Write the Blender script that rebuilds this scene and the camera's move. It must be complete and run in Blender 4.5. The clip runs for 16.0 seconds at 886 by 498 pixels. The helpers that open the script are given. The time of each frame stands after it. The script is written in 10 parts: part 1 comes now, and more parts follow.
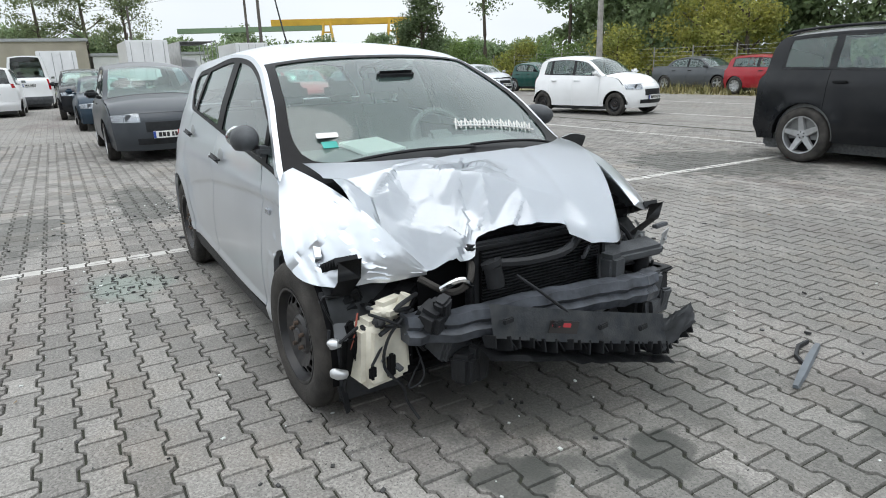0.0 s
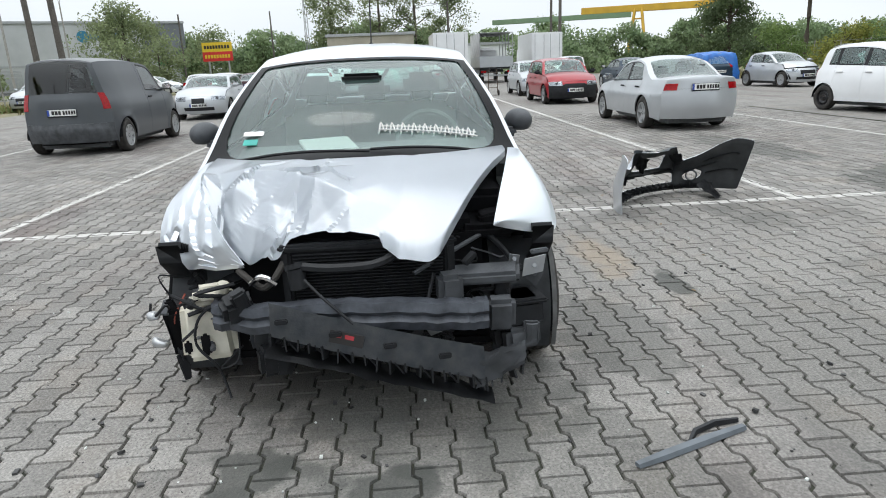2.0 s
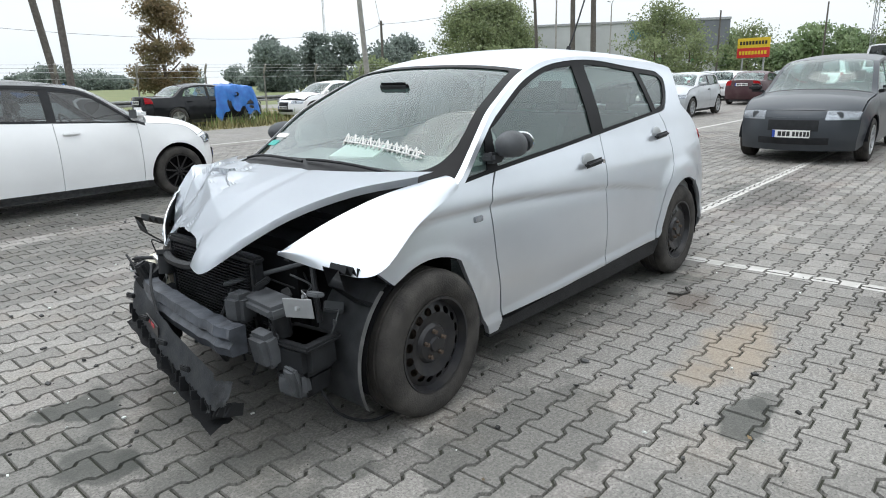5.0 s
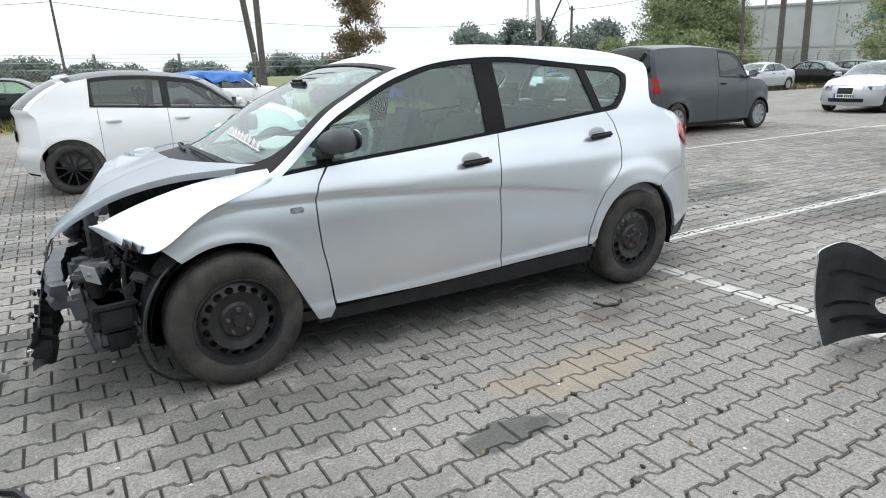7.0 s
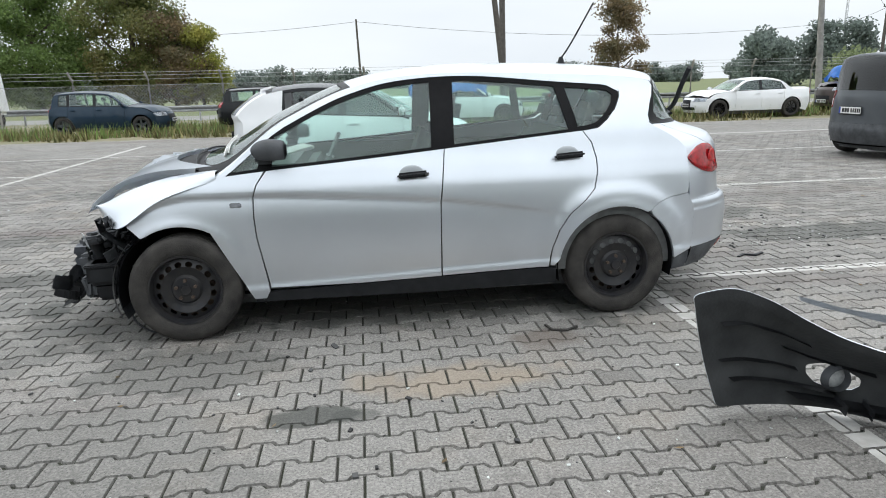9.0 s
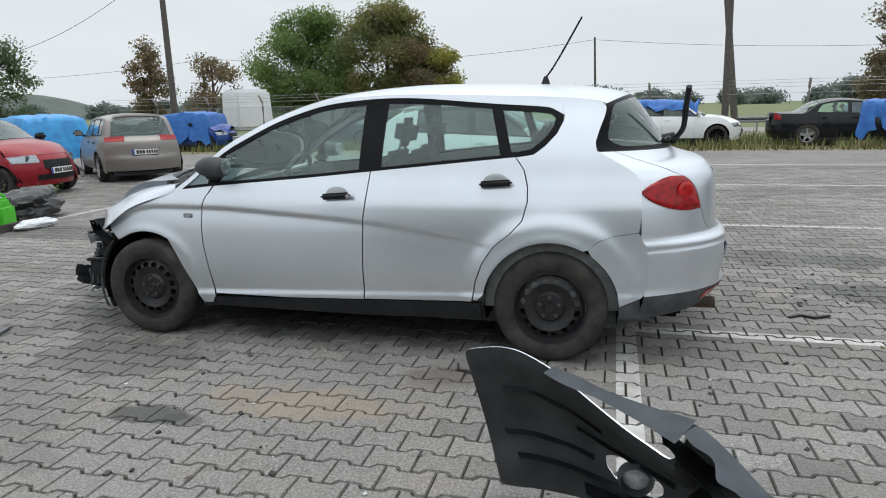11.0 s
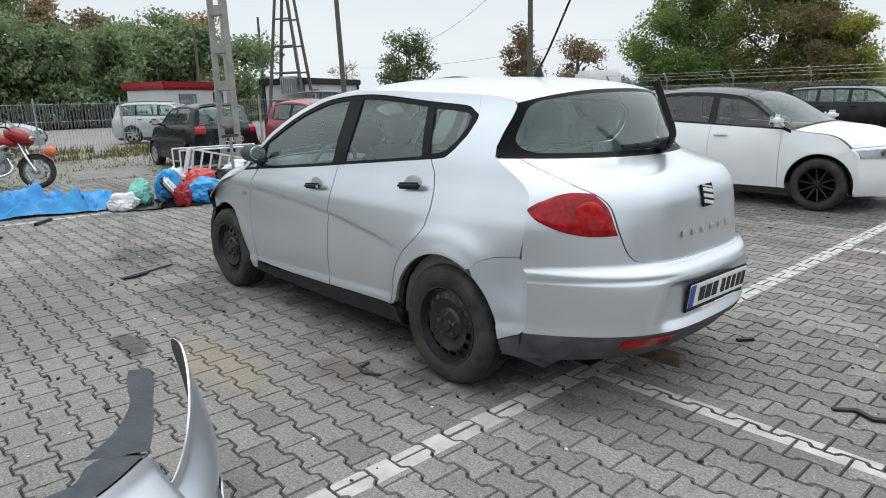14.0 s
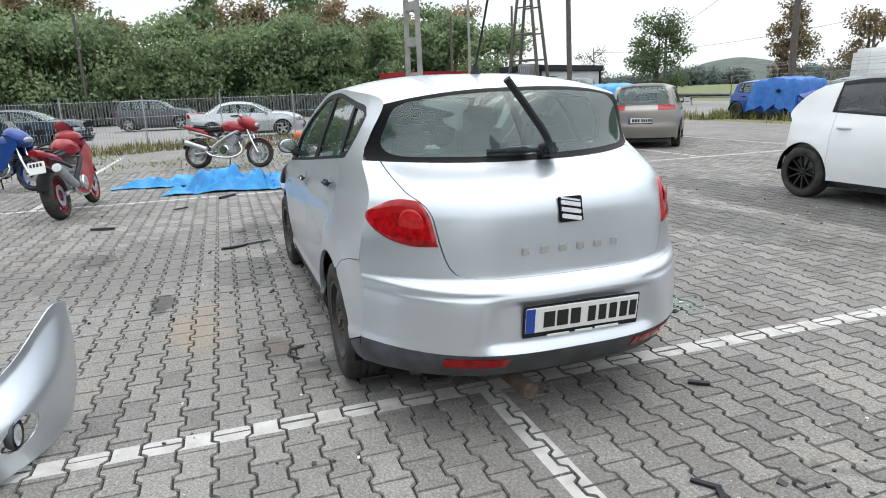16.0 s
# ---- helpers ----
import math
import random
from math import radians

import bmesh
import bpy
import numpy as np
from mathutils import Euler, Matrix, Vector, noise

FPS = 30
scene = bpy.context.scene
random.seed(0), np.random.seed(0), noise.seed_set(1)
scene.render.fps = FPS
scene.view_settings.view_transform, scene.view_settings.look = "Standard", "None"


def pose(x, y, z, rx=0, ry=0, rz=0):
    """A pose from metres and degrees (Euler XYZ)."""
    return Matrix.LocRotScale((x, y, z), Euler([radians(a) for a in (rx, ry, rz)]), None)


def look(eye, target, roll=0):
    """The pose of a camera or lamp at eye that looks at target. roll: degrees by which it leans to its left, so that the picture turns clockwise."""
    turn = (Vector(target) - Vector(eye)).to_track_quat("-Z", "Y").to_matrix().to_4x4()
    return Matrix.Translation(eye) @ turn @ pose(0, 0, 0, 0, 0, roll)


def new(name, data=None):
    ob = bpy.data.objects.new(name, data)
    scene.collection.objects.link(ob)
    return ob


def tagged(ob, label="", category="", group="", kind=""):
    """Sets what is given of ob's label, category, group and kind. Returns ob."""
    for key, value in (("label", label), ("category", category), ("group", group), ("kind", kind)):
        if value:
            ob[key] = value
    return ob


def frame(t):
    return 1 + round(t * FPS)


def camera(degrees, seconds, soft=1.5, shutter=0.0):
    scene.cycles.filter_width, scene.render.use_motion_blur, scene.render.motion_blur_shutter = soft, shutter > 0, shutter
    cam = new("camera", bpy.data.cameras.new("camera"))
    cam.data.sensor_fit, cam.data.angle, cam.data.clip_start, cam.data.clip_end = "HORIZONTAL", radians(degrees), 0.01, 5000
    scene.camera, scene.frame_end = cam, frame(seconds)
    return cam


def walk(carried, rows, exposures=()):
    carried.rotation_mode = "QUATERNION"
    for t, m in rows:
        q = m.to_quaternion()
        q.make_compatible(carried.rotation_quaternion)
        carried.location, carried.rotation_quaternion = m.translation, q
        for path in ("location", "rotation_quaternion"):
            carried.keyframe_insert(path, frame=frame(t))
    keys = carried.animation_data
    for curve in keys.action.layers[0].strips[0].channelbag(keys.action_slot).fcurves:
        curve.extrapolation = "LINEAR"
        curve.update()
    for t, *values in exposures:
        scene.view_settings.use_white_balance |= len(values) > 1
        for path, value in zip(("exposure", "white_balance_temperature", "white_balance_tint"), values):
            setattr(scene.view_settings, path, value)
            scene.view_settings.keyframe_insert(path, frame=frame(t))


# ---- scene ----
from mathutils import geometry

cam = camera(69.1, 16.0, 1.0)
PATH = [
    (0, (3.785, -1.571, 1.387), (2.119, -0.609, 0.84), -1.9),
    (0.5, (3.995, -1.172, 1.381), (2.238, -0.392, 0.83), -2.0),
    (1, (4.161, -0.736, 1.376), (2.322, -0.176, 0.825), -2.1),
    (1.5, (4.257, -0.274, 1.406), (2.362, 0.05, 0.855), -2.3),
    (2, (4.312, 0.2, 1.398), (2.392, 0.31, 0.849), -2.3),
    (2.5, (4.189, 0.601, 1.388), (2.266, 0.502, 0.846), -2.3),
    (3, (4.105, 1.055, 1.374), (2.213, 0.686, 0.838), -2.1),
    (3.5, (3.92, 1.455, 1.369), (2.103, 0.814, 0.833), -1.8),
    (3.7, (3.819, 1.594, 1.386), (2.034, 0.862, 0.857), -1.8),
    (5.8, (2.672, 2.998, 1.385), (1.432, 1.518, 0.864), -1.2),
    (6, (2.554, 3.084, 1.385), (1.348, 1.578, 0.861), -1.2),
    (6.5, (2.24, 3.409, 1.396), (1.136, 1.828, 0.863), -1.2),
    (7, (1.901, 3.718, 1.41), (0.911, 2.065, 0.873), -1.3),
    (7.5, (1.497, 3.951, 1.435), (0.682, 2.206, 0.896), -1.3),
    (8, (1.104, 4.266, 1.43), (0.473, 2.439, 0.918), -1.4),
    (8.5, (0.677, 4.393, 1.421), (0.249, 2.505, 0.92), -1.5),
    (9, (0.233, 4.542, 1.425), (0.003, 2.617, 0.93), -1.4),
    (9.5, (-0.202, 4.554, 1.413), (-0.244, 2.609, 0.952), -1.6),
    (10, (-0.601, 4.481, 1.43), (-0.496, 2.533, 0.989), -1.8),
    (10.2, (-0.846, 4.451, 1.405), (-0.651, 2.509, 0.97), -1.6),
    (12.3, (-2.415, 3.878, 1.427), (-1.511, 2.146, 0.997), -1.4),
    (12.5, (-2.568, 3.799, 1.437), (-1.593, 2.107, 1.004), -1.2),
    (13, (-3.004, 3.555, 1.458), (-1.84, 1.99, 1.016), -1.2),
    (13.5, (-3.247, 3.265, 1.452), (-1.956, 1.806, 1.0), -1.3),
    (14, (-3.614, 2.908, 1.444), (-2.154, 1.62, 0.986), -1.5),
    (14.5, (-3.889, 2.548, 1.449), (-2.288, 1.442, 0.986), -1.7),
    (15, (-4.141, 2.167, 1.454), (-2.428, 1.245, 0.989), -1.9),
    (15.5, (-4.394, 1.772, 1.453), (-2.596, 1.031, 0.986), -2.0),
    (16, (-4.508, 1.322, 1.457), (-2.663, 0.713, 0.983), -2.2),
]
walk(cam, [(t, look(eye, target, roll)) for t, eye, target, roll in PATH],
     [(0.0, 0.22), (3.5, 0.28), (7.0, 0.38), (8.5, 0.34), (9.3, 0.1), (10.0, -0.06), (13.0, -0.13), (14.0, 0.0), (14.7, 0.13), (15.3, 0.28), (16.0, 0.3)])

# world: flat overcast daylight
world = bpy.data.worlds.new("overcast_sky")
scene.world = world
world.use_nodes = True
wn, wl = world.node_tree.nodes, world.node_tree.links
wn.clear()
sky = wn.new("ShaderNodeTexSky")
sky.sky_type, sky.sun_disc = "NISHITA", False
sky.sun_elevation, sky.sun_rotation = radians(80), radians(206)
sky.dust_density, sky.air_density = 4.0, 1.6
skyhue = wn.new("ShaderNodeHueSaturation")
skyhue.inputs["Saturation"].default_value = 0.12
skyhue.inputs["Value"].default_value = 0.08
clouds = wn.new("ShaderNodeTexNoise")
clouds.inputs["Scale"].default_value, clouds.inputs["Detail"].default_value = 1.6, 5
cloudmap = wn.new("ShaderNodeMapping")
cloudmap.inputs["Scale"].default_value = (1, 1, 4)
cloudramp = wn.new("ShaderNodeValToRGB")
cloudramp.color_ramp.elements[0].position, cloudramp.color_ramp.elements[0].color = 0.3, (0.79, 0.855, 0.92, 1)
cloudramp.color_ramp.elements[1].position, cloudramp.color_ramp.elements[1].color = 0.7, (0.93, 0.99, 1.03, 1)
skycoord = wn.new("ShaderNodeTexCoord")
skyadd = wn.new("ShaderNodeMix")
skyadd.data_type, skyadd.blend_type = "RGBA", "MIX"
skyadd.inputs["Factor"].default_value = 0.86
wl.new(skycoord.outputs["Generated"], cloudmap.inputs["Vector"])
wl.new(cloudmap.outputs[0], clouds.inputs["Vector"])
wl.new(clouds.outputs["Fac"], cloudramp.inputs[0])
wl.new(sky.outputs[0], skyhue.inputs["Color"])
wl.new(skyhue.outputs[0], skyadd.inputs["A"])
wl.new(cloudramp.outputs[0], skyadd.inputs["B"])
wbg = wn.new("ShaderNodeBackground")
wbg.inputs["Strength"].default_value = 1.0
wout = wn.new("ShaderNodeOutputWorld")
# an overcast sky is brightest overhead
skysep = wn.new("ShaderNodeSeparateXYZ")
skylift = wn.new("ShaderNodeMapRange")
skylift.interpolation_type = "SMOOTHSTEP"
skylift.inputs["From Min"].default_value, skylift.inputs["From Max"].default_value = 0.12, 0.6
skylift.inputs["To Min"].default_value, skylift.inputs["To Max"].default_value = 1.02, 1.72
skygain = wn.new("ShaderNodeVectorMath")
skygain.operation = "SCALE"
wl.new(skycoord.outputs["Generated"], skysep.inputs[0])
wl.new(skysep.outputs["Z"], skylift.inputs["Value"])
wl.new(skyadd.outputs["Result"], skygain.inputs[0])
wl.new(skylift.outputs[0], skygain.inputs["Scale"])
wl.new(skygain.outputs[0], wbg.inputs["Color"])
wl.new(wbg.outputs[0], wout.inputs["Surface"])
sunlamp = bpy.data.lights.new("sun", "SUN")
sunlamp.energy, sunlamp.angle, sunlamp.color = 0.9, radians(55), (1.0, 0.98, 0.95)
sunob = new("sun", sunlamp)
sunob.matrix_world = look((0, 0, 30), (-2, 4, 0))


# ---- materials ----
def rgb(c):
    return (c[0], c[1], c[2], 1.0)


def material(name, color, rough=0.6, metal=0.0, vary=0.15, scale=6.0, bump=0.0, bscale=60.0, coat=0.0, second=None, detail=6.0, spec=0.5, island=0.0, objvary=0.0):
    m = bpy.data.materials.new(name)
    m.use_nodes = True
    n, l = m.node_tree.nodes, m.node_tree.links
    b = n["Principled BSDF"]
    b.inputs["Roughness"].default_value, b.inputs["Metallic"].default_value = rough, metal
    b.inputs["Coat Weight"].default_value, b.inputs["Coat Roughness"].default_value = coat, 0.06
    b.inputs["Specular IOR Level"].default_value = spec
    co = n.new("ShaderNodeTexCoord")
    big = n.new("ShaderNodeTexNoise")
    big.inputs["Scale"].default_value, big.inputs["Detail"].default_value = scale, detail
    l.new(co.outputs["Object"], big.inputs["Vector"])
    ramp = n.new("ShaderNodeValToRGB")
    lo = second or [c * (1 - vary) for c in color]
    hi = color if second else [min(1, c * (1 + vary)) for c in color]
    ramp.color_ramp.elements[0].position, ramp.color_ramp.elements[0].color = 0.3, rgb(lo)
    ramp.color_ramp.elements[1].position, ramp.color_ramp.elements[1].color = 0.7, rgb(hi)
    l.new(big.outputs["Fac"], ramp.inputs[0])
    last = ramp.outputs[0]
    if island or objvary:
        src = n.new("ShaderNodeNewGeometry").outputs["Random Per Island"] if island else n.new("ShaderNodeObjectInfo").outputs["Random"]
        mr = n.new("ShaderNodeMapRange")
        k = island or objvary
        mr.inputs["To Min"].default_value, mr.inputs["To Max"].default_value = 1 - k, 1 + k
        l.new(src, mr.inputs["Value"])
        hs = n.new("ShaderNodeHueSaturation")
        l.new(mr.outputs[0], hs.inputs["Value"])
        l.new(last, hs.inputs["Color"])
        last = hs.outputs[0]
    l.new(last, b.inputs["Base Color"])
    if bump:
        fine = n.new("ShaderNodeTexNoise")
        fine.inputs["Scale"].default_value, fine.inputs["Detail"].default_value = bscale, 4
        l.new(co.outputs["Object"], fine.inputs["Vector"])
        bp = n.new("ShaderNodeBump")
        bp.inputs["Strength"].default_value, bp.inputs["Distance"].default_value = bump, 0.01
        l.new(fine.outputs["Fac"], bp.inputs["Height"])
        l.new(bp.outputs[0], b.inputs["Normal"])
    return m


def car_paint(name, color, metal=0.0, rough=0.35, dirt=0.35):
    """Clear-coated paint with road dust that thickens in patches."""
    m = material(name, color, rough, metal, 0.04, 2.0, coat=0.5 if max(color) > 0.2 else 0.22, spec=0.25 if max(color) > 0.2 else 0.15)
    n, l = m.node_tree.nodes, m.node_tree.links
    b = n["Principled BSDF"]
    co = n.new("ShaderNodeTexCoord")
    ns = n.new("ShaderNodeTexNoise")
    ns.inputs["Scale"].default_value, ns.inputs["Detail"].default_value = 3.5, 8
    l.new(co.outputs["Object"], ns.inputs["Vector"])
    mr = n.new("ShaderNodeMapRange")
    mr.inputs["From Min"].default_value, mr.inputs["From Max"].default_value = 0.42, 0.8
    mr.inputs["To Max"].default_value = dirt
    l.new(ns.outputs["Fac"], mr.inputs["Value"])
    mx = n.new("ShaderNodeMix")
    mx.data_type = "RGBA"
    old = b.inputs["Base Color"].links[0].from_socket
    l.new(old, mx.inputs["A"])
    mx.inputs["B"].default_value = (color[0] * 0.6 + 0.10, color[1] * 0.6 + 0.095, color[2] * 0.6 + 0.085, 1)
    l.new(mr.outputs[0], mx.inputs["Factor"])
    l.new(mx.outputs["Result"], b.inputs["Base Color"])
    ra = n.new("ShaderNodeMapRange")
    ra.inputs["To Min"].default_value, ra.inputs["To Max"].default_value = rough, rough + 0.25
    l.new(mr.outputs[0], ra.inputs["Value"])
    l.new(ra.outputs[0], b.inputs["Roughness"])
    return m


def glass(name, tint, gloss=1.0, dust=0.0):
    """Thin pane: tinted see-through sheet with a mirror sheen that grows at grazing angles and a film of dust, tinted
    green to paint in sky sheen.
    """
    m = bpy.data.materials.new(name)
    m.use_nodes = True
    n, l = m.node_tree.nodes, m.node_tree.links
    n.clear()
    out, mix = n.new("ShaderNodeOutputMaterial"), n.new("ShaderNodeMixShader")
    tr, gl, fr = n.new("ShaderNodeBsdfTransparent"), n.new("ShaderNodeBsdfGlossy"), n.new("ShaderNodeFresnel")
    tr.inputs[0].default_value = rgb(tint)
    gl.inputs["Color"].default_value, gl.inputs["Roughness"].default_value = (gloss, gloss, gloss, 1), 0.02
    fr.inputs["IOR"].default_value = 1.65
    clear = tr.outputs[0]
    if dust:
        df, mx, ns, mr, co = (n.new("ShaderNode" + k) for k in ("BsdfDiffuse", "MixShader", "TexNoise", "MapRange", "TexCoord"))
        # the film's green colour lifts the pane as reflected sky would
        df.inputs["Color"].default_value = (0.36, 0.56, 0.52, 1)
        ns.inputs["Scale"].default_value, ns.inputs["Detail"].default_value = 3.0, 7
        l.new(co.outputs["Object"], ns.inputs["Vector"]), l.new(ns.outputs["Fac"], mr.inputs["Value"])
        mr.inputs["From Min"].default_value, mr.inputs["From Max"].default_value = 0.3, 0.75
        mr.inputs["To Min"].default_value, mr.inputs["To Max"].default_value = dust * 0.7, dust * 1.35
        l.new(mr.outputs[0], mx.inputs[0]), l.new(clear, mx.inputs[1]), l.new(df.outputs[0], mx.inputs[2])
        clear = mx.outputs[0]
    l.new(fr.outputs[0], mix.inputs[0]), l.new(clear, mix.inputs[1]), l.new(gl.outputs[0], mix.inputs[2])
    l.new(mix.outputs[0], out.inputs[0])
    return m


SILVER = car_paint("silver_paint", (0.655, 0.69, 0.735), 0.8, 0.33, 0.05)
SILVER_IN = material("bare_inner_panel", (0.30, 0.31, 0.32), 0.6, 0.2, 0.2, 8)
BLACKTRIM = material("black_trim_plastic", (0.017, 0.018, 0.02), 0.5, 0, 0.3, 12, 0.15, 200, spec=0.22)
GREYTRIM = material("sun_faded_plastic", (0.07, 0.074, 0.08), 0.55, 0, 0.35, 9, 0.2, 240, spec=0.25)
FRIT = material("black_painted_edge", (0.007, 0.007, 0.008), 0.45, 0, 0.2, 20, spec=0.12)
# Near-black that paints the shade of wells, engine bay and underbody.
DARK = material("cavity_shade_black", (0.008, 0.008, 0.009), 0.9, 0, 0.3, 8, spec=0.1)
RUBBER = material("dusty_tyre_rubber", (0.027, 0.026, 0.025), 0.8, 0, 0.5, 9, 0.4, 120, second=(0.07, 0.065, 0.06), spec=0.15)
STEEL = material("black_steel_wheel", (0.02, 0.021, 0.025), 0.3, 0.2, 0.4, 14, second=(0.04, 0.038, 0.037), spec=0.3)
RUST = material("rusty_iron", (0.09, 0.065, 0.05), 0.8, 0.3, 0.4, 30, 0.3, 160)
ALLOY = material("alloy_silver", (0.45, 0.46, 0.47), 0.35, 0.7, 0.15, 12)
BLACKALLOY = material("gloss_black_alloy", (0.01, 0.01, 0.011), 0.25, 0, 0.2, 12)
SEAT = material("grey_seat_cloth", (0.12, 0.125, 0.13), 0.95, 0, 0.3, 30, 0.3, 400)
DASH = material("dark_dashboard_plastic", (0.17, 0.175, 0.175), 0.7, 0, 0.2, 20, 0.2, 300)
LINING = material("pale_headliner", (0.55, 0.55, 0.53), 0.9, 0, 0.1, 10)
WINDOW = glass("green_tinted_glass", (0.80, 0.98, 0.93), 1.0, 0.085)
DARKWINDOW = glass("dark_tinted_glass", (0.30, 0.34, 0.35))
LENS = glass("clear_lamp_lens", (0.9, 0.92, 0.93))
REDLENS = material("red_lamp_lens", (0.30, 0.003, 0.006), 0.15, 0, 0.45, 40, coat=0.2, spec=0.3)
CHROME = material("chrome", (0.7, 0.71, 0.72), 0.12, 1.0, 0.05, 10)
REFLECTOR = material("lamp_reflector", (0.38, 0.40, 0.43), 0.25, 0.6, 0.5, 30)
PLATEWHITE = material("plate_white", (0.72, 0.72, 0.70), 0.4, 0, 0.05, 20)
PLATEBLUE = material("plate_blue", (0.02, 0.06, 0.32), 0.4, 0, 0.1, 20)
INK = material("plate_black", (0.012, 0.012, 0.012), 0.5, 0, 0.1, 20)
WHITEPAINT = car_paint("white_paint", (0.74, 0.75, 0.76), 0.0, 0.3, 0.1)
GREYPAINT = car_paint("dark_grey_paint", (0.050, 0.056, 0.064), 0.25, 0.3, 0.12)
SLATEPAINT = car_paint("slate_grey_paint", (0.085, 0.092, 0.10), 0.2, 0.32, 0.12)
BLACKPAINT = car_paint("black_paint", (0.009, 0.01, 0.012), 0.1, 0.22, 0.08)
NAVYPAINT = car_paint("navy_paint", (0.018, 0.035, 0.055), 0.2, 0.28, 0.1)
REDPAINT = car_paint("red_paint", (0.27, 0.008, 0.016), 0.1, 0.32, 0.15)
WINEPAINT = car_paint("wine_paint", (0.07, 0.035, 0.04), 0.2, 0.35, 0.3)
BLUEPAINT = car_paint("blue_paint", (0.01, 0.05, 0.24), 0.2, 0.3, 0.2)
GREENPAINT = car_paint("dark_green_paint", (0.008, 0.06, 0.05), 0.2, 0.35, 0.3)
BEIGEPAINT = car_paint("greige_paint", (0.27, 0.25, 0.23), 0.4, 0.35, 0.2)
PALEPAINT = car_paint("pale_silver_paint", (0.46, 0.48, 0.50), 0.5, 0.36, 0.2)
TARP = material("blue_tarpaulin", (0.02, 0.16, 0.48), 0.42, 0, 0.25, 5, 0.5, 14, second=(0.012, 0.09, 0.36))
SKYTARP = material("light_blue_tarpaulin", (0.03, 0.33, 0.68), 0.4, 0, 0.25, 5, 0.5, 16, second=(0.02, 0.2, 0.5))
CONCRETE = material("weathered_concrete", (0.30, 0.29, 0.27), 0.9, 0, 0.2, 4, 0.4, 80)
WOODPOLE = material("grey_timber", (0.10, 0.09, 0.08), 0.9, 0, 0.3, 12, 0.5, 50)
GALV = material("galvanised_steel", (0.36, 0.37, 0.38), 0.45, 0.6, 0.15, 8)


def leaf_material(name, color, second, scale):
    """Leaves let part of the light through."""
    m = material(name, color, 0.6, 0, 0.2, scale, island=0.35, second=second)
    n, l = m.node_tree.nodes, m.node_tree.links
    b = n["Principled BSDF"]
    tr, mx = n.new("ShaderNodeBsdfTranslucent"), n.new("ShaderNodeMixShader")
    mx.inputs[0].default_value = 0.5
    l.new(b.inputs["Base Color"].links[0].from_socket, tr.inputs["Color"])
    l.new(b.outputs[0], mx.inputs[1]), l.new(tr.outputs[0], mx.inputs[2])
    l.new(mx.outputs[0], n["Material Output"].inputs["Surface"])
    return m


LEAF = leaf_material("green_leaves", (0.20, 0.275, 0.085), (0.11, 0.175, 0.055), 0.7)
LEAFGREENRUST = leaf_material("green_leaves_turning", (0.23, 0.20, 0.075), (0.12, 0.17, 0.055), 0.35)
LEAFDARK = leaf_material("dark_green_leaves", (0.155, 0.205, 0.095), (0.085, 0.125, 0.06), 0.5)
LEAFYELLOW = leaf_material("yellowing_leaves", (0.36, 0.33, 0.075), (0.19, 0.23, 0.06), 0.6)
LEAFRED = leaf_material("rusty_leaves", (0.235, 0.16, 0.085), (0.14, 0.13, 0.07), 0.8)
WILLOWLEAF = leaf_material("grey_green_leaves", (0.25, 0.29, 0.15), (0.15, 0.19, 0.095), 0.6)
# Grey-green with the distance haze mixed into the colour itself.
HAZELEAF = leaf_material("distant_leaves_painted_haze", (0.207, 0.244, 0.220), (0.146, 0.183, 0.159), 0.12)
# Woodland green is lifted so that its colour carries the haze.
WOODLEAF = leaf_material("woodland_leaves_haze_paled", (0.27, 0.34, 0.18), (0.15, 0.22, 0.11), 0.35)
WOODRED = leaf_material("autumn_woodland_leaves", (0.36, 0.25, 0.15), (0.20, 0.19, 0.11), 0.4)
BARK = material("bark", (0.085, 0.07, 0.055), 0.95, 0, 0.3, 10, 0.6, 40)
DRYGRASS = material("dry_grass_blades", (0.24, 0.20, 0.09), 0.9, 0, 0.3, 1.5, island=0.4, second=(0.09, 0.10, 0.035))


# ---- mesh helpers ----
def put_mesh(name, mesh, mat, parent=None, label=""):
    ob = new(name, mesh)
    for m in mat if isinstance(mat, (list, tuple)) else [mat]:
        if m.name not in [s.name for s in mesh.materials]:
            mesh.materials.append(m)
    if parent is not None:
        ob.parent = parent
    if label:
        ob["label"] = label
    return ob


def part(name, bm, mat, parent=None, label="", smooth=40):
    """One bmesh as one mesh object under a thing or a part."""
    mesh = bpy.data.meshes.new(name)
    bm.to_mesh(mesh)
    bm.free()
    if smooth:
        mesh.shade_smooth()
        mesh.set_sharp_from_angle(angle=radians(smooth))
    return put_mesh(name, mesh, mat, parent, label)


def thing(name, label, category, m=None, group=""):
    ob = new(name)
    ob.empty_display_size = 0.1
    if m is not None:
        ob.matrix_basis = m
    return tagged(ob, label, category, group)


def block(bm, size, at=(0, 0, 0), turn=(0, 0, 0), bevel=0.0, taper=1.0, seg=2):
    made = bmesh.ops.create_cube(bm, size=1)["verts"]
    for v in made:
        k = taper if v.co.z > 0 else 1.0
        v.co = Vector((v.co.x * size[0] * k, v.co.y * size[1] * k, v.co.z * size[2]))
    if bevel:
        edges = list({e for v in made for e in v.link_edges})
        made = bmesh.ops.bevel(bm, geom=edges, offset=bevel, segments=seg, affect="EDGES")["verts"]
    bmesh.ops.transform(bm, matrix=pose(*at, *turn), verts=made)
    return made


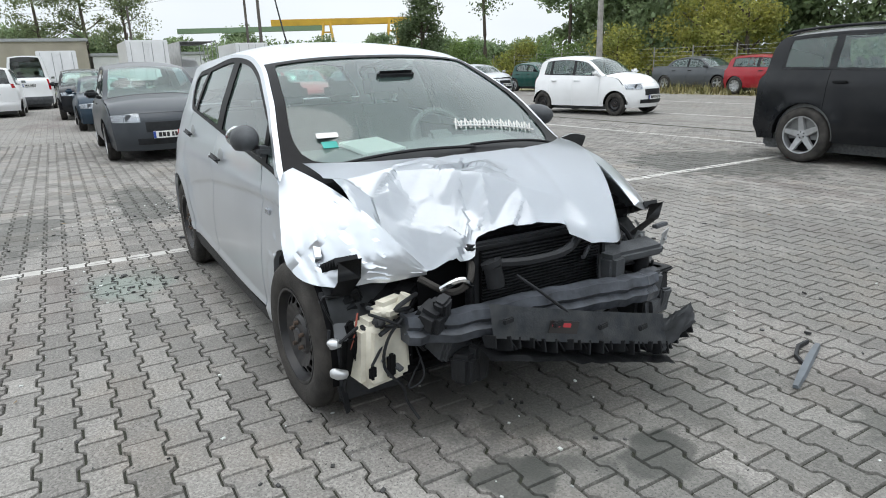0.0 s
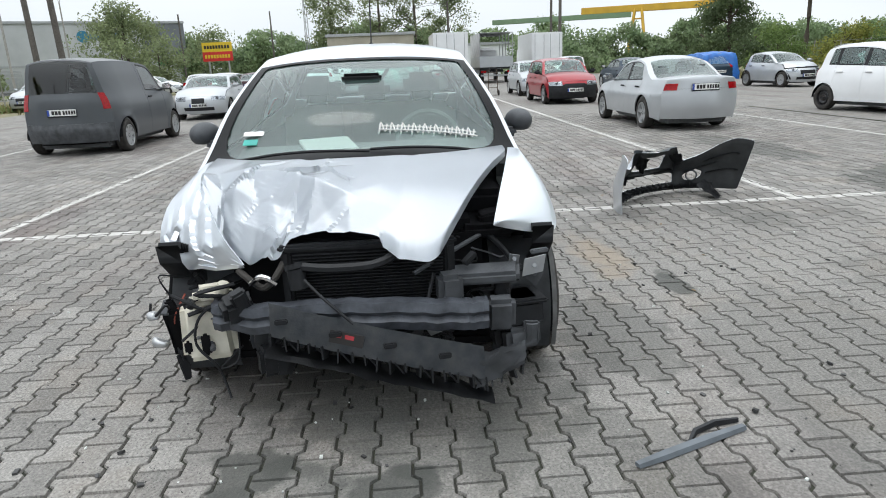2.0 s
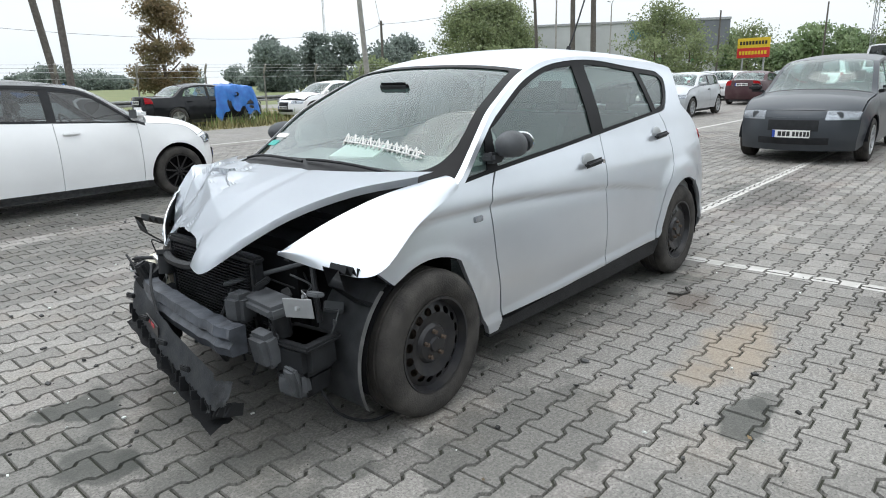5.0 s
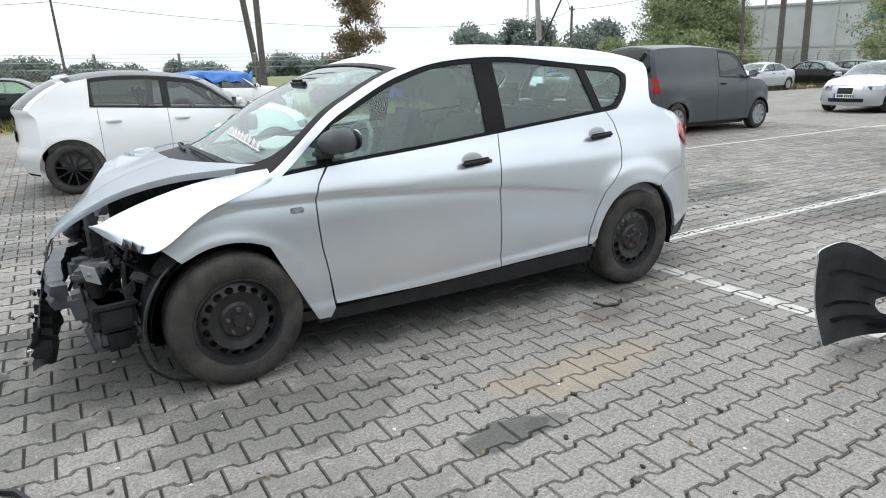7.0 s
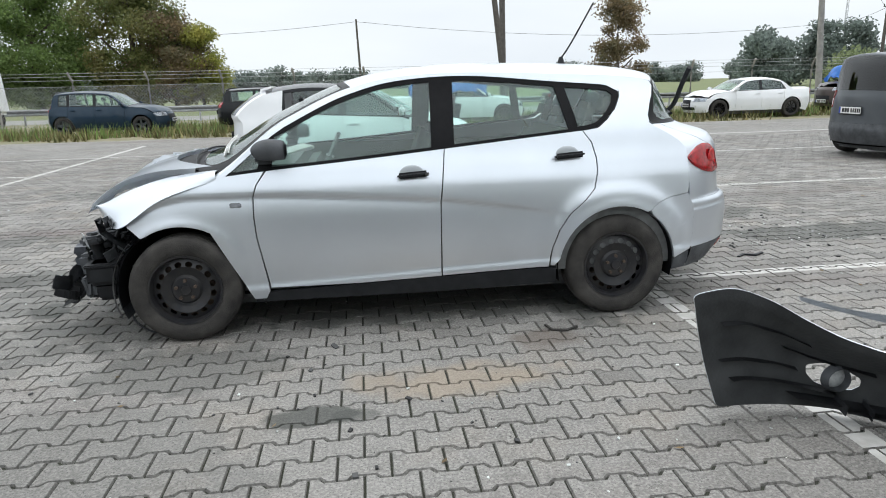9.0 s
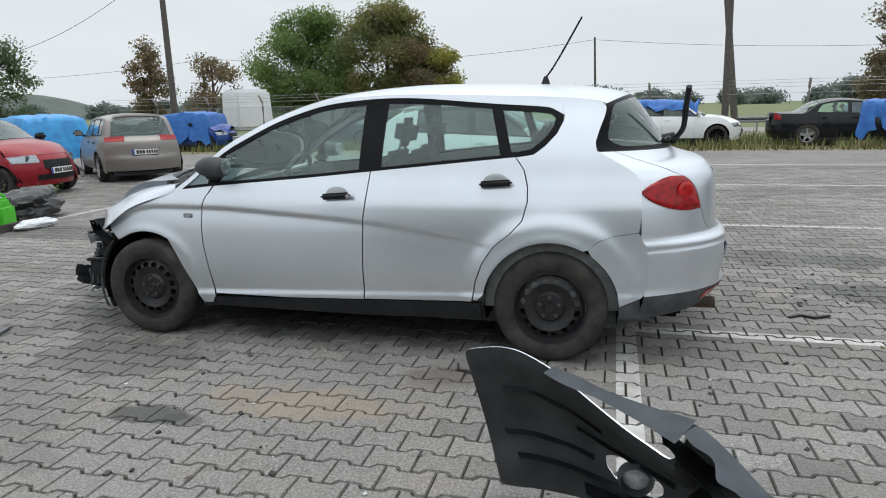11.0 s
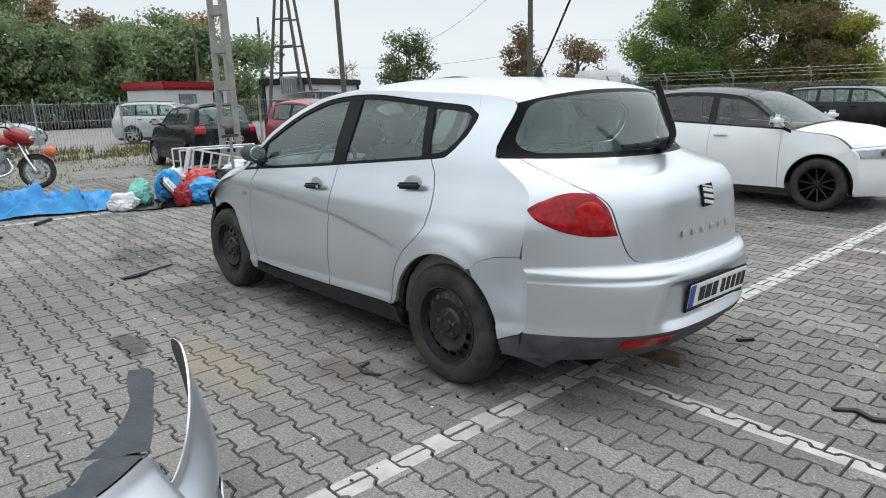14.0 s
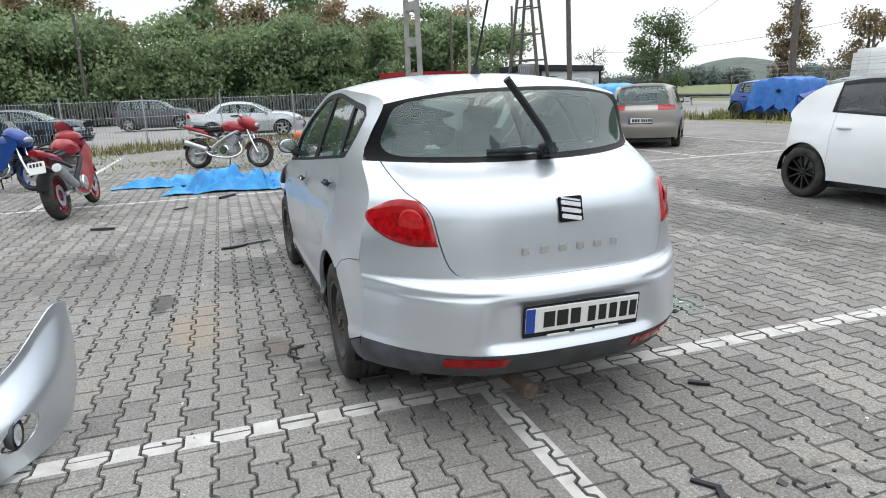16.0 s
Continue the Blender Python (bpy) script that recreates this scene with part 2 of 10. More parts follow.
def rod(bm, a, b, r, r2=None, n=10):
    a, b = Vector(a), Vector(b)
    d = b - a
    m = Matrix.Translation((a + b) / 2) @ d.to_track_quat("Z", "Y").to_matrix().to_4x4()
    bmesh.ops.create_cone(bm, cap_ends=True, segments=n, radius1=r, radius2=r if r2 is None else r2, depth=d.length, matrix=m)


def hose(bm, pts, r, n=7, steps=6):
    """A round tube along a smooth line through pts."""
    pts = [Vector(p) for p in pts]
    line = []
    for i in range(len(pts) - 1):
        p0, p1, p2, p3 = pts[max(i - 1, 0)], pts[i], pts[i + 1], pts[min(i + 2, len(pts) - 1)]
        for s in range(steps):
            t = s / steps
            line.append(0.5 * ((2 * p1) + (p2 - p0) * t + (2 * p0 - 5 * p1 + 4 * p2 - p3) * t * t + (3 * p1 - p0 - 3 * p2 + p3) * t ** 3))
    line.append(pts[-1])
    rings = []
    for i, p in enumerate(line):
        d = (line[min(i + 1, len(line) - 1)] - line[max(i - 1, 0)]).normalized()
        q = d.to_track_quat("Z", "Y")
        rings.append([bm.verts.new(p + q @ Vector((r * math.cos(k * math.tau / n), r * math.sin(k * math.tau / n), 0))) for k in range(n)])
    for a, b in zip(rings, rings[1:]):
        for k in range(n):
            bm.faces.new((a[k], a[(k + 1) % n], b[(k + 1) % n], b[k]))
    bm.faces.new(rings[0][::-1]), bm.faces.new(rings[-1])


def lathe(bm, profile, n=40, axis="Y"):
    """Turns (radius, along) pairs about the y axis."""
    rings = []
    for r, h in profile:
        rings.append([bm.verts.new((r * math.cos(k * math.tau / n), h, r * math.sin(k * math.tau / n))) for k in range(n)])
    for a, b in zip(rings, rings[1:]):
        for k in range(n):
            bm.faces.new((a[k], b[k], b[(k + 1) % n], a[(k + 1) % n]))
    return rings


class Curve:
    """A smooth line through (x, value) pairs that never overshoots."""

    def __init__(self, pairs):
        pairs = sorted(pairs)
        x, y = [float(p[0]) for p in pairs], [float(p[1]) for p in pairs]
        h = [q - p for p, q in zip(x, x[1:])]
        d = [(q - p) / k for p, q, k in zip(y, y[1:], h)]
        m = [0.0] * len(x)
        for i in range(1, len(h)):
            if d[i - 1] * d[i] > 0:
                w1, w2 = 2 * h[i] + h[i - 1], h[i] + 2 * h[i - 1]
                m[i] = (w1 + w2) / (w1 / d[i - 1] + w2 / d[i])
        m[0], m[-1] = d[0], d[-1]
        self.x, self.y, self.m, self.h = x, y, m, h

    def __call__(self, x):
        xs = self.x
        if x <= xs[0]:
            return self.y[0]
        if x >= xs[-1]:
            return self.y[-1]
        i = 0
        while xs[i + 1] <= x:
            i += 1
        h = self.h[i]
        t = (x - xs[i]) / h
        u = 1 - t
        return (1 + 2 * t) * u * u * self.y[i] + t * u * u * h * self.m[i] + t * t * (3 - 2 * t) * self.y[i + 1] - t * t * u * h * self.m[i + 1]


def clip(poly, axis, limit, keep):
    """Keeps the side of a 2D outline where coordinate * keep <= limit * keep."""
    out = []
    for i, p in enumerate(poly):
        q = poly[(i + 1) % len(poly)]
        a, b = (p[axis] - limit) * keep <= 0, (q[axis] - limit) * keep <= 0
        if a:
            out.append(p)
        if a != b:
            t = (limit - p[axis]) / (q[axis] - p[axis])
            out.append((p[0] + t * (q[0] - p[0]), p[1] + t * (q[1] - p[1])))
    return out


def sheet(name, loops, place, mat, parent=None, label="", step=0.09, lip=0.0, out=None, steps=None):
    """A curved panel: a 2D outline (with holes) cut into cells and laid on a surface; lip turns its rim inwards."""
    bm = bmesh.new()
    edges = []
    for loop in loops:
        clean = [p for i, p in enumerate(loop) if math.dist(p, loop[i - 1]) > 1e-4]
        vs = [bm.verts.new((a, b, 0)) for a, b in clean]
        edges += [bm.edges.new((vs[i], vs[(i + 1) % len(vs)])) for i in range(len(vs))]
    bmesh.ops.triangle_fill(bm, use_beauty=True, edges=edges)
    flat = np.array([v.co[:2] for v in bm.verts])
    for axis in (0, 1):
        st = (steps or (step, step))[axis]
        lo, hi = flat[:, axis].min(), flat[:, axis].max()
        for c in np.arange(math.floor(lo / st) * st + st, hi, st):
            no = (1, 0, 0) if axis == 0 else (0, 1, 0)
            bmesh.ops.bisect_plane(bm, geom=bm.verts[:] + bm.edges[:] + bm.faces[:], dist=1e-5, plane_co=(c * no[0], c * no[1], 0), plane_no=no)
    flat = [v.co[:2] for v in bm.verts]
    co = [Vector(place(a, b)) for a, b in flat]
    e = 0.004
    nor = []
    for (a, b), p in zip(flat, co):
        u, w = Vector(place(a + e, b)) - Vector(place(a - e, b)), Vector(place(a, b + e)) - Vector(place(a, b - e))
        n = u.cross(w)
        n = n.normalized() if n.length > 1e-12 else Vector((0, 0, 1))
        if out is not None and n.dot(out) < 0:
            n = -n
        nor.append(n)
    for v, p in zip(bm.verts, co):
        v.co = p
    bm.verts.index_update()
    turned = [f for f in bm.faces if f.normal_update() or f.normal.dot(sum((nor[v.index] for v in f.verts), Vector())) < 0]
    bmesh.ops.reverse_faces(bm, faces=turned)
    if lip:
        for ed in [ed for ed in bm.edges if ed.is_boundary]:
            a, b = ed.verts
            ia, ib = a.index, b.index
            pts = [co[ia], co[ib], co[ib] - nor[ib] * lip, co[ia] - nor[ia] * lip]
            vs = [bm.verts.new(p) for p in pts]
            f = bm.faces.new(vs)
            f.normal_update()
            nor += [f.normal.copy()] * 4
    bm.verts.index_update()
    mesh = bpy.data.meshes.new(name)
    bm.to_mesh(mesh)
    bm.free()
    mesh.shade_smooth()
    mesh.normals_split_custom_set_from_vertices([tuple(n) for n in nor])
    return put_mesh(name, mesh, mat, parent, label)


def grid_patch(bm, fn, us, vs):
    rows = [[bm.verts.new(fn(u, v)) for v in vs] for u in us]
    for a, b in zip(rows, rows[1:]):
        for i in range(len(vs) - 1):
            bm.faces.new((a[i], a[i + 1], b[i + 1], b[i]))
    return rows


def span(a, b, n):
    return [a + (b - a) * i / n for i in range(n + 1)]

# ---- cars ----
class Body:
    """A car body as rows across it, from the nose over the roof to the tail: middle x and z, how far the row bows back and drops at its ends."""

    def __init__(self, rows, w, belt, top, wheelbase, arch=0.36, hub=0.31, flare=0.02, taper=(0.24, 0.2), reach=None):
        self.rows = rows
        k = range(len(rows))
        self.cx, self.cz, self.cb, self.cd = (Curve([(i, rows[i][j]) for i in k]) for j in range(4))
        self.w, self.belt, self.top, self.wb, self.arch, self.hub, self.flare, self.taper = w, belt, top, wheelbase, arch, hub, flare, taper
        self.end = len(rows) - 1
        self.xf, self.xr = reach or (max(r[0] for r in rows), min(r[0] for r in rows))
        g = top - belt
        self.s = Curve([(0.1, 0.93), (0.28, 0.955), (0.5, 0.982), (0.68, 0.978), (belt - 0.14, 0.953), (belt - 0.02, 0.912), (belt + 0.12 * g, 0.872), (belt + 0.55 * g, 0.79), (belt + g * 0.95, 0.69), (belt + g * 1.1, 0.66)])
        self.crease = None
        self.bow = lambda k: 2.2
        self.known = {}
        self.fold = 0.012

    def plan(self, x):
        if x > 0:
            t = max(0.0, (x - 0.45 * self.xf) / (0.55 * self.xf))
            return 1 - self.taper[0] * t ** 2.4
        t = max(0.0, (x - 0.5 * self.xr) / (0.5 * self.xr))
        return 1 - self.taper[1] * t ** 2.2

    def y(self, x, z):
        v = self.w * self.s(z) * self.plan(x)
        for c in (-self.wb / 2, self.wb / 2):
            r = math.hypot(x - c, z - self.hub)
            v += self.flare * math.exp(-((r - self.arch) / 0.075) ** 2) * (1 if z > 0.2 else 0)
        if self.crease:
            d = self.crease(x) - z
            v -= self.fold / (1 + math.exp(max(-40.0, min(40.0, -d / 0.022)))) * math.exp(-max(d, 0) / 0.22)
        return v

    def side(self, sgn, off=0.0):
        return lambda x, z: (x, sgn * (self.y(x, z) + off), z)

    def edge(self, k):
        return (self.cx(k) - self.cb(k), self.cz(k) - self.cd(k))

    def over(self, k, v, off=0.0):
        cx, cz, cb, cd = self.cx(k), self.cz(k), self.cb(k), self.cd(k)
        a = abs(v)
        p = Vector((cx - cb * a ** self.bow(k), v * self.wide(k, cx - cb, cz - cd), cz - cd * a ** 2.6))
        if off:
            n = (self.over(k + 0.02, v) - self.over(k - 0.02, v)).cross(self.over(k, min(v + 0.02, 1)) - self.over(k, max(v - 0.02, -1)))
            if n.length > 1e-9:
                n.normalize()
                p += n * off * (1 if n.dot(p - Vector((0, 0, 0.6))) > 0 else -1)
        return p

    def wide(self, k, x, z):
        if k not in self.known:
            self.known[k] = self.y(x, z)
        return self.known[k]

    def edges(self, ka, kb, n=12):
        return [self.edge(ka + (kb - ka) * i / n) for i in range(n + 1)]

    def arcs(self, cx, a0=190, a1=-10, n=18, r=None, low=0.2):
        r = r or self.arch
        pts = [(cx + r * math.cos(radians(a0 + (a1 - a0) * i / n)), self.hub + r * math.sin(radians(a0 + (a1 - a0) * i / n))) for i in range(n + 1)]
        return [p for p in pts if p[1] > low]


def skin(name, body, ka, kb, va, vb, mat, parent, label="", off=0.0, n=10, m=16, lip=0.0):
    """A patch of the body between two rows and two lines along it."""
    bm = bmesh.new()
    rows = grid_patch(bm, lambda k, v: body.over(k, v, off), span(ka, kb, n), span(va, vb, m))
    mid = Vector((0, 0, 0.5))
    total = 0.0
    for f in bm.faces:
        f.normal_update()
        total += f.normal.dot(f.calc_center_median() - mid)
    if total < 0:
        bmesh.ops.reverse_faces(bm, faces=bm.faces[:])
    if lip:
        rim = bmesh.ops.extrude_edge_only(bm, edges=[e for e in bm.edges if e.is_boundary])["geom"]
        for v in [g for g in rim if isinstance(g, bmesh.types.BMVert)]:
            v.co += (mid - v.co).normalized() * lip
    return part(name, bm, mat, parent, label, smooth=50)


WHEELS = {}


def wheel_meshes(r, width, style):
    key = (round(r, 3), style)
    if key in WHEELS:
        return WHEELS[key]
    rr = r * (0.655 if style == "steel" else 0.68)
    w = width / 2
    bm = bmesh.new()
    lathe(bm, [(rr * 0.97, -w * 0.8), (rr * 1.02, -w * 0.92), (r * 0.84, -w), (r * 0.95, -w * 0.9), (r * 0.99, -w * 0.72), (r, -w * 0.45), (r * 0.975, -w * 0.42), (r * 0.975, -w * 0.34), (r, -w * 0.31), (r, -w * 0.05), (r * 0.975, -w * 0.03), (r * 0.975, w * 0.03), (r, w * 0.05), (r, w * 0.31), (r * 0.975, w * 0.34), (r * 0.975, w * 0.42), (r, w * 0.45),
               (r * 0.99, w * 0.72), (r * 0.95, w * 0.9), (r * 0.9, w * 0.98), (r * 0.84, w), (r * 0.76, w * 0.99), (rr * 1.02, w * 0.92), (rr * 0.97, w * 0.8)], 48 if style == "steel" else 24)
    tyre = bpy.data.meshes.new("tyre")
    bm.to_mesh(tyre), bm.free()
    tyre.shade_smooth(), tyre.set_sharp_from_angle(angle=radians(45))
    tyre.materials.append(RUBBER)
    bm = bmesh.new()
    bolts = bmesh.new()
    if style == "steel":
        lathe(bm, [(rr, w * 0.86), (rr * 1.0, w * 0.93), (rr * 0.95, w * 0.92), (rr * 0.93, w * 0.75), (rr * 0.89, w * 0.55)], 48)
        # disc with round vents
        d = w * 0.55
        edges = []
        loops = [[(rr * 0.89, k * math.tau / 48) for k in range(48)], [(rr * 0.5, k * math.tau / 48) for k in range(48)]]
        pts = [[(q * math.cos(a), q * math.sin(a)) for q, a in lp] for lp in loops]
        for k in range(16):
            a, c = (k + 0.5) * math.tau / 16, rr * 0.735
            ra, rb = rr * 0.075, rr * 0.1
            pts.append([(c * math.cos(a) + ra * math.cos(t) * math.cos(a) - rb * math.sin(t) * math.sin(a), c * math.sin(a) + ra * math.cos(t) * math.sin(a) + rb * math.sin(t) * math.cos(a)) for t in (j * math.tau / 12 for j in range(12))])
        fl = bmesh.new()
        for lp in pts:
            vs = [fl.verts.new((x, 0, z)) for x, z in lp]
            edges += [fl.edges.new((vs[i], vs[(i + 1) % len(vs)])) for i in range(len(vs))]
        bmesh.ops.triangle_fill(fl, use_beauty=True, edges=edges)
        for v in fl.verts:
            q = math.hypot(v.co.x, v.co.z)
            v.co.y = d + w * 0.22 * max(0, 1 - abs(q / rr - 0.66) / 0.24)
        tmp = bpy.data.meshes.new("tmp")
        fl.to_mesh(tmp), fl.free()
        bm.from_mesh(tmp)
        lathe(bm, [(rr * 0.5, d + w * 0.07), (rr * 0.42, d + w * 0.02), (rr * 0.36, d + w * 0.16), (rr * 0.16, d + w * 0.2), (rr * 0.13, d + w * 0.3), (0.001, d + w * 0.3)], 32)
        for k in range(5):
            a = k * math.tau / 5 + 0.3
            rod(bolts, (rr * 0.27 * math.cos(a), d + w * 0.1, rr * 0.27 * math.sin(a)), (rr * 0.27 * math.cos(a), d + w * 0.36, rr * 0.27 * math.sin(a)), 0.011, 0.009, 6)
        lathe(bm, [(rr, -w * 0.8), (rr * 0.97, w * 0.1), (rr * 0.97, w * 0.86)], 40)
    else:
        lathe(bm, [(rr * 1.0, w * 0.86), (rr * 1.0, w * 0.95), (rr * 0.94, w * 0.93), (rr * 0.92, w * 0.5), (rr * 0.92, -w * 0.8)], 40)
        spokes = {"five": 5, "seven": 7, "ten": 10, "cover": 9}[style]
        for k in range(spokes):
            a = k * math.tau / spokes + 0.2
            wide = {"five": 0.34, "seven": 0.2, "ten": 0.11, "cover": 0.42}[style] * rr
            ca, sa = math.cos(a), math.sin(a)
            quad = [(rr * 0.14, -wide * 0.5, w * 0.62), (rr * 0.95, -wide * 0.34, w * 0.84), (rr * 0.95, wide * 0.34, w * 0.84), (rr * 0.14, wide * 0.5, w * 0.62)]
            f0 = [bm.verts.new((q * ca - s * sa, h, q * sa + s * ca)) for q, s, h in quad]
            f1 = [bm.verts.new((q * ca - s * sa * 1.25, h - w * 0.3, q * sa + s * ca * 1.25)) for q, s, h in quad]
            bm.faces.new(f0[::-1])
            for i in range(4):
                bm.faces.new((f0[i], f0[(i + 1) % 4], f1[(i + 1) % 4], f1[i]))
        lathe(bm, [(rr * 0.24, w * 0.4), (rr * 0.22, w * 0.64), (rr * 0.1, w * 0.7), (0.001, w * 0.7)], 24)
        for k in range(5):
            a = k * math.tau / 5
            rod(bolts, (rr * 0.16 * math.cos(a), w * 0.5, rr * 0.16 * math.sin(a)), (rr * 0.16 * math.cos(a), w * 0.72, rr * 0.16 * math.sin(a)), 0.009, n=6)
    bmesh.ops.recalc_face_normals(bm, faces=bm.faces[:])
    rim = bpy.data.meshes.new("rim")
    bm.to_mesh(rim), bm.free()
    rim.shade_smooth(), rim.set_sharp_from_angle(angle=radians(35))
    bmesh.ops.create_cone(bolts, cap_ends=True, segments=28, radius1=rr * 0.9, radius2=rr * 0.9, depth=0.02, matrix=pose(0, -w * 0.25, 0, 90))
    back = bpy.data.meshes.new("brake_disc")
    bolts.to_mesh(back), bolts.free()
    back.materials.append(RUST if style == "steel" else DARK)
    WHEELS[key] = (tyre, rim, back)
    return WHEELS[key]


def add_wheel(car, x, y, z, r, style, mat, steer=0.0, width=0.2):
    tyre, rim, back = wheel_meshes(r, width, style)
    if not rim.materials:
        rim.materials.append(mat)
    hub = new("wheel")
    hub.empty_display_size = 0.1
    hub.parent = car
    hub.matrix_basis = pose(x, y, z, 0, 0, (0 if y > 0 else 180) + steer)
    for nm, me in (("tyre", tyre), ("rim", rim), ("brake_disc", back)):
        o = new(nm, me)
        o.parent = hub
        if nm == "rim":
            o.material_slots[0].link = "OBJECT"
            o.material_slots[0].material = mat
    return hub


def seat_shape(bm, x, y, z, w=0.5, lean=18, head=True):
    block(bm, (0.5, w, 0.16), (x, y, z + 0.08), (0, -6, 0), 0.05)
    block(bm, (0.15, w * 0.95, 0.62), (x - 0.31, y, z + 0.42), (0, -lean, 0), 0.06)
    if head:
        block(bm, (0.1, 0.25, 0.18), (x - 0.46, y, z + 0.83), (0, -lean + 6, 0), 0.045)
        for s in (-0.06, 0.06):
            rod(bm, (x - 0.41, y + s, z + 0.68), (x - 0.45, y + s, z + 0.8), 0.008)


def add_cabin(car, body, cowl, rear, floor=0.28, seat_z=0.42, rows=2, mat=SEAT):
    """Seats, dashboard, steering wheel, floor and inner trim."""
    w = body.w
    bm = bmesh.new()
    block(bm, (cowl - rear, (w - 0.26) * 2, 0.3), ((cowl + rear) / 2, 0, floor), bevel=0.04)
    part("floor_pan", bm, SEAT, car)
    for sgn in (-1, 1):
        bm = bmesh.new()
        seat_shape(bm, 0.12, sgn * 0.36, seat_z, 0.48)
        part("front_seat", bm, mat, car)
    if rows > 1:
        bm = bmesh.new()
        x = -0.72
        block(bm, (0.48, 1.25, 0.18), (x, 0, seat_z + 0.06), (0, -6, 0), 0.05)
        block(bm, (0.16, 1.25, 0.6), (x - 0.32, 0, seat_z + 0.4), (0, -20, 0), 0.06)
        for s in (-0.4, 0, 0.4):
            block(bm, (0.1, 0.26, 0.16), (x - 0.47, s, seat_z + 0.78), (0, -16, 0), 0.045)
        part("rear_seat", bm, mat, car)
    bm = bmesh.new()
    zc = body.belt - 0.06
    block(bm, (0.42, (w - 0.14) * 2, 0.22), (cowl - 0.36, 0, zc - 0.1), (0, 8, 0), 0.07)
    part("dashboard", bm, DASH, car)
    bm = bmesh.new()
    for k in range(24):
        a, b = k * math.tau / 24, (k + 1) * math.tau / 24
        rod(bm, (0, 0.185 * math.cos(a), 0.185 * math.sin(a)), (0, 0.185 * math.cos(b), 0.185 * math.sin(b)), 0.016, n=6)
    block(bm, (0.05, 0.16, 0.12), bevel=0.02)
    block(bm, (0.025, 0.34, 0.04), bevel=0.01)
    bmesh.ops.transform(bm, matrix=pose(cowl - 0.66, 0.36, zc + 0.0, 0, -25, 0), verts=bm.verts[:])
    part("steering_wheel", bm, DASH, car)
    for sgn in (-1, 1):
        lo = [(rear, 0.3), (cowl - 0.2, 0.3), (cowl - 0.25, body.belt - 0.03), (rear, body.belt - 0.02)]
        sheet("door_trim", [lo], body.side(sgn, -0.06), DASH, car, step=0.3, out=Vector((0, -sgn, 0)))


def add_mirror(car, body, x, z, mat, glassmat=CHROME):
    for sgn in (-1, 1):
        y = sgn * (body.y(x, z) + 0.02)
        bm = bmesh.new()
        block(bm, (0.13, 0.21, 0.14), (x - 0.0, y + sgn * 0.13, z + 0.09), (0, 0, sgn * -8), 0.05, seg=3)
        block(bm, (0.07, 0.1, 0.05), (x, y + sgn * 0.02, z + 0.03), (sgn * 10, 0, 0), 0.015)
        mir = part("mirror", bm, mat, car)
        bm = bmesh.new()
        block(bm, (0.006, 0.16, 0.1), (x - 0.067, y + sgn * 0.13, z + 0.09), (0, 0, sgn * -8), 0.002)
        part("mirror_glass", bm, glassmat, mir)


def add_plate(parent, m, w=0.52, h=0.114, blue=True, holder=True):
    """A number plate whose characters are plain bars."""
    bm = bmesh.new()
    block(bm, (0.008, w, h), bevel=0.003)
    pl = part("number_plate", bm, PLATEWHITE, parent, "white number plate with black bars")
    pl.matrix_basis = m
    for i, (s, k) in enumerate(((-0.155, 0.05), (-0.095, 0.05), (-0.035, 0.045), (0.04, 0.035), (0.09, 0.035), (0.14, 0.035), (0.19, 0.035), (0.235, 0.032))):
        bm = bmesh.new()
        block(bm, (0.003, k, h * 0.62), (0.0045, s * w / 0.52, 0))
        part("bar", bm, INK, pl)
    if blue:
        bm = bmesh.new()
        block(bm, (0.003, w * 0.075, h * 0.95), (0.0045, -w * 0.46, 0))
        part("blue_band", bm, PLATEBLUE, pl)
    if holder:
        bm = bmesh.new()
        block(bm, (0.012, w + 0.016, h + 0.03), (-0.006, 0, -0.008), bevel=0.004)
        part("plate_holder", bm, BLACKTRIM, pl)
    return pl


def spine(kind, xf, xr, zn, cowl, head, top, tail, deck=None, low=0.2):
    """Rows of a common car shape. cowl, head, tail and deck are (x, z); top is the roof's height."""
    cx, cz = cowl
    rows = [(xf - 0.07, low, 0.34, 0), (xf, 0.40, 0.36, 0), (xf - 0.02, zn - 0.14, 0.38, 0), (xf - 0.10, zn, 0.38, 0.03),
            ((xf - 0.1) * 0.5 + cx * 0.5, zn * 0.32 + cz * 0.68 + 0.02, 0.2, 0.07), (cx, cz, 0.2, 0.08), (head[0], head[1], 0.1, 0.05),
            (head[0] * 0.45 + tail[0] * 0.55, top, 0, 0.07), (tail[0], tail[1], -0.06, 0.07)]
    if kind == "sedan":
        dx, dz = deck
        rows += [(dx, dz, -0.16, 0.06), (xr + 0.08, dz + 0.0, -0.16, 0.05), (xr + 0.03, dz - 0.2, -0.24, 0), (xr, 0.5, -0.28, 0), (xr + 0.08, low + 0.03, -0.28, 0)]
    else:
        dx, dz = deck
        rows += [(dx, dz, -0.2, 0.02), (xr + 0.05, dz - 0.12, -0.24, 0), (xr + 0.03, 0.62, -0.26, 0), (xr, 0.48, -0.28, 0), (xr + 0.08, low + 0.05, -0.28, 0)]
    return rows


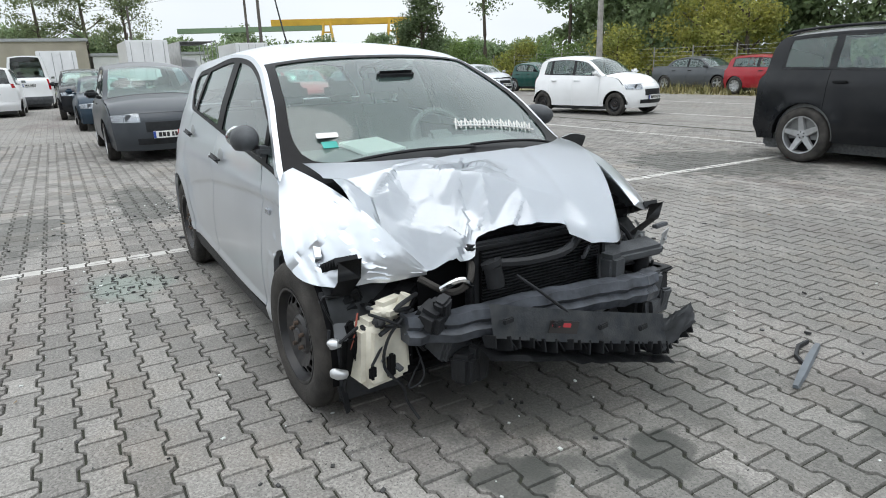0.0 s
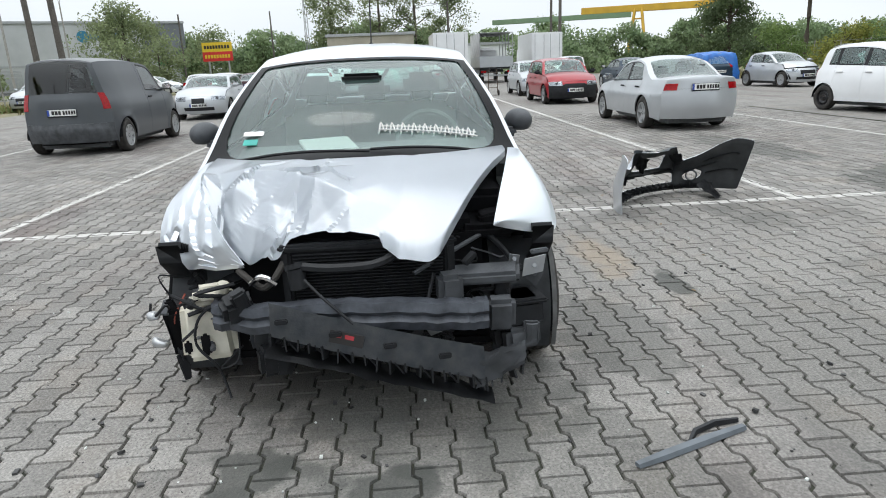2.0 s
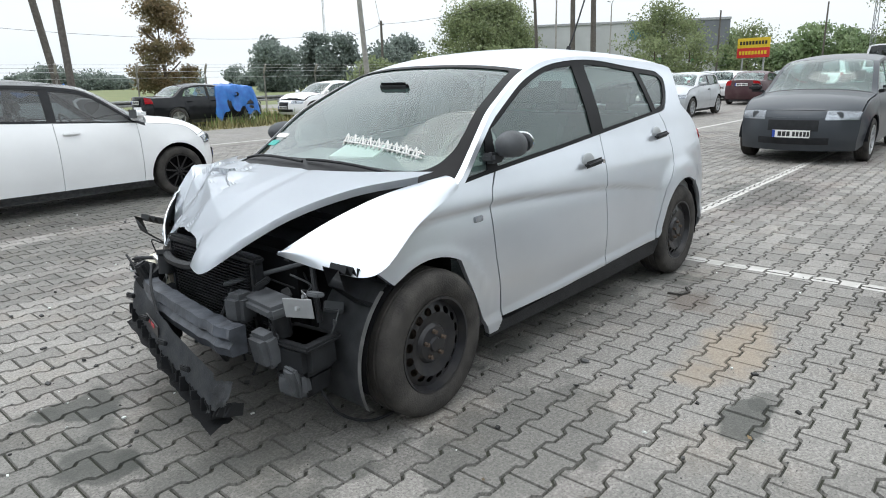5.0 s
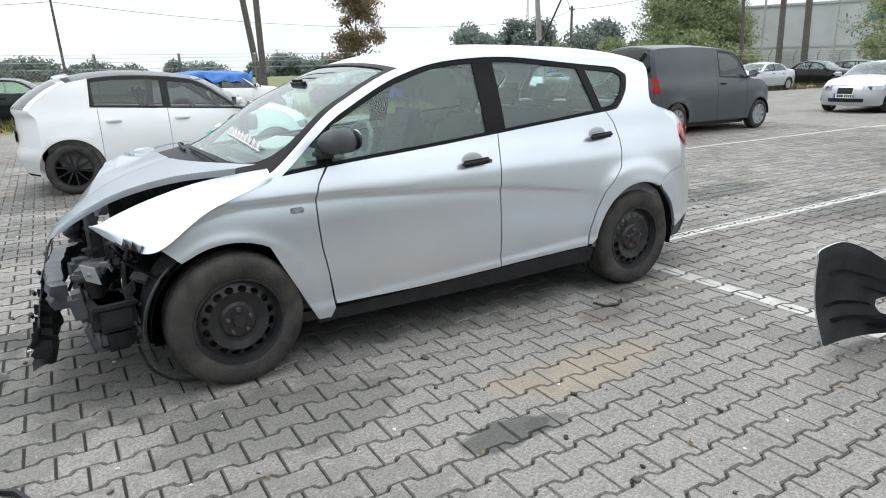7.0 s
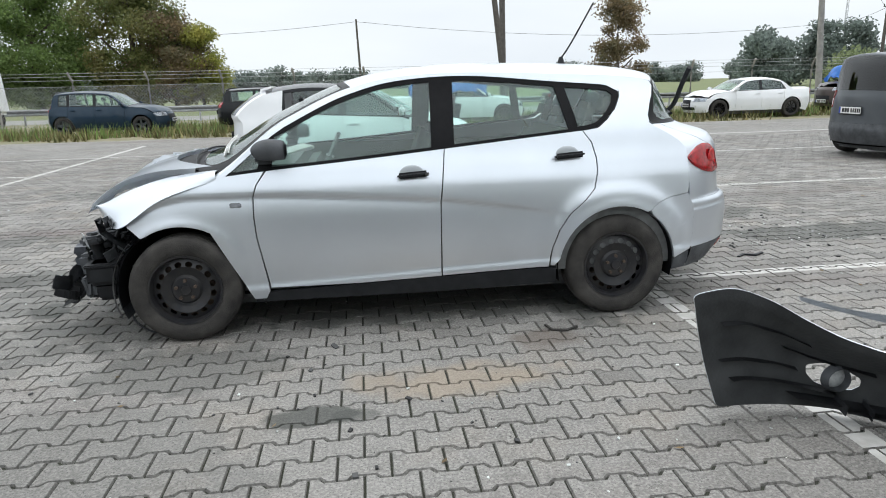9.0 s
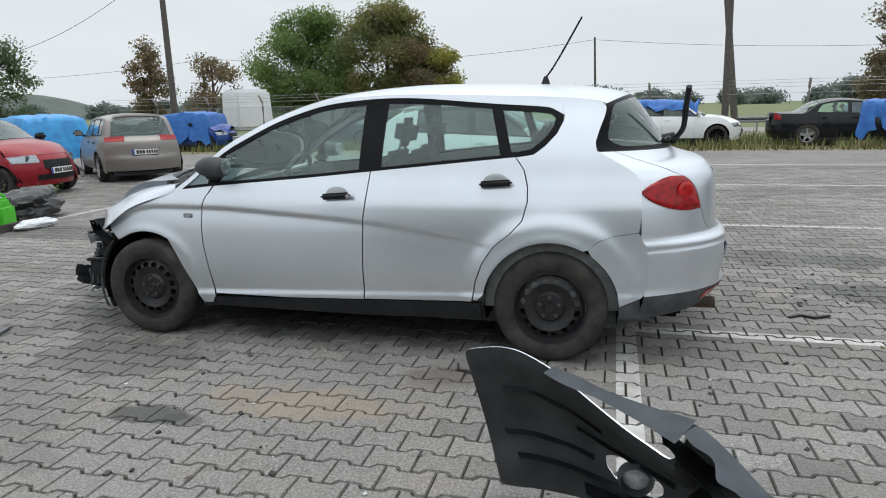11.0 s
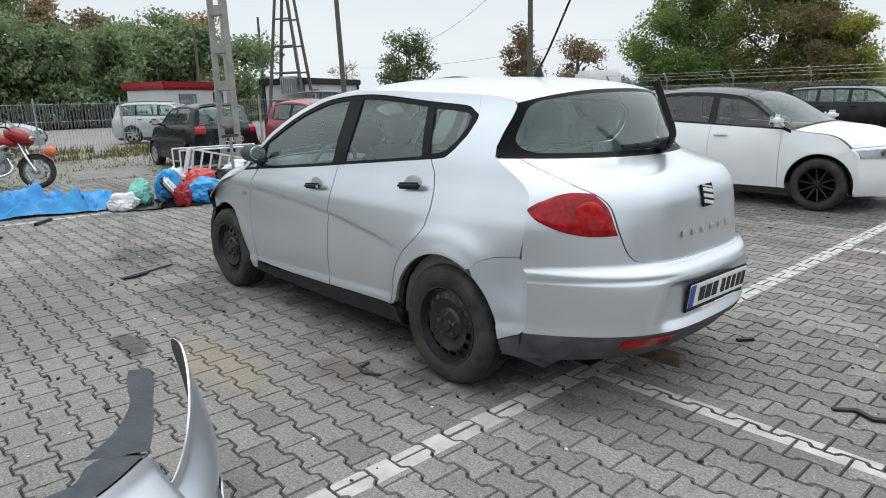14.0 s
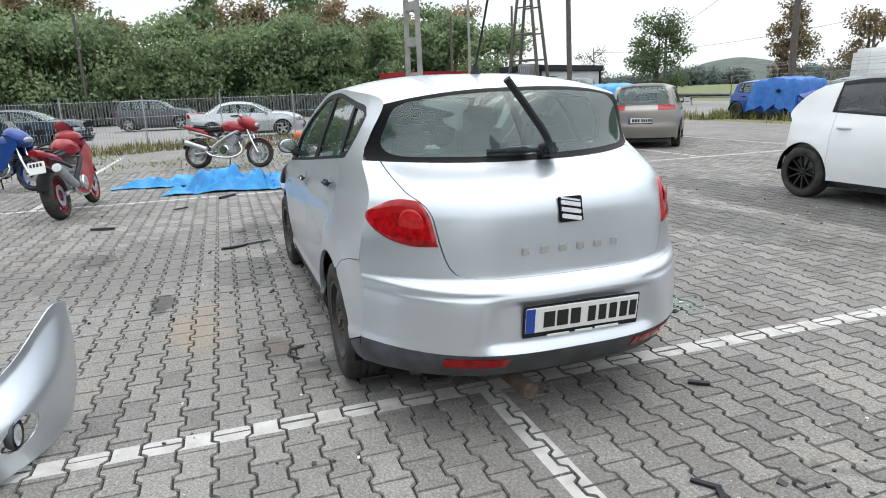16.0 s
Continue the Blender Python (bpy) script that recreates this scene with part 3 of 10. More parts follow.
def build_car(name, label, m, kind, paint, length=4.2, width=1.75, top=1.47, wheelbase=2.58, front=0.85, zn=0.74, belt=0.93, cowl=None, head=None, tail=None, deck=None,
              wheel_r=0.31, style="cover", rim=ALLOY, doors=(0.78, -0.22, -1.1), belt_rise=0.05, dlo_end=None, glassmat=WINDOW, clearance=0.2, missing=(), bumper=None, handle=None,
              mirror=None, tailz=(0.82, 1.02), tailv=(0.66, 1.0), lampz=None, lampv=(0.5, 0.97), grille=(0.5, 0.66, 0.42), category="car", group="", plates=True, rails=False, hoodmat=None, seats=2, crumple=0.0, spoiler=True, roofmat=None):
    xf, xr = wheelbase / 2 + front, wheelbase / 2 + front - length
    w = width / 2
    cowl = cowl or (wheelbase / 2 - 0.25, belt + 0.1)
    head = head or (cowl[0] - 0.78, top - 0.07)
    if kind == "sedan":
        tail = tail or (-wheelbase / 2 + 0.32, top - 0.08)
        deck = deck or (-wheelbase / 2 - 0.32, belt + 0.12)
    else:
        tail = tail or (xr + 0.45, top - 0.06)
        deck = deck or (xr + 0.16, belt + 0.04)
    body = Body(spine(kind, xf, xr, zn, cowl, head, top, tail, deck, clearance), w, belt, top, wheelbase, wheel_r + 0.055, wheel_r, 0.016)
    e = body.end
    car = thing(name, label, category, m, group)
    lampz = lampz or (zn - 0.14, zn - 0.0)
    trimmed = bumper or paint
    # outline of one flank
    sill = clearance + 0.0
    x1, z1 = body.edge(5)
    x2 = dlo_end or (tail[0] + 0.16 if kind != "sedan" else tail[0] - 0.12)
    belt_line = Curve([(x2, z1 + belt_rise + 0.0), (x1, z1)])
    kt = 8.0
    while body.edge(kt)[0] < x2 + 0.02 and kt > 6.2:
        kt -= 0.05
    front_edge, roof_edge = body.edges(0, 5, 20), body.edges(5, kt, 16)
    rear_edge = body.edges(kt, e, 26)
    ra, fa = body.arcs(-wheelbase / 2, low=sill + 0.01), body.arcs(wheelbase / 2, low=sill + 0.01)
    gap_top = [(x, z - 0.035) for x, z in roof_edge]
    dlo = [(x, belt_line(x) + 0.004) for x in span(x2, x1 - 0.03, 8)] + [p for p in gap_top if p[1] > belt_line(p[0]) + 0.02]
    flank = [(rear_edge[-1][0], sill)] + ra + fa + [(front_edge[0][0], sill)] + front_edge[1:] + [(x, belt_line(x)) for x in span(x1, x2, 8)][1:] + [gap_top[-1]] + rear_edge[0:-1]
    s1, s2, s3 = doors
    cuts = [("fender", s1 + 0.003, None), ("door", s2 + 0.003, s1 - 0.003)]
    cuts += [("door", s3 + 0.003, s2 - 0.003), ("rear_quarter", None, s3 - 0.003)] if s3 is not None else [("rear_quarter", None, s2 - 0.003)]
    for sgn in (-1, 1):
        out = Vector((0, sgn, 0))
        for nm, lo, hi in cuts:
            poly = flank
            if lo is not None:
                poly = clip(poly, 0, lo, -1)
            if hi is not None:
                poly = clip(poly, 0, hi, 1)
            if len(poly) > 2 and (nm, sgn) not in missing:
                pn = sheet(nm, [poly], body.side(sgn), paint, car, step=0.12, lip=0.02, out=out)
                if nm == "door":
                    hx = lo + 0.16
                    hz = (handle or belt - 0.08)
                    bm = bmesh.new()
                    block(bm, (0.19, 0.03, 0.032), (hx, sgn * (body.y(hx, hz) + 0.018), hz), bevel=0.01)
                    part("door_handle", bm, paint if paint in (WHITEPAINT, BLACKPAINT, NAVYPAINT) else BLACKTRIM, pn)
        sheet("roof_rail", [roof_edge + gap_top[::-1]], body.side(sgn), roofmat or paint, car, step=0.15, lip=0.01, out=out)
        # window frame with its panes
        cut_x = sorted([x for x in (s2, s3) if x is not None and x2 + 0.15 < x < x1 - 0.3] + [x2, x1], reverse=True)
        panes = []
        for a, b in zip(cut_x, cut_x[1:]):
            pane = clip(clip(dlo, 0, a - 0.03, 1), 0, b + 0.03, -1)
            c = (sum(p[0] for p in pane) / len(pane), sum(p[1] for p in pane) / len(pane))
            pane = [(c[0] + (p[0] - c[0]) * 0.95, c[1] + (p[1] - c[1]) * 0.90) for p in pane]
            panes.append(pane)
        fr = sheet("window_frame", [dlo] + panes, body.side(sgn, -0.003), BLACKTRIM, car, step=0.2, out=out)
        for pane in panes:
            o = sheet("window_pane", [pane], body.side(sgn, -0.008), glassmat, fr, step=0.2, out=out)
            o.visible_shadow = False
    # skin over the car
    kn = 3
    skin("front_bumper", body, 0, 2.2, -1, 1, trimmed, car, n=8, m=20)
    skin("front_panel", body, 2.21, kn, -1, 1, paint, car, n=4, m=20)
    hd = skin("hood", body, kn + 0.03, 4.97, -0.97, 0.97, hoodmat or paint, car, n=14, m=18, lip=0.02)
    if crumple:
        for v in hd.data.vertices:
            q = v.co
            fwd = max(0.0, (q.x - cowl[0]) / (xf - cowl[0]))
            v.co.z += crumple * fwd * (0.5 + noise.noise(q * 2.1)) + crumple * 0.5 * fwd * noise.noise(q * 7)
    ws = skin("windshield", body, 5.06, 5.97, -0.9, 0.9, glassmat if glassmat is WINDOW else WINDOW, car, n=8, m=14)
    ws.visible_shadow = False
    for sgn in (-1, 1):
        skin("windshield_pillar", body, 5.0, 6.0, min(sgn * 0.9, sgn), max(sgn * 0.9, sgn), roofmat or paint, car, n=8, m=2)
    skin("cowl", body, 4.97, 5.06, -0.97, 0.97, BLACKTRIM, car, n=2, m=10)
    skin("roof", body, 5.97, 8, -1, 1, roofmat or paint, car, n=14, m=14)
    rg = 8.12 if kind != "sedan" else 8.05
    skin("rear_roof_edge", body, 8, rg, -1, 1, paint, car, n=2, m=12)
    rw = skin("rear_window", body, rg, 8.93, -0.86, 0.86, DARKWINDOW if glassmat is not WINDOW else WINDOW, car, n=8, m=14)
    rw.visible_shadow = False
    for sgn in (-1, 1):
        skin("rear_pillar", body, rg, 8.93, min(sgn * 0.86, sgn), max(sgn * 0.86, sgn), paint, car, n=8, m=3)
    kb = e - 1.9
    skin("tailgate" if kind != "sedan" else "boot_lid", body, 8.93, kb, -1, 1, paint, car, n=12, m=18)
    skin("rear_bumper", body, kb + 0.01, e, -1, 1, trimmed, car, n=8, m=18)
    skin("underside_panel", Body([(x, clearance + 0.02, b, 0) for x, z, b, d in (body.rows[0], ((xf + xr) / 2, 0, 0, 0), body.rows[-1])], w * 0.9, belt, top, wheelbase, reach=(xf, xr)), 0, 2, -0.8, 0.8, DARK, car, n=6, m=4)
    # fittings on nose and tail
    gz0, gz1, gv = grille
    kz = lambda z: min((k / 40 for k in range(0, 140)), key=lambda k: abs(body.cz(k) - z))  # noqa: E731
    tz = lambda z: min((8.9 + k * (e - 8.9) / 120 for k in range(121)), key=lambda k: abs(body.cz(k) - z))  # noqa: E731
    skin("grille", body, kz(gz0), kz(gz1), -gv, gv, BLACKTRIM, car, off=0.006, n=4, m=10, lip=0.01)
    skin("lower_intake", body, kz(clearance + 0.1), kz(0.4), -0.6, 0.6, BLACKTRIM, car, off=0.005, n=3, m=10)
    for sgn in (-1, 1):
        a, b = sorted((sgn * lampv[0], sgn * lampv[1]))
        hl = skin("headlight", body, kz(lampz[0]), kz(lampz[1]) - 0.02, a, b, REFLECTOR, car, off=0.006, n=5, m=7, lip=0.02)
        skin("lens", body, kz(lampz[0]), kz(lampz[1]) - 0.02, a, b, LENS, hl, off=0.014, n=5, m=7).visible_shadow = False
        bm = bmesh.new()
        q = body.over((kz(lampz[0]) + kz(lampz[1])) / 2, sgn * (lampv[0] * 0.6 + lampv[1] * 0.4), 0.006)
        bmesh.ops.create_uvsphere(bm, u_segments=14, v_segments=8, radius=min(0.06, (lampz[1] - lampz[0]) * 0.42), matrix=Matrix.Translation(q) @ Matrix.Diagonal((0.15, 1, 1, 1)))
        part("bulb_bowl", bm, SLATEPAINT, hl)
        a, b = sorted((sgn * tailv[0], sgn * tailv[1]))
        if ("tail", sgn) not in missing:
            skin("tail_lamp", body, tz(tailz[1]), tz(tailz[0]), a, b, REDLENS, car, off=0.008, n=5, m=6, lip=0.02)
    if plates:
        k = kz(0.46)
        add_plate(car, Matrix.Translation(body.over(k, 0, 0.012)))
        k = tz(deck[1] - 0.32 if kind != "sedan" else deck[1] - 0.2)
        add_plate(car, Matrix.Translation(body.over(k, 0, 0.012)) @ pose(0, 0, 0, 0, 0, 180))
    if kind != "sedan" and spoiler:
        bm = bmesh.new()
        grid_patch(bm, lambda k, v: body.over(k, v, 0.03), span(7.85, 8.1, 3), span(-0.8, 0.8, 10))
        bmesh.ops.solidify(bm, geom=bm.faces[:], thickness=0.03)
        part("spoiler", bm, paint, car)
    if rails:
        for sgn in (-1, 1):
            bm = bmesh.new()
            pts = [body.over(k, sgn * 0.86) + Vector((0, 0, 0.05)) for k in span(6.3, 7.9, 8)]
            hose(bm, pts, 0.018, steps=2)
            part("roof_rack_rail", bm, BLACKTRIM, car)
    mx, mz = mirror or (x1 - 0.12, belt + 0.02)
    add_mirror(car, body, mx, mz, paint if paint in (WHITEPAINT, PALEPAINT, NAVYPAINT, SLATEPAINT) else BLACKTRIM)
    add_cabin(car, body, cowl[0], xr + 0.35, seat_z=0.36 + max(0, top - 1.5) * 0.5, rows=seats)
    # wheels in wells, their shade put into a near-black colour
    for sx in (-1, 1):
        for sgn in (-1, 1):
            bm = bmesh.new()
            n = 14
            rows = [[bm.verts.new((sx * wheelbase / 2 + (wheel_r + 0.05) * math.cos(math.pi * k / n), sgn * yy, wheel_r + (wheel_r + 0.05) * math.sin(math.pi * k / n))) for k in range(n + 1)] for yy in (w - 0.02, w - 0.34)]
            for k in range(n):
                bm.faces.new((rows[0][k], rows[0][k + 1], rows[1][k + 1], rows[1][k]))
            bm.faces.new(rows[1])
            part("wheel_well", bm, DARK, car)
            add_wheel(car, sx * wheelbase / 2, sgn * (w - 0.115), wheel_r, wheel_r, style, rim)
    return car, body

# ---- ground ----
PITCH_Y, PITCH_X, WAVE = 0.146, 0.21, 0.013


def paver_material(name, joints):
    """Worn grey concrete pavers with tyre soil, oil stains, pale dust and shade painted under the crashed car; far off
    the joints are a pattern.
    """
    m = bpy.data.materials.new(name)
    m.use_nodes = True
    n, l = m.node_tree.nodes, m.node_tree.links
    b = n["Principled BSDF"]
    b.inputs["Specular IOR Level"].default_value = 0.35
    geo = n.new("ShaderNodeNewGeometry")
    P = geo.outputs["Position"]

    def noise_tex(scale, detail=6):
        t = n.new("ShaderNodeTexNoise")
        t.inputs["Scale"].default_value, t.inputs["Detail"].default_value = scale, detail
        l.new(P, t.inputs["Vector"])
        return t.outputs["Fac"]

    def remap(sock, a, c, lo=0.0, hi=1.0):
        r = n.new("ShaderNodeMapRange")
        r.inputs["From Min"].default_value, r.inputs["From Max"].default_value = a, c
        r.inputs["To Min"].default_value, r.inputs["To Max"].default_value = lo, hi
        l.new(sock, r.inputs["Value"])
        return r.outputs[0]

    def mix(fac, a, c, blend="MIX"):
        x = n.new("ShaderNodeMix")
        x.data_type, x.blend_type = "RGBA", blend
        for s, v in (("Factor", fac), ("A", a), ("B", c)):
            if isinstance(v, (tuple, float, int)):
                x.inputs[s].default_value = v
            else:
                l.new(v, x.inputs[s])
        return x.outputs["Result"]

    warp = noise_tex(5.0, 4)

    def blot(x, y, rx, ry, rough):
        sub, mul, ln = (n.new("ShaderNodeVectorMath") for _ in range(3))
        sub.operation, mul.operation, ln.operation = "SUBTRACT", "MULTIPLY", "LENGTH"
        l.new(P, sub.inputs[0])
        sub.inputs[1].default_value = (x, y, 0)
        l.new(sub.outputs[0], mul.inputs[0])
        mul.inputs[1].default_value = (1 / rx, 1 / ry, 0)
        l.new(mul.outputs[0], ln.inputs[0])
        add = n.new("ShaderNodeMath")
        add.operation = "MULTIPLY_ADD"
        l.new(warp, add.inputs[0])
        add.inputs[1].default_value = rough
        l.new(ln.outputs["Value"], add.inputs[2])
        return add.outputs[0], 1.0 + rough * 0.5

    col = mix(remap(noise_tex(0.55), 0.35, 0.65), (0.158, 0.150, 0.140, 1), (0.225, 0.217, 0.204, 1))
    col = mix(remap(noise_tex(5, 8), 0.35, 0.75, 0, 0.55), col, (0.145, 0.138, 0.128, 1))
    col = mix(remap(noise_tex(1.7, 7), 0.52, 0.66, 0, 0.5), col, (0.215, 0.185, 0.155, 1))
    col = mix(remap(noise_tex(75, 3), 0.42, 0.66, 0, 0.6), col, (0.36, 0.345, 0.32, 1))
    col = mix(remap(noise_tex(130, 2), 0.56, 0.68, 0, 0.75), col, (0.07, 0.067, 0.063, 1))
    col = mix(remap(noise_tex(14, 5), 0.56, 0.72, 0, 0.45), col, (0.105, 0.10, 0.092, 1))
    if joints:
        hs = n.new("ShaderNodeHueSaturation")
        l.new(remap(geo.outputs["Random Per Island"], 0, 1, 0.78, 1.2), hs.inputs["Value"]), l.new(col, hs.inputs["Color"])
        col = hs.outputs[0]
    else:
        br, mp = n.new("ShaderNodeTexBrick"), n.new("ShaderNodeMapping")
        mp.inputs["Scale"].default_value = (1 / PITCH_X, 1 / PITCH_X, 1)
        l.new(P, mp.inputs["Vector"]), l.new(mp.outputs[0], br.inputs["Vector"])
        br.inputs["Brick Width"].default_value, br.inputs["Row Height"].default_value = 1.0, PITCH_Y / PITCH_X
        br.inputs["Mortar Size"].default_value, br.inputs["Scale"].default_value = 0.03, 1.0
        br.inputs["Color1"].default_value, br.inputs["Color2"].default_value, br.inputs["Mortar"].default_value = (1.1, 1.1, 1.1, 1), (0.92, 0.92, 0.92, 1), (0.45, 0.45, 0.43, 1)
        col = mix(0.8, col, br.outputs["Color"], "MULTIPLY")
    streak, sm = n.new("ShaderNodeTexNoise"), n.new("ShaderNodeMapping")
    sm.inputs["Scale"].default_value, sm.inputs["Rotation"].default_value = (0.16, 1.1, 1), (0, 0, radians(12))
    l.new(P, sm.inputs["Vector"]), l.new(sm.outputs[0], streak.inputs["Vector"])
    streak.inputs["Scale"].default_value, streak.inputs["Detail"].default_value = 1.0, 7
    col = mix(remap(streak.outputs["Fac"], 0.54, 0.68, 0, 0.55), col, (0.11, 0.082, 0.078, 1))
    col = mix(remap(noise_tex(0.9, 9), 0.57, 0.70, 0, 0.45), col, (0.11, 0.105, 0.10, 1))
    # spilled fluids, and shade painted under the crashed car: x, y, half sizes, strength
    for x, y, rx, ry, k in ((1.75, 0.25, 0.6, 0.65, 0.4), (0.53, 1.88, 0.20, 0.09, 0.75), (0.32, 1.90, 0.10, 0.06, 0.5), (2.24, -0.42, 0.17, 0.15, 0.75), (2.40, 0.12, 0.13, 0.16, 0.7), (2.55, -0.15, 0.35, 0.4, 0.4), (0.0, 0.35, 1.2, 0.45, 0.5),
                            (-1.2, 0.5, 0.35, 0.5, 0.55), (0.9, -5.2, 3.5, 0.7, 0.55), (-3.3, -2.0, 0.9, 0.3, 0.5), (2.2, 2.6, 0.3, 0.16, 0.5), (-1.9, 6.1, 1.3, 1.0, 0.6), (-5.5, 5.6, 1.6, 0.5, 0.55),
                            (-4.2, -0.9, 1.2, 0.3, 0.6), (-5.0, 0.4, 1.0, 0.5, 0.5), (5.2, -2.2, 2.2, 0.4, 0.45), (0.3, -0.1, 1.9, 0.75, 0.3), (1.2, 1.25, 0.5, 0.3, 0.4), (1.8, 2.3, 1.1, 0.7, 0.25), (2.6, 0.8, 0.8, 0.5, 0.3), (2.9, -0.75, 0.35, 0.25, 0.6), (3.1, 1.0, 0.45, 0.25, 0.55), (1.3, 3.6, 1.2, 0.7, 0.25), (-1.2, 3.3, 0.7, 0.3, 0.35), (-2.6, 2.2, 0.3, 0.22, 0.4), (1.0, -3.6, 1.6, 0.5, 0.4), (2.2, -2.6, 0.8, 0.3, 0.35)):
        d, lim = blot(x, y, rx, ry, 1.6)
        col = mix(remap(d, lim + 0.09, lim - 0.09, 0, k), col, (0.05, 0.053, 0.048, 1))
    # rusty sand, brown crumbs, greenish glass dust
    for x, y, rx, ry, k, c in ((-0.15, 1.62, 0.45, 0.16, 0.5, (0.30, 0.235, 0.165, 1)), (-0.75, 1.18, 0.2, 0.14, 0.6, (0.10, 0.075, 0.06, 1)), (-0.95, -1.35, 0.3, 0.22, 0.6, (0.22, 0.27, 0.24, 1))):
        d, lim = blot(x, y, rx, ry, 2.2)
        col = mix(remap(d, lim + 0.4, lim - 0.4, 0, k), col, c)
    l.new(col, b.inputs["Base Color"])
    l.new(remap(noise_tex(2.2, 5), 0.3, 0.7, 0.62, 0.92), b.inputs["Roughness"])
    bp = n.new("ShaderNodeBump")
    bp.inputs["Strength"].default_value, bp.inputs["Distance"].default_value = 0.6, 0.006
    l.new(noise_tex(140, 4), bp.inputs["Height"])
    l.new(bp.outputs[0], b.inputs["Normal"])
    return m


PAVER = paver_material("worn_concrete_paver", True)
PAVERFAR = paver_material("worn_paving_far", False)
JOINT = material("dirt_filled_joint", (0.03, 0.029, 0.026), 0.95, 0, 0.4, 6, 0.4, 60, second=(0.03, 0.034, 0.02))
ROADPAINT = material("worn_white_road_paint", (0.55, 0.54, 0.52), 0.75, 0, 0.1, 9, 0.3, 90, second=(0.36, 0.345, 0.32), detail=9)
FIELD = material("meadow", (0.16, 0.17, 0.07), 0.95, 0, 0.2, 0.15, 0.5, 3, second=(0.10, 0.13, 0.05))
VERGE = material("dry_verge", (0.26, 0.22, 0.14), 0.95, 0, 0.2, 1.2, 0.6, 14, second=(0.11, 0.12, 0.05), detail=9)
ASPHALT = material("grey_yard_asphalt", (0.23, 0.225, 0.215), 0.9, 0, 0.15, 0.6, 0.3, 60)


def flat(name, x0, x1, y0, y1, z, mat, label="", cells=1):
    bm = bmesh.new()
    grid_patch(bm, lambda u, v: Vector((u, v, z)), span(x0, x1, cells), span(y0, y1, cells))
    for f in bm.faces:
        f.normal_update()
        if f.normal.z < 0:
            f.normal_flip()
    return tagged(part(name, bm, mat, None, "", smooth=0), label, name.split("_")[0], kind="structure")


flat("ground", -2500, 2500, -2500, 2500, -0.06, FIELD, "flat meadow land reaching the horizon", 8)
BX0, BX1, BY0, BY1 = -13.2, 11.0, -11.2, 9.8
pavement = flat("pavement", BX0, BX1, BY0, BY1, -0.012, JOINT, "grey interlocking concrete paving with dirty joints")
for x0, x1, y0, y1 in ((-70, BX0, -16.4, 20), (BX1, 20.4, -16.4, 20), (BX0, BX1, -16.4, BY0), (BX0, BX1, BY1, 20)):
    flat("pavement_outer", x0, x1, y0, y1, -0.002, PAVERFAR, "grey concrete paving of the wide parking yard")
flat("verge_south", -70, 20.4, -30, -16.4, -0.02, VERGE, "strip of dry grass along the yard", 4)
flat("verge_north", -70, 30, 20, 60, -0.02, VERGE, "weedy ground behind the yard", 4)
flat("asphalt_yard", 20.4, 46, -30, 70, -0.015, ASPHALT, "grey asphalt of the neighbouring yard", 2)
flat("road", -90, 90, -35.5, -30, -0.01, ASPHALT, "narrow asphalt road beyond the guard rail", 2)


def paver_outline():
    h, q = PITCH_X / 2, PITCH_Y / 2
    r0, r1 = h * 0.42, h * 0.62
    side = [(-h, q + WAVE), (-r1, q + WAVE), (-r0, q - WAVE), (r0, q - WAVE), (r1, q + WAVE), (h, q + WAVE)]
    return side + [(x, -y) for x, y in side[::-1]]


def shrink(poly, d):
    """Draws a clockwise outline inwards by d."""
    out, n = [], len(poly)
    for i in range(n):
        p, a, c = Vector(poly[i]), Vector(poly[i - 1]), Vector(poly[(i + 1) % n])
        e1, e2 = (p - a).normalized(), (c - p).normalized()
        k = Vector((e1.y, -e1.x)) + Vector((e2.y, -e2.x))
        out.append(tuple(p + k * (2 * d / max(k.length_squared, 1e-6))))
    return out


OUT = paver_outline()
PTOP, PLOW = shrink(OUT, 0.0072), shrink(OUT, 0.0036)
pn = len(OUT)
block_v = np.array([(x, y, 0.0) for x, y in PTOP] + [(x, y, -0.013) for x, y in PLOW])
QUADS = [(0, 1, 10, 11), (1, 2, 9, 10), (2, 3, 8, 9), (3, 4, 7, 8), (4, 5, 6, 7)]
block_f = QUADS + [(i, pn + i, pn + (i + 1) % pn, (i + 1) % pn) for i in range(pn)]
if Vector(block_v[1] - block_v[0]).cross(Vector(block_v[10] - block_v[0])).z < 0:
    block_f = [f[::-1] for f in block_f]
rng = np.random.default_rng(4)
spots = np.array([(BX0 + (i + 0.25 + (0.5 if j % 2 else 0.0)) * PITCH_X, BY0 + (j + 0.5) * PITCH_Y) for j in range(int((BY1 - BY0) / PITCH_Y)) for i in range(int((BX1 - BX0) / PITCH_X))])
lift, tip = rng.uniform(-0.0025, 0.0015, len(spots)), rng.normal(0, 0.006, (len(spots), 2))
near = np.flatnonzero((spots[:, 0] > -0.9) & (spots[:, 0] < 2.3) & (spots[:, 1] > 1.15) & (spots[:, 1] < 3.95))[:298]
rest = np.setdiff1d(np.arange(len(spots)), near)
allv = np.repeat(block_v[None], len(rest), 0)
allv[:, :, 2] += lift[rest][:, None] + allv[:, :, 0] * tip[rest, 0][:, None] + allv[:, :, 1] * tip[rest, 1][:, None]
allv[:, :, 0] += spots[rest, 0][:, None]
allv[:, :, 1] += spots[rest, 1][:, None]
nv = len(block_v)
me = bpy.data.meshes.new("paving_blocks")
me.from_pydata(allv.reshape(-1, 3).tolist(), [], [tuple(k + c * nv for k in f) for c in range(len(rest)) for f in block_f])
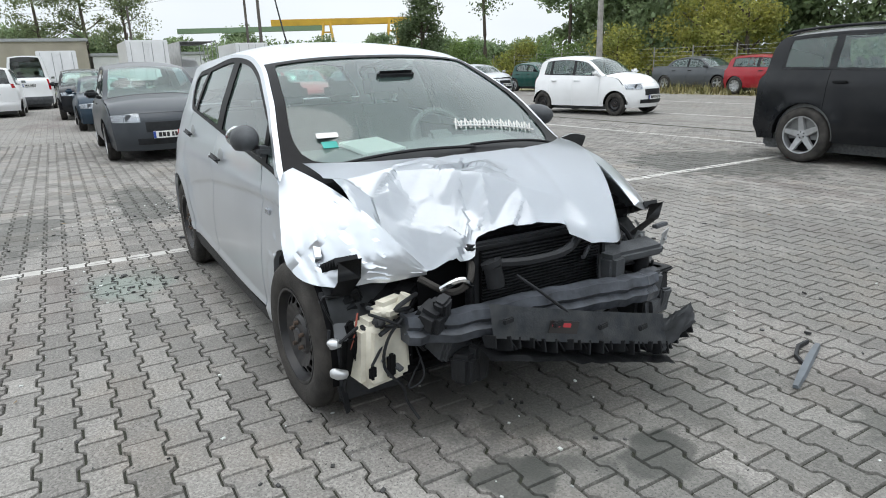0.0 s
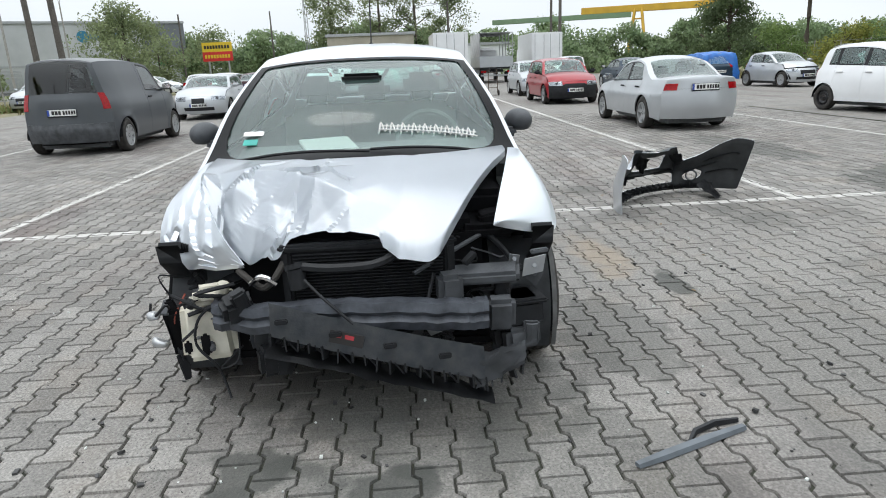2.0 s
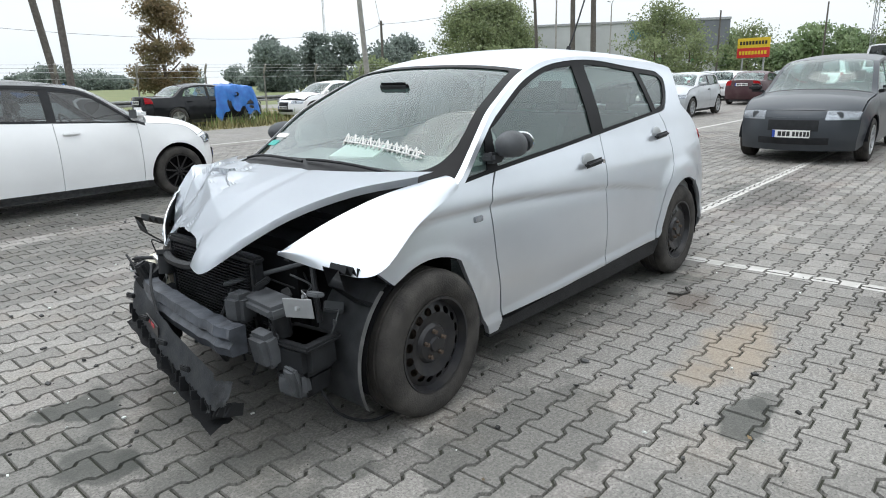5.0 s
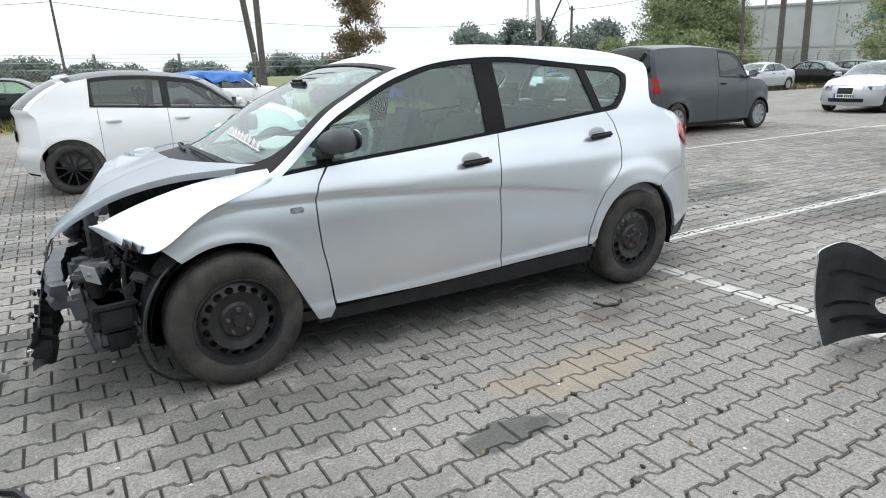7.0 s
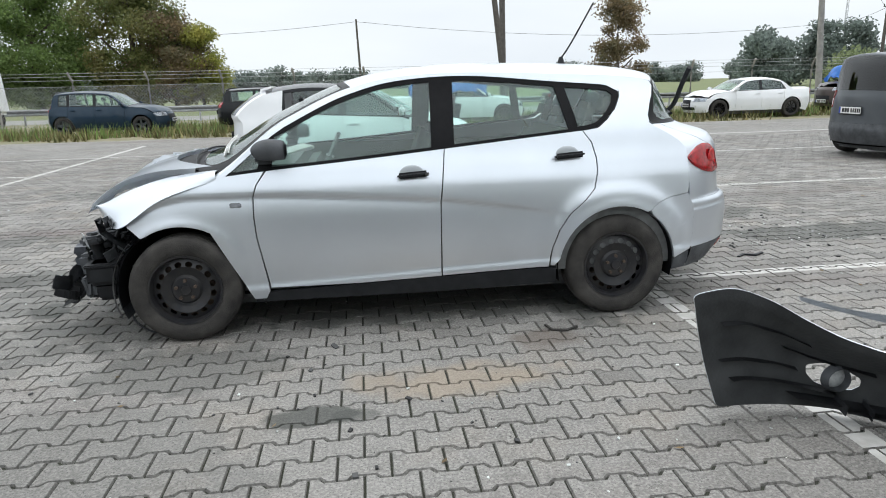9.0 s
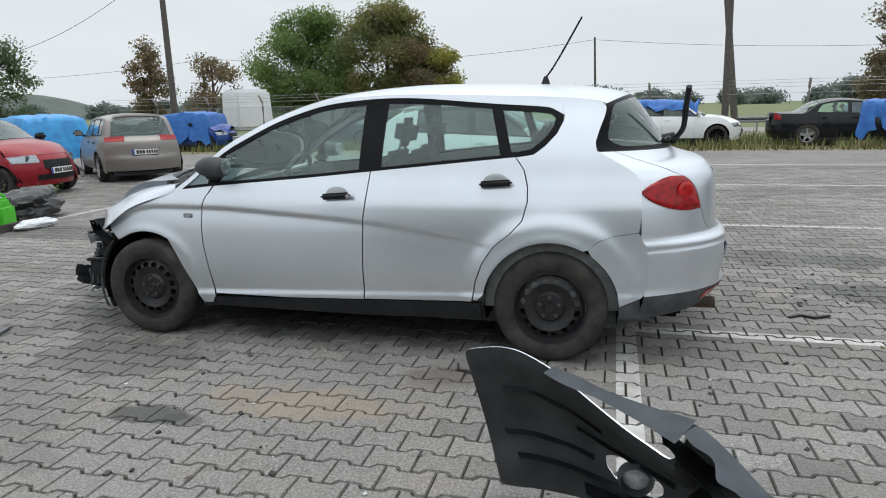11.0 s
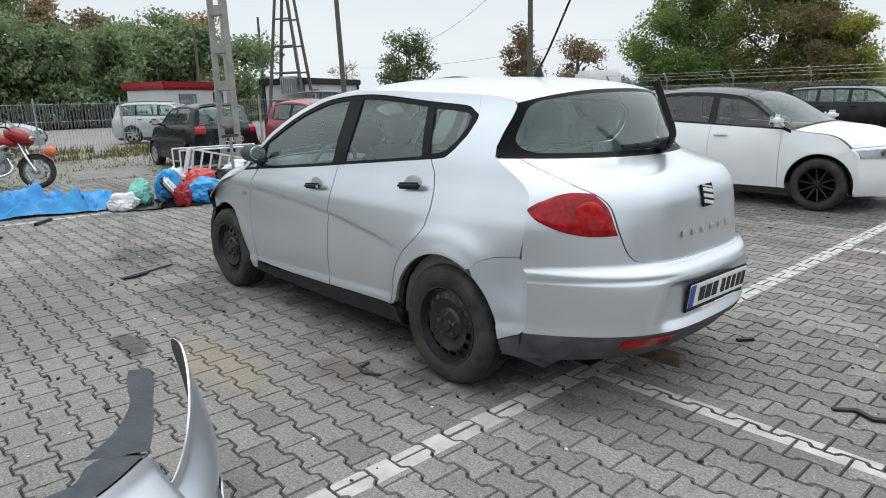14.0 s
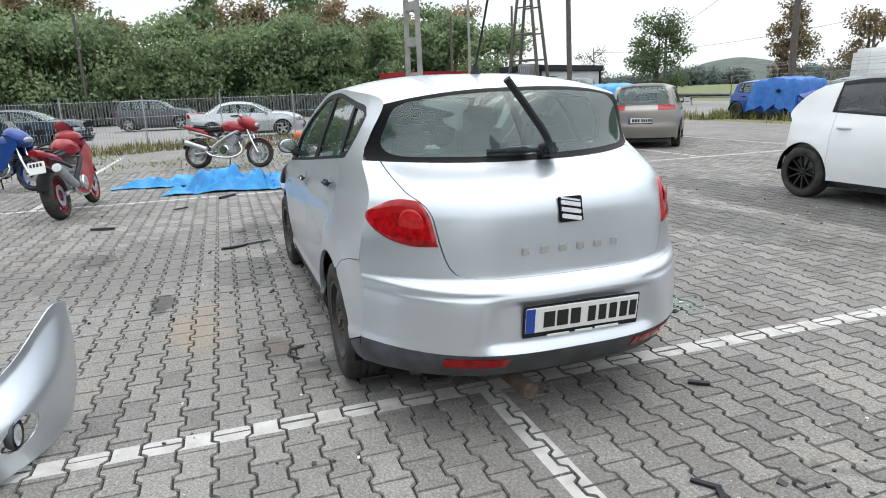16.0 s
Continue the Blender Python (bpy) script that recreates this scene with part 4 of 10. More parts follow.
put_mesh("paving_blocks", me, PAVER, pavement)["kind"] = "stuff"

# painted lines lie on the blocks, broken by the joints: x0, x1, y0, y1
LINES = [(-1.775, -1.655, -16.2, 8.6), (6.05, 6.17, -14.0, 5.0), (-36, -1.775, 4.05, 4.16), (3.0, 6.05, -11.0, -10.9), (-36, -13.5, -3.68, -3.57)]
LINES += [(-13.5, -1.775, y - 0.055, y + 0.055) for y in (0.2, 8.25, 12.3, 16.3, -3.72, -7.75, -11.75)] + [(6.17, 15.5, y - 0.055, y + 0.055) for y in (4.05, -7.75, -10.9)]
for x0, x1, y0, y1 in LINES:
    verts, faces = [], []
    for i in np.flatnonzero((spots[:, 0] > x0 - 0.12) & (spots[:, 0] < x1 + 0.12) & (spots[:, 1] > y0 - 0.1) & (spots[:, 1] < y1 + 0.1)):
        for quad in QUADS:
            poly = [(PTOP[k][0] + spots[i, 0], PTOP[k][1] + spots[i, 1]) for k in quad]
            for axis, lim, keep in ((0, x1, 1), (0, x0, -1), (1, y1, 1), (1, y0, -1)):
                poly = clip(poly, axis, lim, keep) if len(poly) > 2 else []
            if len(poly) > 2:
                if sum(poly[k - 1][0] * poly[k][1] - poly[k - 1][1] * poly[k][0] for k in range(len(poly))) < 0:
                    poly = poly[::-1]
                faces.append(tuple(range(len(verts), len(verts) + len(poly))))
                verts += [(p[0], p[1], lift[i] + (p[0] - spots[i, 0]) * tip[i, 0] + (p[1] - spots[i, 1]) * tip[i, 1] + 0.0012) for p in poly]
    # beyond the modelled blocks a plain strip
    for a0, a1, c0, c1 in ((x0, min(x1, BX0), y0, y1), (max(x0, BX1), x1, y0, y1), (max(x0, BX0), min(x1, BX1), y0, min(y1, BY0)), (max(x0, BX0), min(x1, BX1), max(y0, BY1), y1)):
        if a1 - a0 > 0.02 and c1 - c0 > 0.02:
            faces.append(tuple(range(len(verts), len(verts) + 4)))
            verts += [(a0, c0, 0.002), (a1, c0, 0.002), (a1, c1, 0.002), (a0, c1, 0.002)]
    me = bpy.data.meshes.new("parking_line")
    me.from_pydata(verts, [], faces)
    tagged(put_mesh("parking_line", me, ROADPAINT), "worn white painted parking line", "road marking", kind="structure")

# ---- the crashed silver car ----
TOLEDO_ROWS = [(1.96, 0.69, 0.42, 0.02), (1.80, 0.86, 0.40, 0.05), (1.55, 0.965, 0.30, 0.08), (1.22, 1.035, 0.14, 0.09), (0.75, 1.29, 0.08, 0.04), (0.36, 1.455, 0.06, 0.04), (0.0, 1.53, 0.02, 0.05),
               (-0.5, 1.562, 0.0, 0.07), (-1.1, 1.548, -0.03, 0.08), (-1.66, 1.485, -0.12, 0.06), (-1.95, 1.15, -0.42, -0.01), (-2.14, 1.075, -0.42, 0.03), (-2.195, 0.97, -0.44, 0.0),
               (-2.215, 0.71, -0.45, 0.0), (-2.27, 0.665, -0.48, 0.0), (-2.29, 0.57, -0.49, 0.0), (-2.28, 0.42, -0.49, 0.0), (-2.17, 0.27, -0.42, 0.0)]
class SaloonBody(Body):
    """The saloon's flank: a sharp shoulder crease, flared arches and a kick above the sill."""

    def y(self, x, z):
        v = self.w * self.s(z) * self.plan(x)
        for c, amp, lo, hi in ((-self.wb / 2, 0.022, -9, -0.80), (self.wb / 2, 0.0, 0.86, 9)):
            r = math.hypot(x - c, z - self.hub)
            gate = max(0.0, min(1.0, (x - lo) / 0.12)) * max(0.0, min(1.0, (hi - x) / 0.12)) * max(0.0, min(1.0, (z - 0.22) / 0.1))
            v += gate * (amp / (1 + math.exp(max(-40.0, min(40.0, (r - 0.495) / 0.022)))) + 0.007 * math.exp(-((r - 0.375) / 0.035) ** 2))
        d = self.crease(x) - z
        fade = max(0.0, min(1.0, (x + 1.0) / 0.35))
        v -= fade * self.fold / (1 + math.exp(max(-40.0, min(40.0, -d / 0.005)))) * math.exp(-max(d, 0) / 0.14)
        k = max(0.0, min(1.0, (0.366 - 0.04 * x - z) / 0.05))
        return v + 0.014 * k * k * (3 - 2 * k)


TB = SaloonBody(TOLEDO_ROWS, 0.884, 1.03, 1.56, 2.578, 0.40, 0.315, 0.026, (0.1, 0.2), (2.1, -2.29))
TB.s = Curve([(0.15, 0.93), (0.3, 0.955), (0.5, 0.975), (0.7, 0.968), (0.85, 0.945), (0.95, 0.91), (1.03, 0.878), (1.15, 0.835), (1.3, 0.765), (1.42, 0.70), (1.5, 0.67)])
TB.fold = 0.016
TB.bow = Curve([(0, 2.2), (9.95, 2.2), (11.0, 3.2), (17, 3.2)])
TB.crease = Curve([(-1.1, 0.62), (-0.937, 0.655), (-0.67, 0.704), (-0.21, 0.77), (0.31, 0.81), (0.83, 0.839), (1.2, 0.841), (1.48, 0.784), (1.62, 0.739)])
toledo = thing("crashed_car", "crashed silver saloon with crumpled hood and missing front bumper", "car")


def buckle(p, size, tilt, seed=0.0):
    """Flat facets with sharp edges: how far creased sheet metal stands out at p."""
    q = Vector((p[0] / size + seed, p[1] / size, p[2] / size))
    near = noise.voronoi(q)[1][0]
    return tilt * size * (q - near).dot(noise.cell_vector(near * 37.0))


def toledo_hood(parent):
    """The hood, folded up at its broken corner."""
    half = Curve([(1.05, 0.735), (1.25, 0.69), (1.5, 0.59), (1.75, 0.465), (1.9, 0.375), (2.0, 0.31)])
    struck = Curve([(1.05, 0.735), (1.4, 0.69), (1.563, 0.655), (1.66, 0.565), (1.733, 0.46), (1.87, 0.38)])
    nose = Curve([(-0.70, 1.50), (-0.65, 1.565), (-0.56, 1.66), (-0.45, 1.735), (-0.36, 1.79), (-0.305, 1.83), (-0.27, 1.79), (-0.20, 1.80), (-0.05, 1.84), (0.08, 1.875), (0.14, 1.93), (0.17, 1.962), (0.33, 1.985), (0.41, 1.965), (0.47, 1.90), (0.54, 1.78), (0.62, 1.55), (0.70, 1.2)])
    level = Curve([(1.0, 1.07), (1.22, 1.05), (1.4, 1.022), (1.55, 0.98), (1.7, 0.918), (1.82, 0.845), (1.92, 0.772), (2.0, 0.71)])
    hinge = lambda y: 1.42 - 0.32 * abs(y / 0.7) ** 3  # noqa: E731
    # corners of the bent panes of the struck part: along, across, pushed up
    bends = [(1.1, -0.9, 0), (1.78, -0.85, -0.34), (1.95, -0.55, -0.42), (2.1, -0.25, -0.22), (1.1, 0.3, 0), (1.3, -0.75, 0), (1.32, -0.5, 0), (1.36, -0.22, 0), (1.5, -0.02, 0), (1.66, 0.12, 0.004), (1.8, 0.17, -0.008), (2.1, 0.22, 0), (1.40, -0.62, -0.012), (1.46, -0.48, 0.01), (1.52, -0.34, 0.014), (1.60, -0.24, 0.03),
             (1.665, -0.16, 0.045), (1.50, -0.20, -0.012), (1.73, -0.03, 0.014), (1.47, -0.66, 0.02), (1.52, -0.58, -0.055), (1.565, -0.655, -0.06), (1.55, -0.52, -0.015), (1.575, -0.44, -0.075), (1.63, -0.35, -0.07), (1.685, -0.245, -0.08), (1.75, -0.12, -0.045),
             (1.62, -0.52, -0.12), (1.66, -0.565, -0.19), (1.68, -0.41, -0.135), (1.735, -0.45, -0.245), (1.77, -0.33, -0.13), (1.83, -0.305, -0.13), (1.79, -0.2, -0.075), (1.87, -0.02, -0.05), (1.9, 0.1, -0.035)]
    tris = geometry.delaunay_2d_cdt([Vector(p[:2]) for p in bends], [], [], 0, 1e-6)[2]

    def fold(x, y):
        for i, j, k in tris:
            (ax, ay, az), (bx, by, bz), (cx, cy, cz) = bends[i], bends[j], bends[k]
            den = (by - cy) * (ax - cx) + (cx - bx) * (ay - cy)
            u = ((by - cy) * (x - cx) + (cx - bx) * (y - cy)) / den
            v = ((cy - ay) * (x - cx) + (ax - cx) * (y - cy)) / den
            if u >= -1e-6 and v >= -1e-6 and u + v <= 1 + 1e-6:
                return u * az + v * bz + (1 - u - v) * cz
        return 0.0

    def at(u, v):
        y0 = v * 0.70
        far = nose(y0)
        x = hinge(y0) + (far - hinge(y0)) * u
        y = y0 * (min(1.0, half(x) / 0.70 + (1 - v) * 0.7) if y0 > 0 else min(1.0, struck(x) / 0.70 + (1 + v) * 1.1))
        z = level(x) - 0.058 * abs(y / 0.7) ** 2.4 + fold(x, y)
        if u > 0.9 and y > 0.1:
            z -= 0.03 * ((u - 0.9) / 0.1) ** 2
        hit = max(0.0, min(1.0, (0.02 - y) / 0.14)) * max(0.0, min(1.0, (x - 1.40) / 0.10))
        if hit:
            z += hit * (buckle((x, y, 0), 0.15, 0.13) + buckle((x, y, 0), 0.055, 0.06, 3.0))
        return Vector((x, y, z))

    bm = bmesh.new()
    grid_patch(bm, at, span(0, 1, 100), span(-1, 1, 120))
    bmesh.ops.solidify(bm, geom=bm.faces[:], thickness=0.012)
    bmesh.ops.recalc_face_normals(bm, faces=bm.faces[:])
    return part("hood", bm, SILVER, parent, "silver hood folded and crumpled at one corner", smooth=22)


def loft(name, inner, outer, crumple, mat, parent, label, bulge=0.02):
    """A curved panel between two lines."""
    def line(pts, t):
        k = t * (len(pts) - 1)
        i = min(int(k), len(pts) - 2)
        p0, p1, p2, p3 = (Vector(pts[max(0, min(len(pts) - 1, j))]) for j in (i - 1, i, i + 1, i + 2))
        w = k - i
        return 0.5 * ((2 * p1) + (p2 - p0) * w + (2 * p0 - 5 * p1 + 4 * p2 - p3) * w * w + (3 * p1 - p0 - 3 * p2 + p3) * w ** 3)

    def at(t, v):
        a, b = line(inner, t), line(outer, t)
        p = a.lerp(b, v)
        out = Vector((0.35, math.copysign(0.8, p.y), 0.6)).normalized()
        fold = 3.2 * buckle(p, 0.16, 1.0, 1.0) + 1.5 * buckle(p, 0.07, 1.0, 5.0)
        return p + out * (bulge * math.sin(math.pi * v) + crumple * fold * min(1.0, t * 2))
    bm = bmesh.new()
    grid_patch(bm, at, span(0, 1, 40), span(0, 1, 24))
    bm.normal_update()
    if sum(f.normal.z for f in bm.faces) < 0:
        bmesh.ops.reverse_faces(bm, faces=bm.faces[:])
    bmesh.ops.solidify(bm, geom=bm.faces[:], thickness=0.006)
    return part(name, bm, mat, parent, label, smooth=28 if crumple else 50)


def toledo_flanks(car):
    b = TB
    wb = b.wb / 2
    door_front = [(0.79, 0.965), (0.845, 0.90), (0.868, 0.83), (0.87, 0.72), (0.862, 0.6), (0.84, 0.48), (0.81, 0.30)]
    door_mid = [(-0.24, 1.057), (-0.222, 0.9), (-0.205, 0.76), (-0.2, 0.55), (-0.2, 0.315)]
    door_rear = [(-1.085, 1.137), (-1.135, 1.07), (-1.158, 0.98), (-1.16, 0.90), (-1.135, 0.80), (-1.07, 0.73), (-0.98, 0.655), (-0.915, 0.56), (-0.875, 0.45), (-0.855, 0.335)]
    beltc = Curve([(1.08, 0.945), (0.8, 0.972), (0.18, 1.022), (-0.24, 1.06), (-1.03, 1.132), (-1.12, 1.14)])
    g = 0.0035
    shift = lambda pts, d: [(x + d, z) for x, z in pts]  # noqa: E731
    belt_pts = lambda a, c, n=8: [(x, beltc(x)) for x in span(a, c, n)]  # noqa: E731
    # glasshouse outline
    k0, k1 = 3.02, 8.45
    rail = b.edges(k0, k1, 34)
    drop = Curve([(-1.4, 0.06), (-0.95, 0.045), (-0.3, 0.018), (0.3, 0.03), (0.7, 0.035), (1.1, 0.03)])
    top_line = [(x, z - drop(x)) for x, z in rail]
    top_line = [p for p in top_line if p[0] > -1.23 and p[0] < 1.03]
    dlo = belt_pts(-1.11, 1.05, 22) + top_line + [(-1.27, 1.398), (-1.315, 1.380), (-1.336, 1.355), (-1.335, 1.33), (-1.30, 1.265), (-1.24, 1.20), (-1.18, 1.155)]
    lower = lambda x: beltc(x) + 0.018  # noqa: E731
    upper = lambda x: Curve([(p[0], p[1]) for p in top_line[::-1]])(x) - 0.028  # noqa: E731
    tri = [(1.0, lower(1.0) - 0.002), (0.835, lower(0.835)), (0.80, 1.115)]
    fwin = [(x, lower(x)) for x in span(-0.165, 0.755, 8)] + [(0.735, 1.16)] + [(x, upper(x)) for x in span(0.68, -0.175, 12)]
    rwin = [(x, lower(x)) for x in span(-1.0, -0.30, 6)] + [(x, upper(x)) for x in span(-0.315, -0.935, 8)]
    qwin = [(-1.10, 1.165), (-1.06, lower(-1.06) + 0.01), (-1.0, 1.39)] + [(x, upper(x) - 0.003) for x in span(-1.02, -1.21, 4)] + [(-1.265, 1.368), (-1.295, 1.345), (-1.285, 1.30), (-1.24, 1.235), (-1.17, 1.18)]
    arch_r, arch_f = b.arcs(-wb, 172, -28, 26, 0.375, 0.2), b.arcs(wb, 118, -8, 20, 0.37, 0.2)
    rear_edge = b.edges(k1, b.end, 46)
    seam = [(-1.49, 0.655), (-1.545, 0.70), (-1.62, 0.725), (-1.75, 0.744)]
    for sgn in (-1, 1):
        out = Vector((0, sgn, 0))
        place = b.side(sgn)
        if sgn < 0:
            # the struck fender is buckled
            def place(x, z, sgn=sgn):
                k = max(0.0, min(1.0, (x - 0.95) / 0.5))
                q = Vector((x * 4, 1.0, z * 4))
                return (x - 0.03 * k, sgn * (b.y(x, z) + k * (0.03 * abs(noise.noise(q)) - 0.016 + 0.35 * buckle(q / 4, 0.16, 0.5, 2.0))), z - 0.02 * k + 0.02 * k * noise.noise(q * 1.4))
        tip = [(1.50, 0.625), (1.57, 0.69)]
        fender = [(0.905, 0.235)] + sorted([p for p in arch_f if p[0] < 1.49 and p[1] > 0.24], key=lambda p: p[0]) + tip + [(1.56, 0.735), (1.36, 0.852), (1.12, 0.925)] + belt_pts(1.07, 0.80, 4) + shift(door_front, g)[1:-1] + [(0.815, 0.28), (0.84, 0.235)]
        sheet("fender", [fender], place, SILVER, car, "buckled silver fender" if sgn < 0 else "", steps=(0.045, 0.014), lip=0.025, out=out)
        if sgn > 0:
            loft("fender_nose", [(1.06, 0.735, 0.985), (1.35, 0.675, 0.945), (1.6, 0.61, 0.868), (1.81, 0.55, 0.772)], [(1.06, 0.808, 0.935), (1.36, 0.856, 0.842), (1.585, 0.862, 0.70), (1.70, 0.74, 0.705), (1.81, 0.552, 0.768)], 0.0, SILVER, car, "", 0.026)
        else:
            loft("fender_nose", [(1.06, -0.735, 0.985), (1.36, -0.69, 0.94), (1.58, -0.635, 0.865), (1.70, -0.56, 0.76), (1.76, -0.47, 0.65)], [(1.06, -0.80, 0.945), (1.32, -0.885, 0.83), (1.45, -0.90, 0.65), (1.60, -0.78, 0.60), (1.755, -0.475, 0.635)], 0.034, SILVER, car, "crushed fender front folded inwards", 0.008)
        fdoor = belt_pts(-0.237, 0.785, 12) + shift(door_front, -g)[1:] + [(0.3, 0.298), (-0.195, 0.313)] + shift(door_mid, g)[::-1][1:]
        fd = sheet("front_door", [fdoor], b.side(sgn), SILVER, car, steps=(0.09, 0.013), lip=0.02, out=out)
        rdoor = belt_pts(-1.08, -0.243, 10) + shift(door_mid, -g)[1:] + [(-0.5, 0.325)] + shift(door_rear, g)[::-1]
        rd = sheet("rear_door", [rdoor], b.side(sgn), SILVER, car, steps=(0.07, 0.013), lip=0.02, out=out)
        arc_back = sorted([p for p in arch_r if p[0] > -1.66 and p[1] > 0.345], key=lambda p: -p[0])
        arc_up = [p for p in arc_back if p[0] > -1.50]
        hi_edge = [p for p in rear_edge if p[1] > 0.775]
        quarter = shift(door_rear, -g)[:-1] + [(-0.862, 0.345), (-0.885, 0.345)] + arc_up + seam + hi_edge[::-1] + [rail[-1], (-1.342, 1.358), (-1.34, 1.33), (-1.305, 1.26), (-1.245, 1.195), (-1.185, 1.15), (-1.12, 1.14)]
        sheet("rear_quarter", [quarter], b.side(sgn), SILVER, car, steps=(0.025, 0.025), lip=0.02, out=out)
        lo_edge = [p for p in rear_edge if p[1] < 0.758 and p[1] > 0.40]
        arc_lo = [p for p in arc_back if p[0] <= -1.50]
        bump = [(x, z - 0.003) for x, z in seam] + lo_edge + [(-1.77, 0.39), (-1.66, 0.345)] + arc_lo[::-1]
        sheet("rear_bumper_corner", [bump], b.side(sgn), SILVER, car, step=0.05, lip=0.02, out=out)
        skirt = [(-1.66, 0.338), (-1.765, 0.383), rear_edge[-3], rear_edge[-1], (-1.66, 0.262)]
        sheet("bumper_skirt", [skirt], b.side(sgn, -0.004), GREYTRIM, car, step=0.08, lip=0.015, out=out)
        sill = [(0.90, 0.215), (0.90, 0.232), (0.81, 0.272), (-0.2, 0.306), (-0.855, 0.325), (-0.895, 0.325), (-0.91, 0.225), (-0.2, 0.21)]
        sheet("sill", [sill], b.side(sgn, -0.006), BLACKTRIM, car, step=0.1, lip=0.03, out=out)
        sheet("roof_rail", [rail + [(-1.34, 1.36), (-1.27, 1.398)] + top_line[::-1]], b.side(sgn), SILVER, car, step=0.07, lip=0.01, out=out)
        frame_ob = sheet("window_frame", [dlo, tri, fwin, rwin, qwin], b.side(sgn, -0.003), FRIT, car, "black window surround", step=0.12, lip=0.008, out=out)
        for pane in (tri, fwin, rwin, qwin):
            o = sheet("window_pane", [pane], b.side(sgn, -0.012), WINDOW, frame_ob, step=0.15, out=out)
            o.visible_shadow = False
        # handles, each on a thin duller disc painted for the shaded recess
        for door, hx, hz in ((fd, -0.045, 0.925), (rd, -0.985, 1.0)):
            bm = bmesh.new()
            yy = b.y(hx, hz)
            block(bm, (0.185, 0.03, 0.036), (hx, sgn * (yy + 0.032), hz), (0, 4, 0), 0.013, seg=3)
            part("door_handle", bm, BLACKTRIM, door)
            bm = bmesh.new()
            bmesh.ops.create_uvsphere(bm, u_segments=24, v_segments=10, radius=1, matrix=pose(hx + 0.005, sgn * (yy - 0.002), hz + 0.004, sgn * 8) @ Matrix.Diagonal((0.072, 0.0035, 0.05, 1)))
            part("handle_recess", bm, PALEPAINT, door)
        bm = bmesh.new()
        rod(bm, (-0.125, sgn * (b.y(-0.125, 0.93) + 0.045), 0.927), (-0.125, sgn * (b.y(-0.125, 0.93) + 0.05), 0.927), 0.011)
        part("key_lock", bm, CHROME, fd)
        bm = bmesh.new()
        block(bm, (0.065, 0.012, 0.03), (0.966, sgn * (b.y(0.966, 0.79) + 0.002), 0.79), bevel=0.005)
        part("side_repeater", bm, REFLECTOR, car)
        # mirror: rounded shell on a foot
        bm = bmesh.new()
        yy = b.y(0.80, 1.04)
        bmesh.ops.create_uvsphere(bm, u_segments=26, v_segments=16, radius=1, matrix=pose(0.735, sgn * (yy + 0.075), 1.09, 0, -4, sgn * 14) @ Matrix.Diagonal((0.118, 0.066, 0.066, 1)))
        for v in bm.verts:
            if v.co.x < 0.67:
                v.co.x = 0.67 + (v.co.x - 0.67) * 0.15
            if v.co.z < 1.045:
                v.co.z = 1.045 + (v.co.z - 1.045) * 0.35
        block(bm, (0.10, 0.09, 0.05), (0.79, sgn * (yy + 0.005), 1.035), (sgn * 8, 0, 0), 0.015)
        mir = part("mirror", bm, GREYTRIM, car)
        bm = bmesh.new()
        bmesh.ops.create_uvsphere(bm, u_segments=18, v_segments=8, radius=1, matrix=pose(0.656, sgn * (yy + 0.08), 1.098, 0, 0, sgn * 6) @ Matrix.Diagonal((0.004, 0.062, 0.05, 1)))
        part("mirror_glass", bm, CHROME, mir)
        # wheel wells, coloured near-black for the shade inside
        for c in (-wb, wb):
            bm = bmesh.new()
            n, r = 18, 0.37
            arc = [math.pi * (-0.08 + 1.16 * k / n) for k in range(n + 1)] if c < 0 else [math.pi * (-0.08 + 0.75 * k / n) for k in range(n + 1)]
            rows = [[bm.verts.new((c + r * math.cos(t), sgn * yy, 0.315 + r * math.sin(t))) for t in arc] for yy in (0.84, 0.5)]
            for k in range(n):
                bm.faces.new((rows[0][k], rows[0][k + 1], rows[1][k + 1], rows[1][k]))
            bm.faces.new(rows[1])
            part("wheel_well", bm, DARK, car)


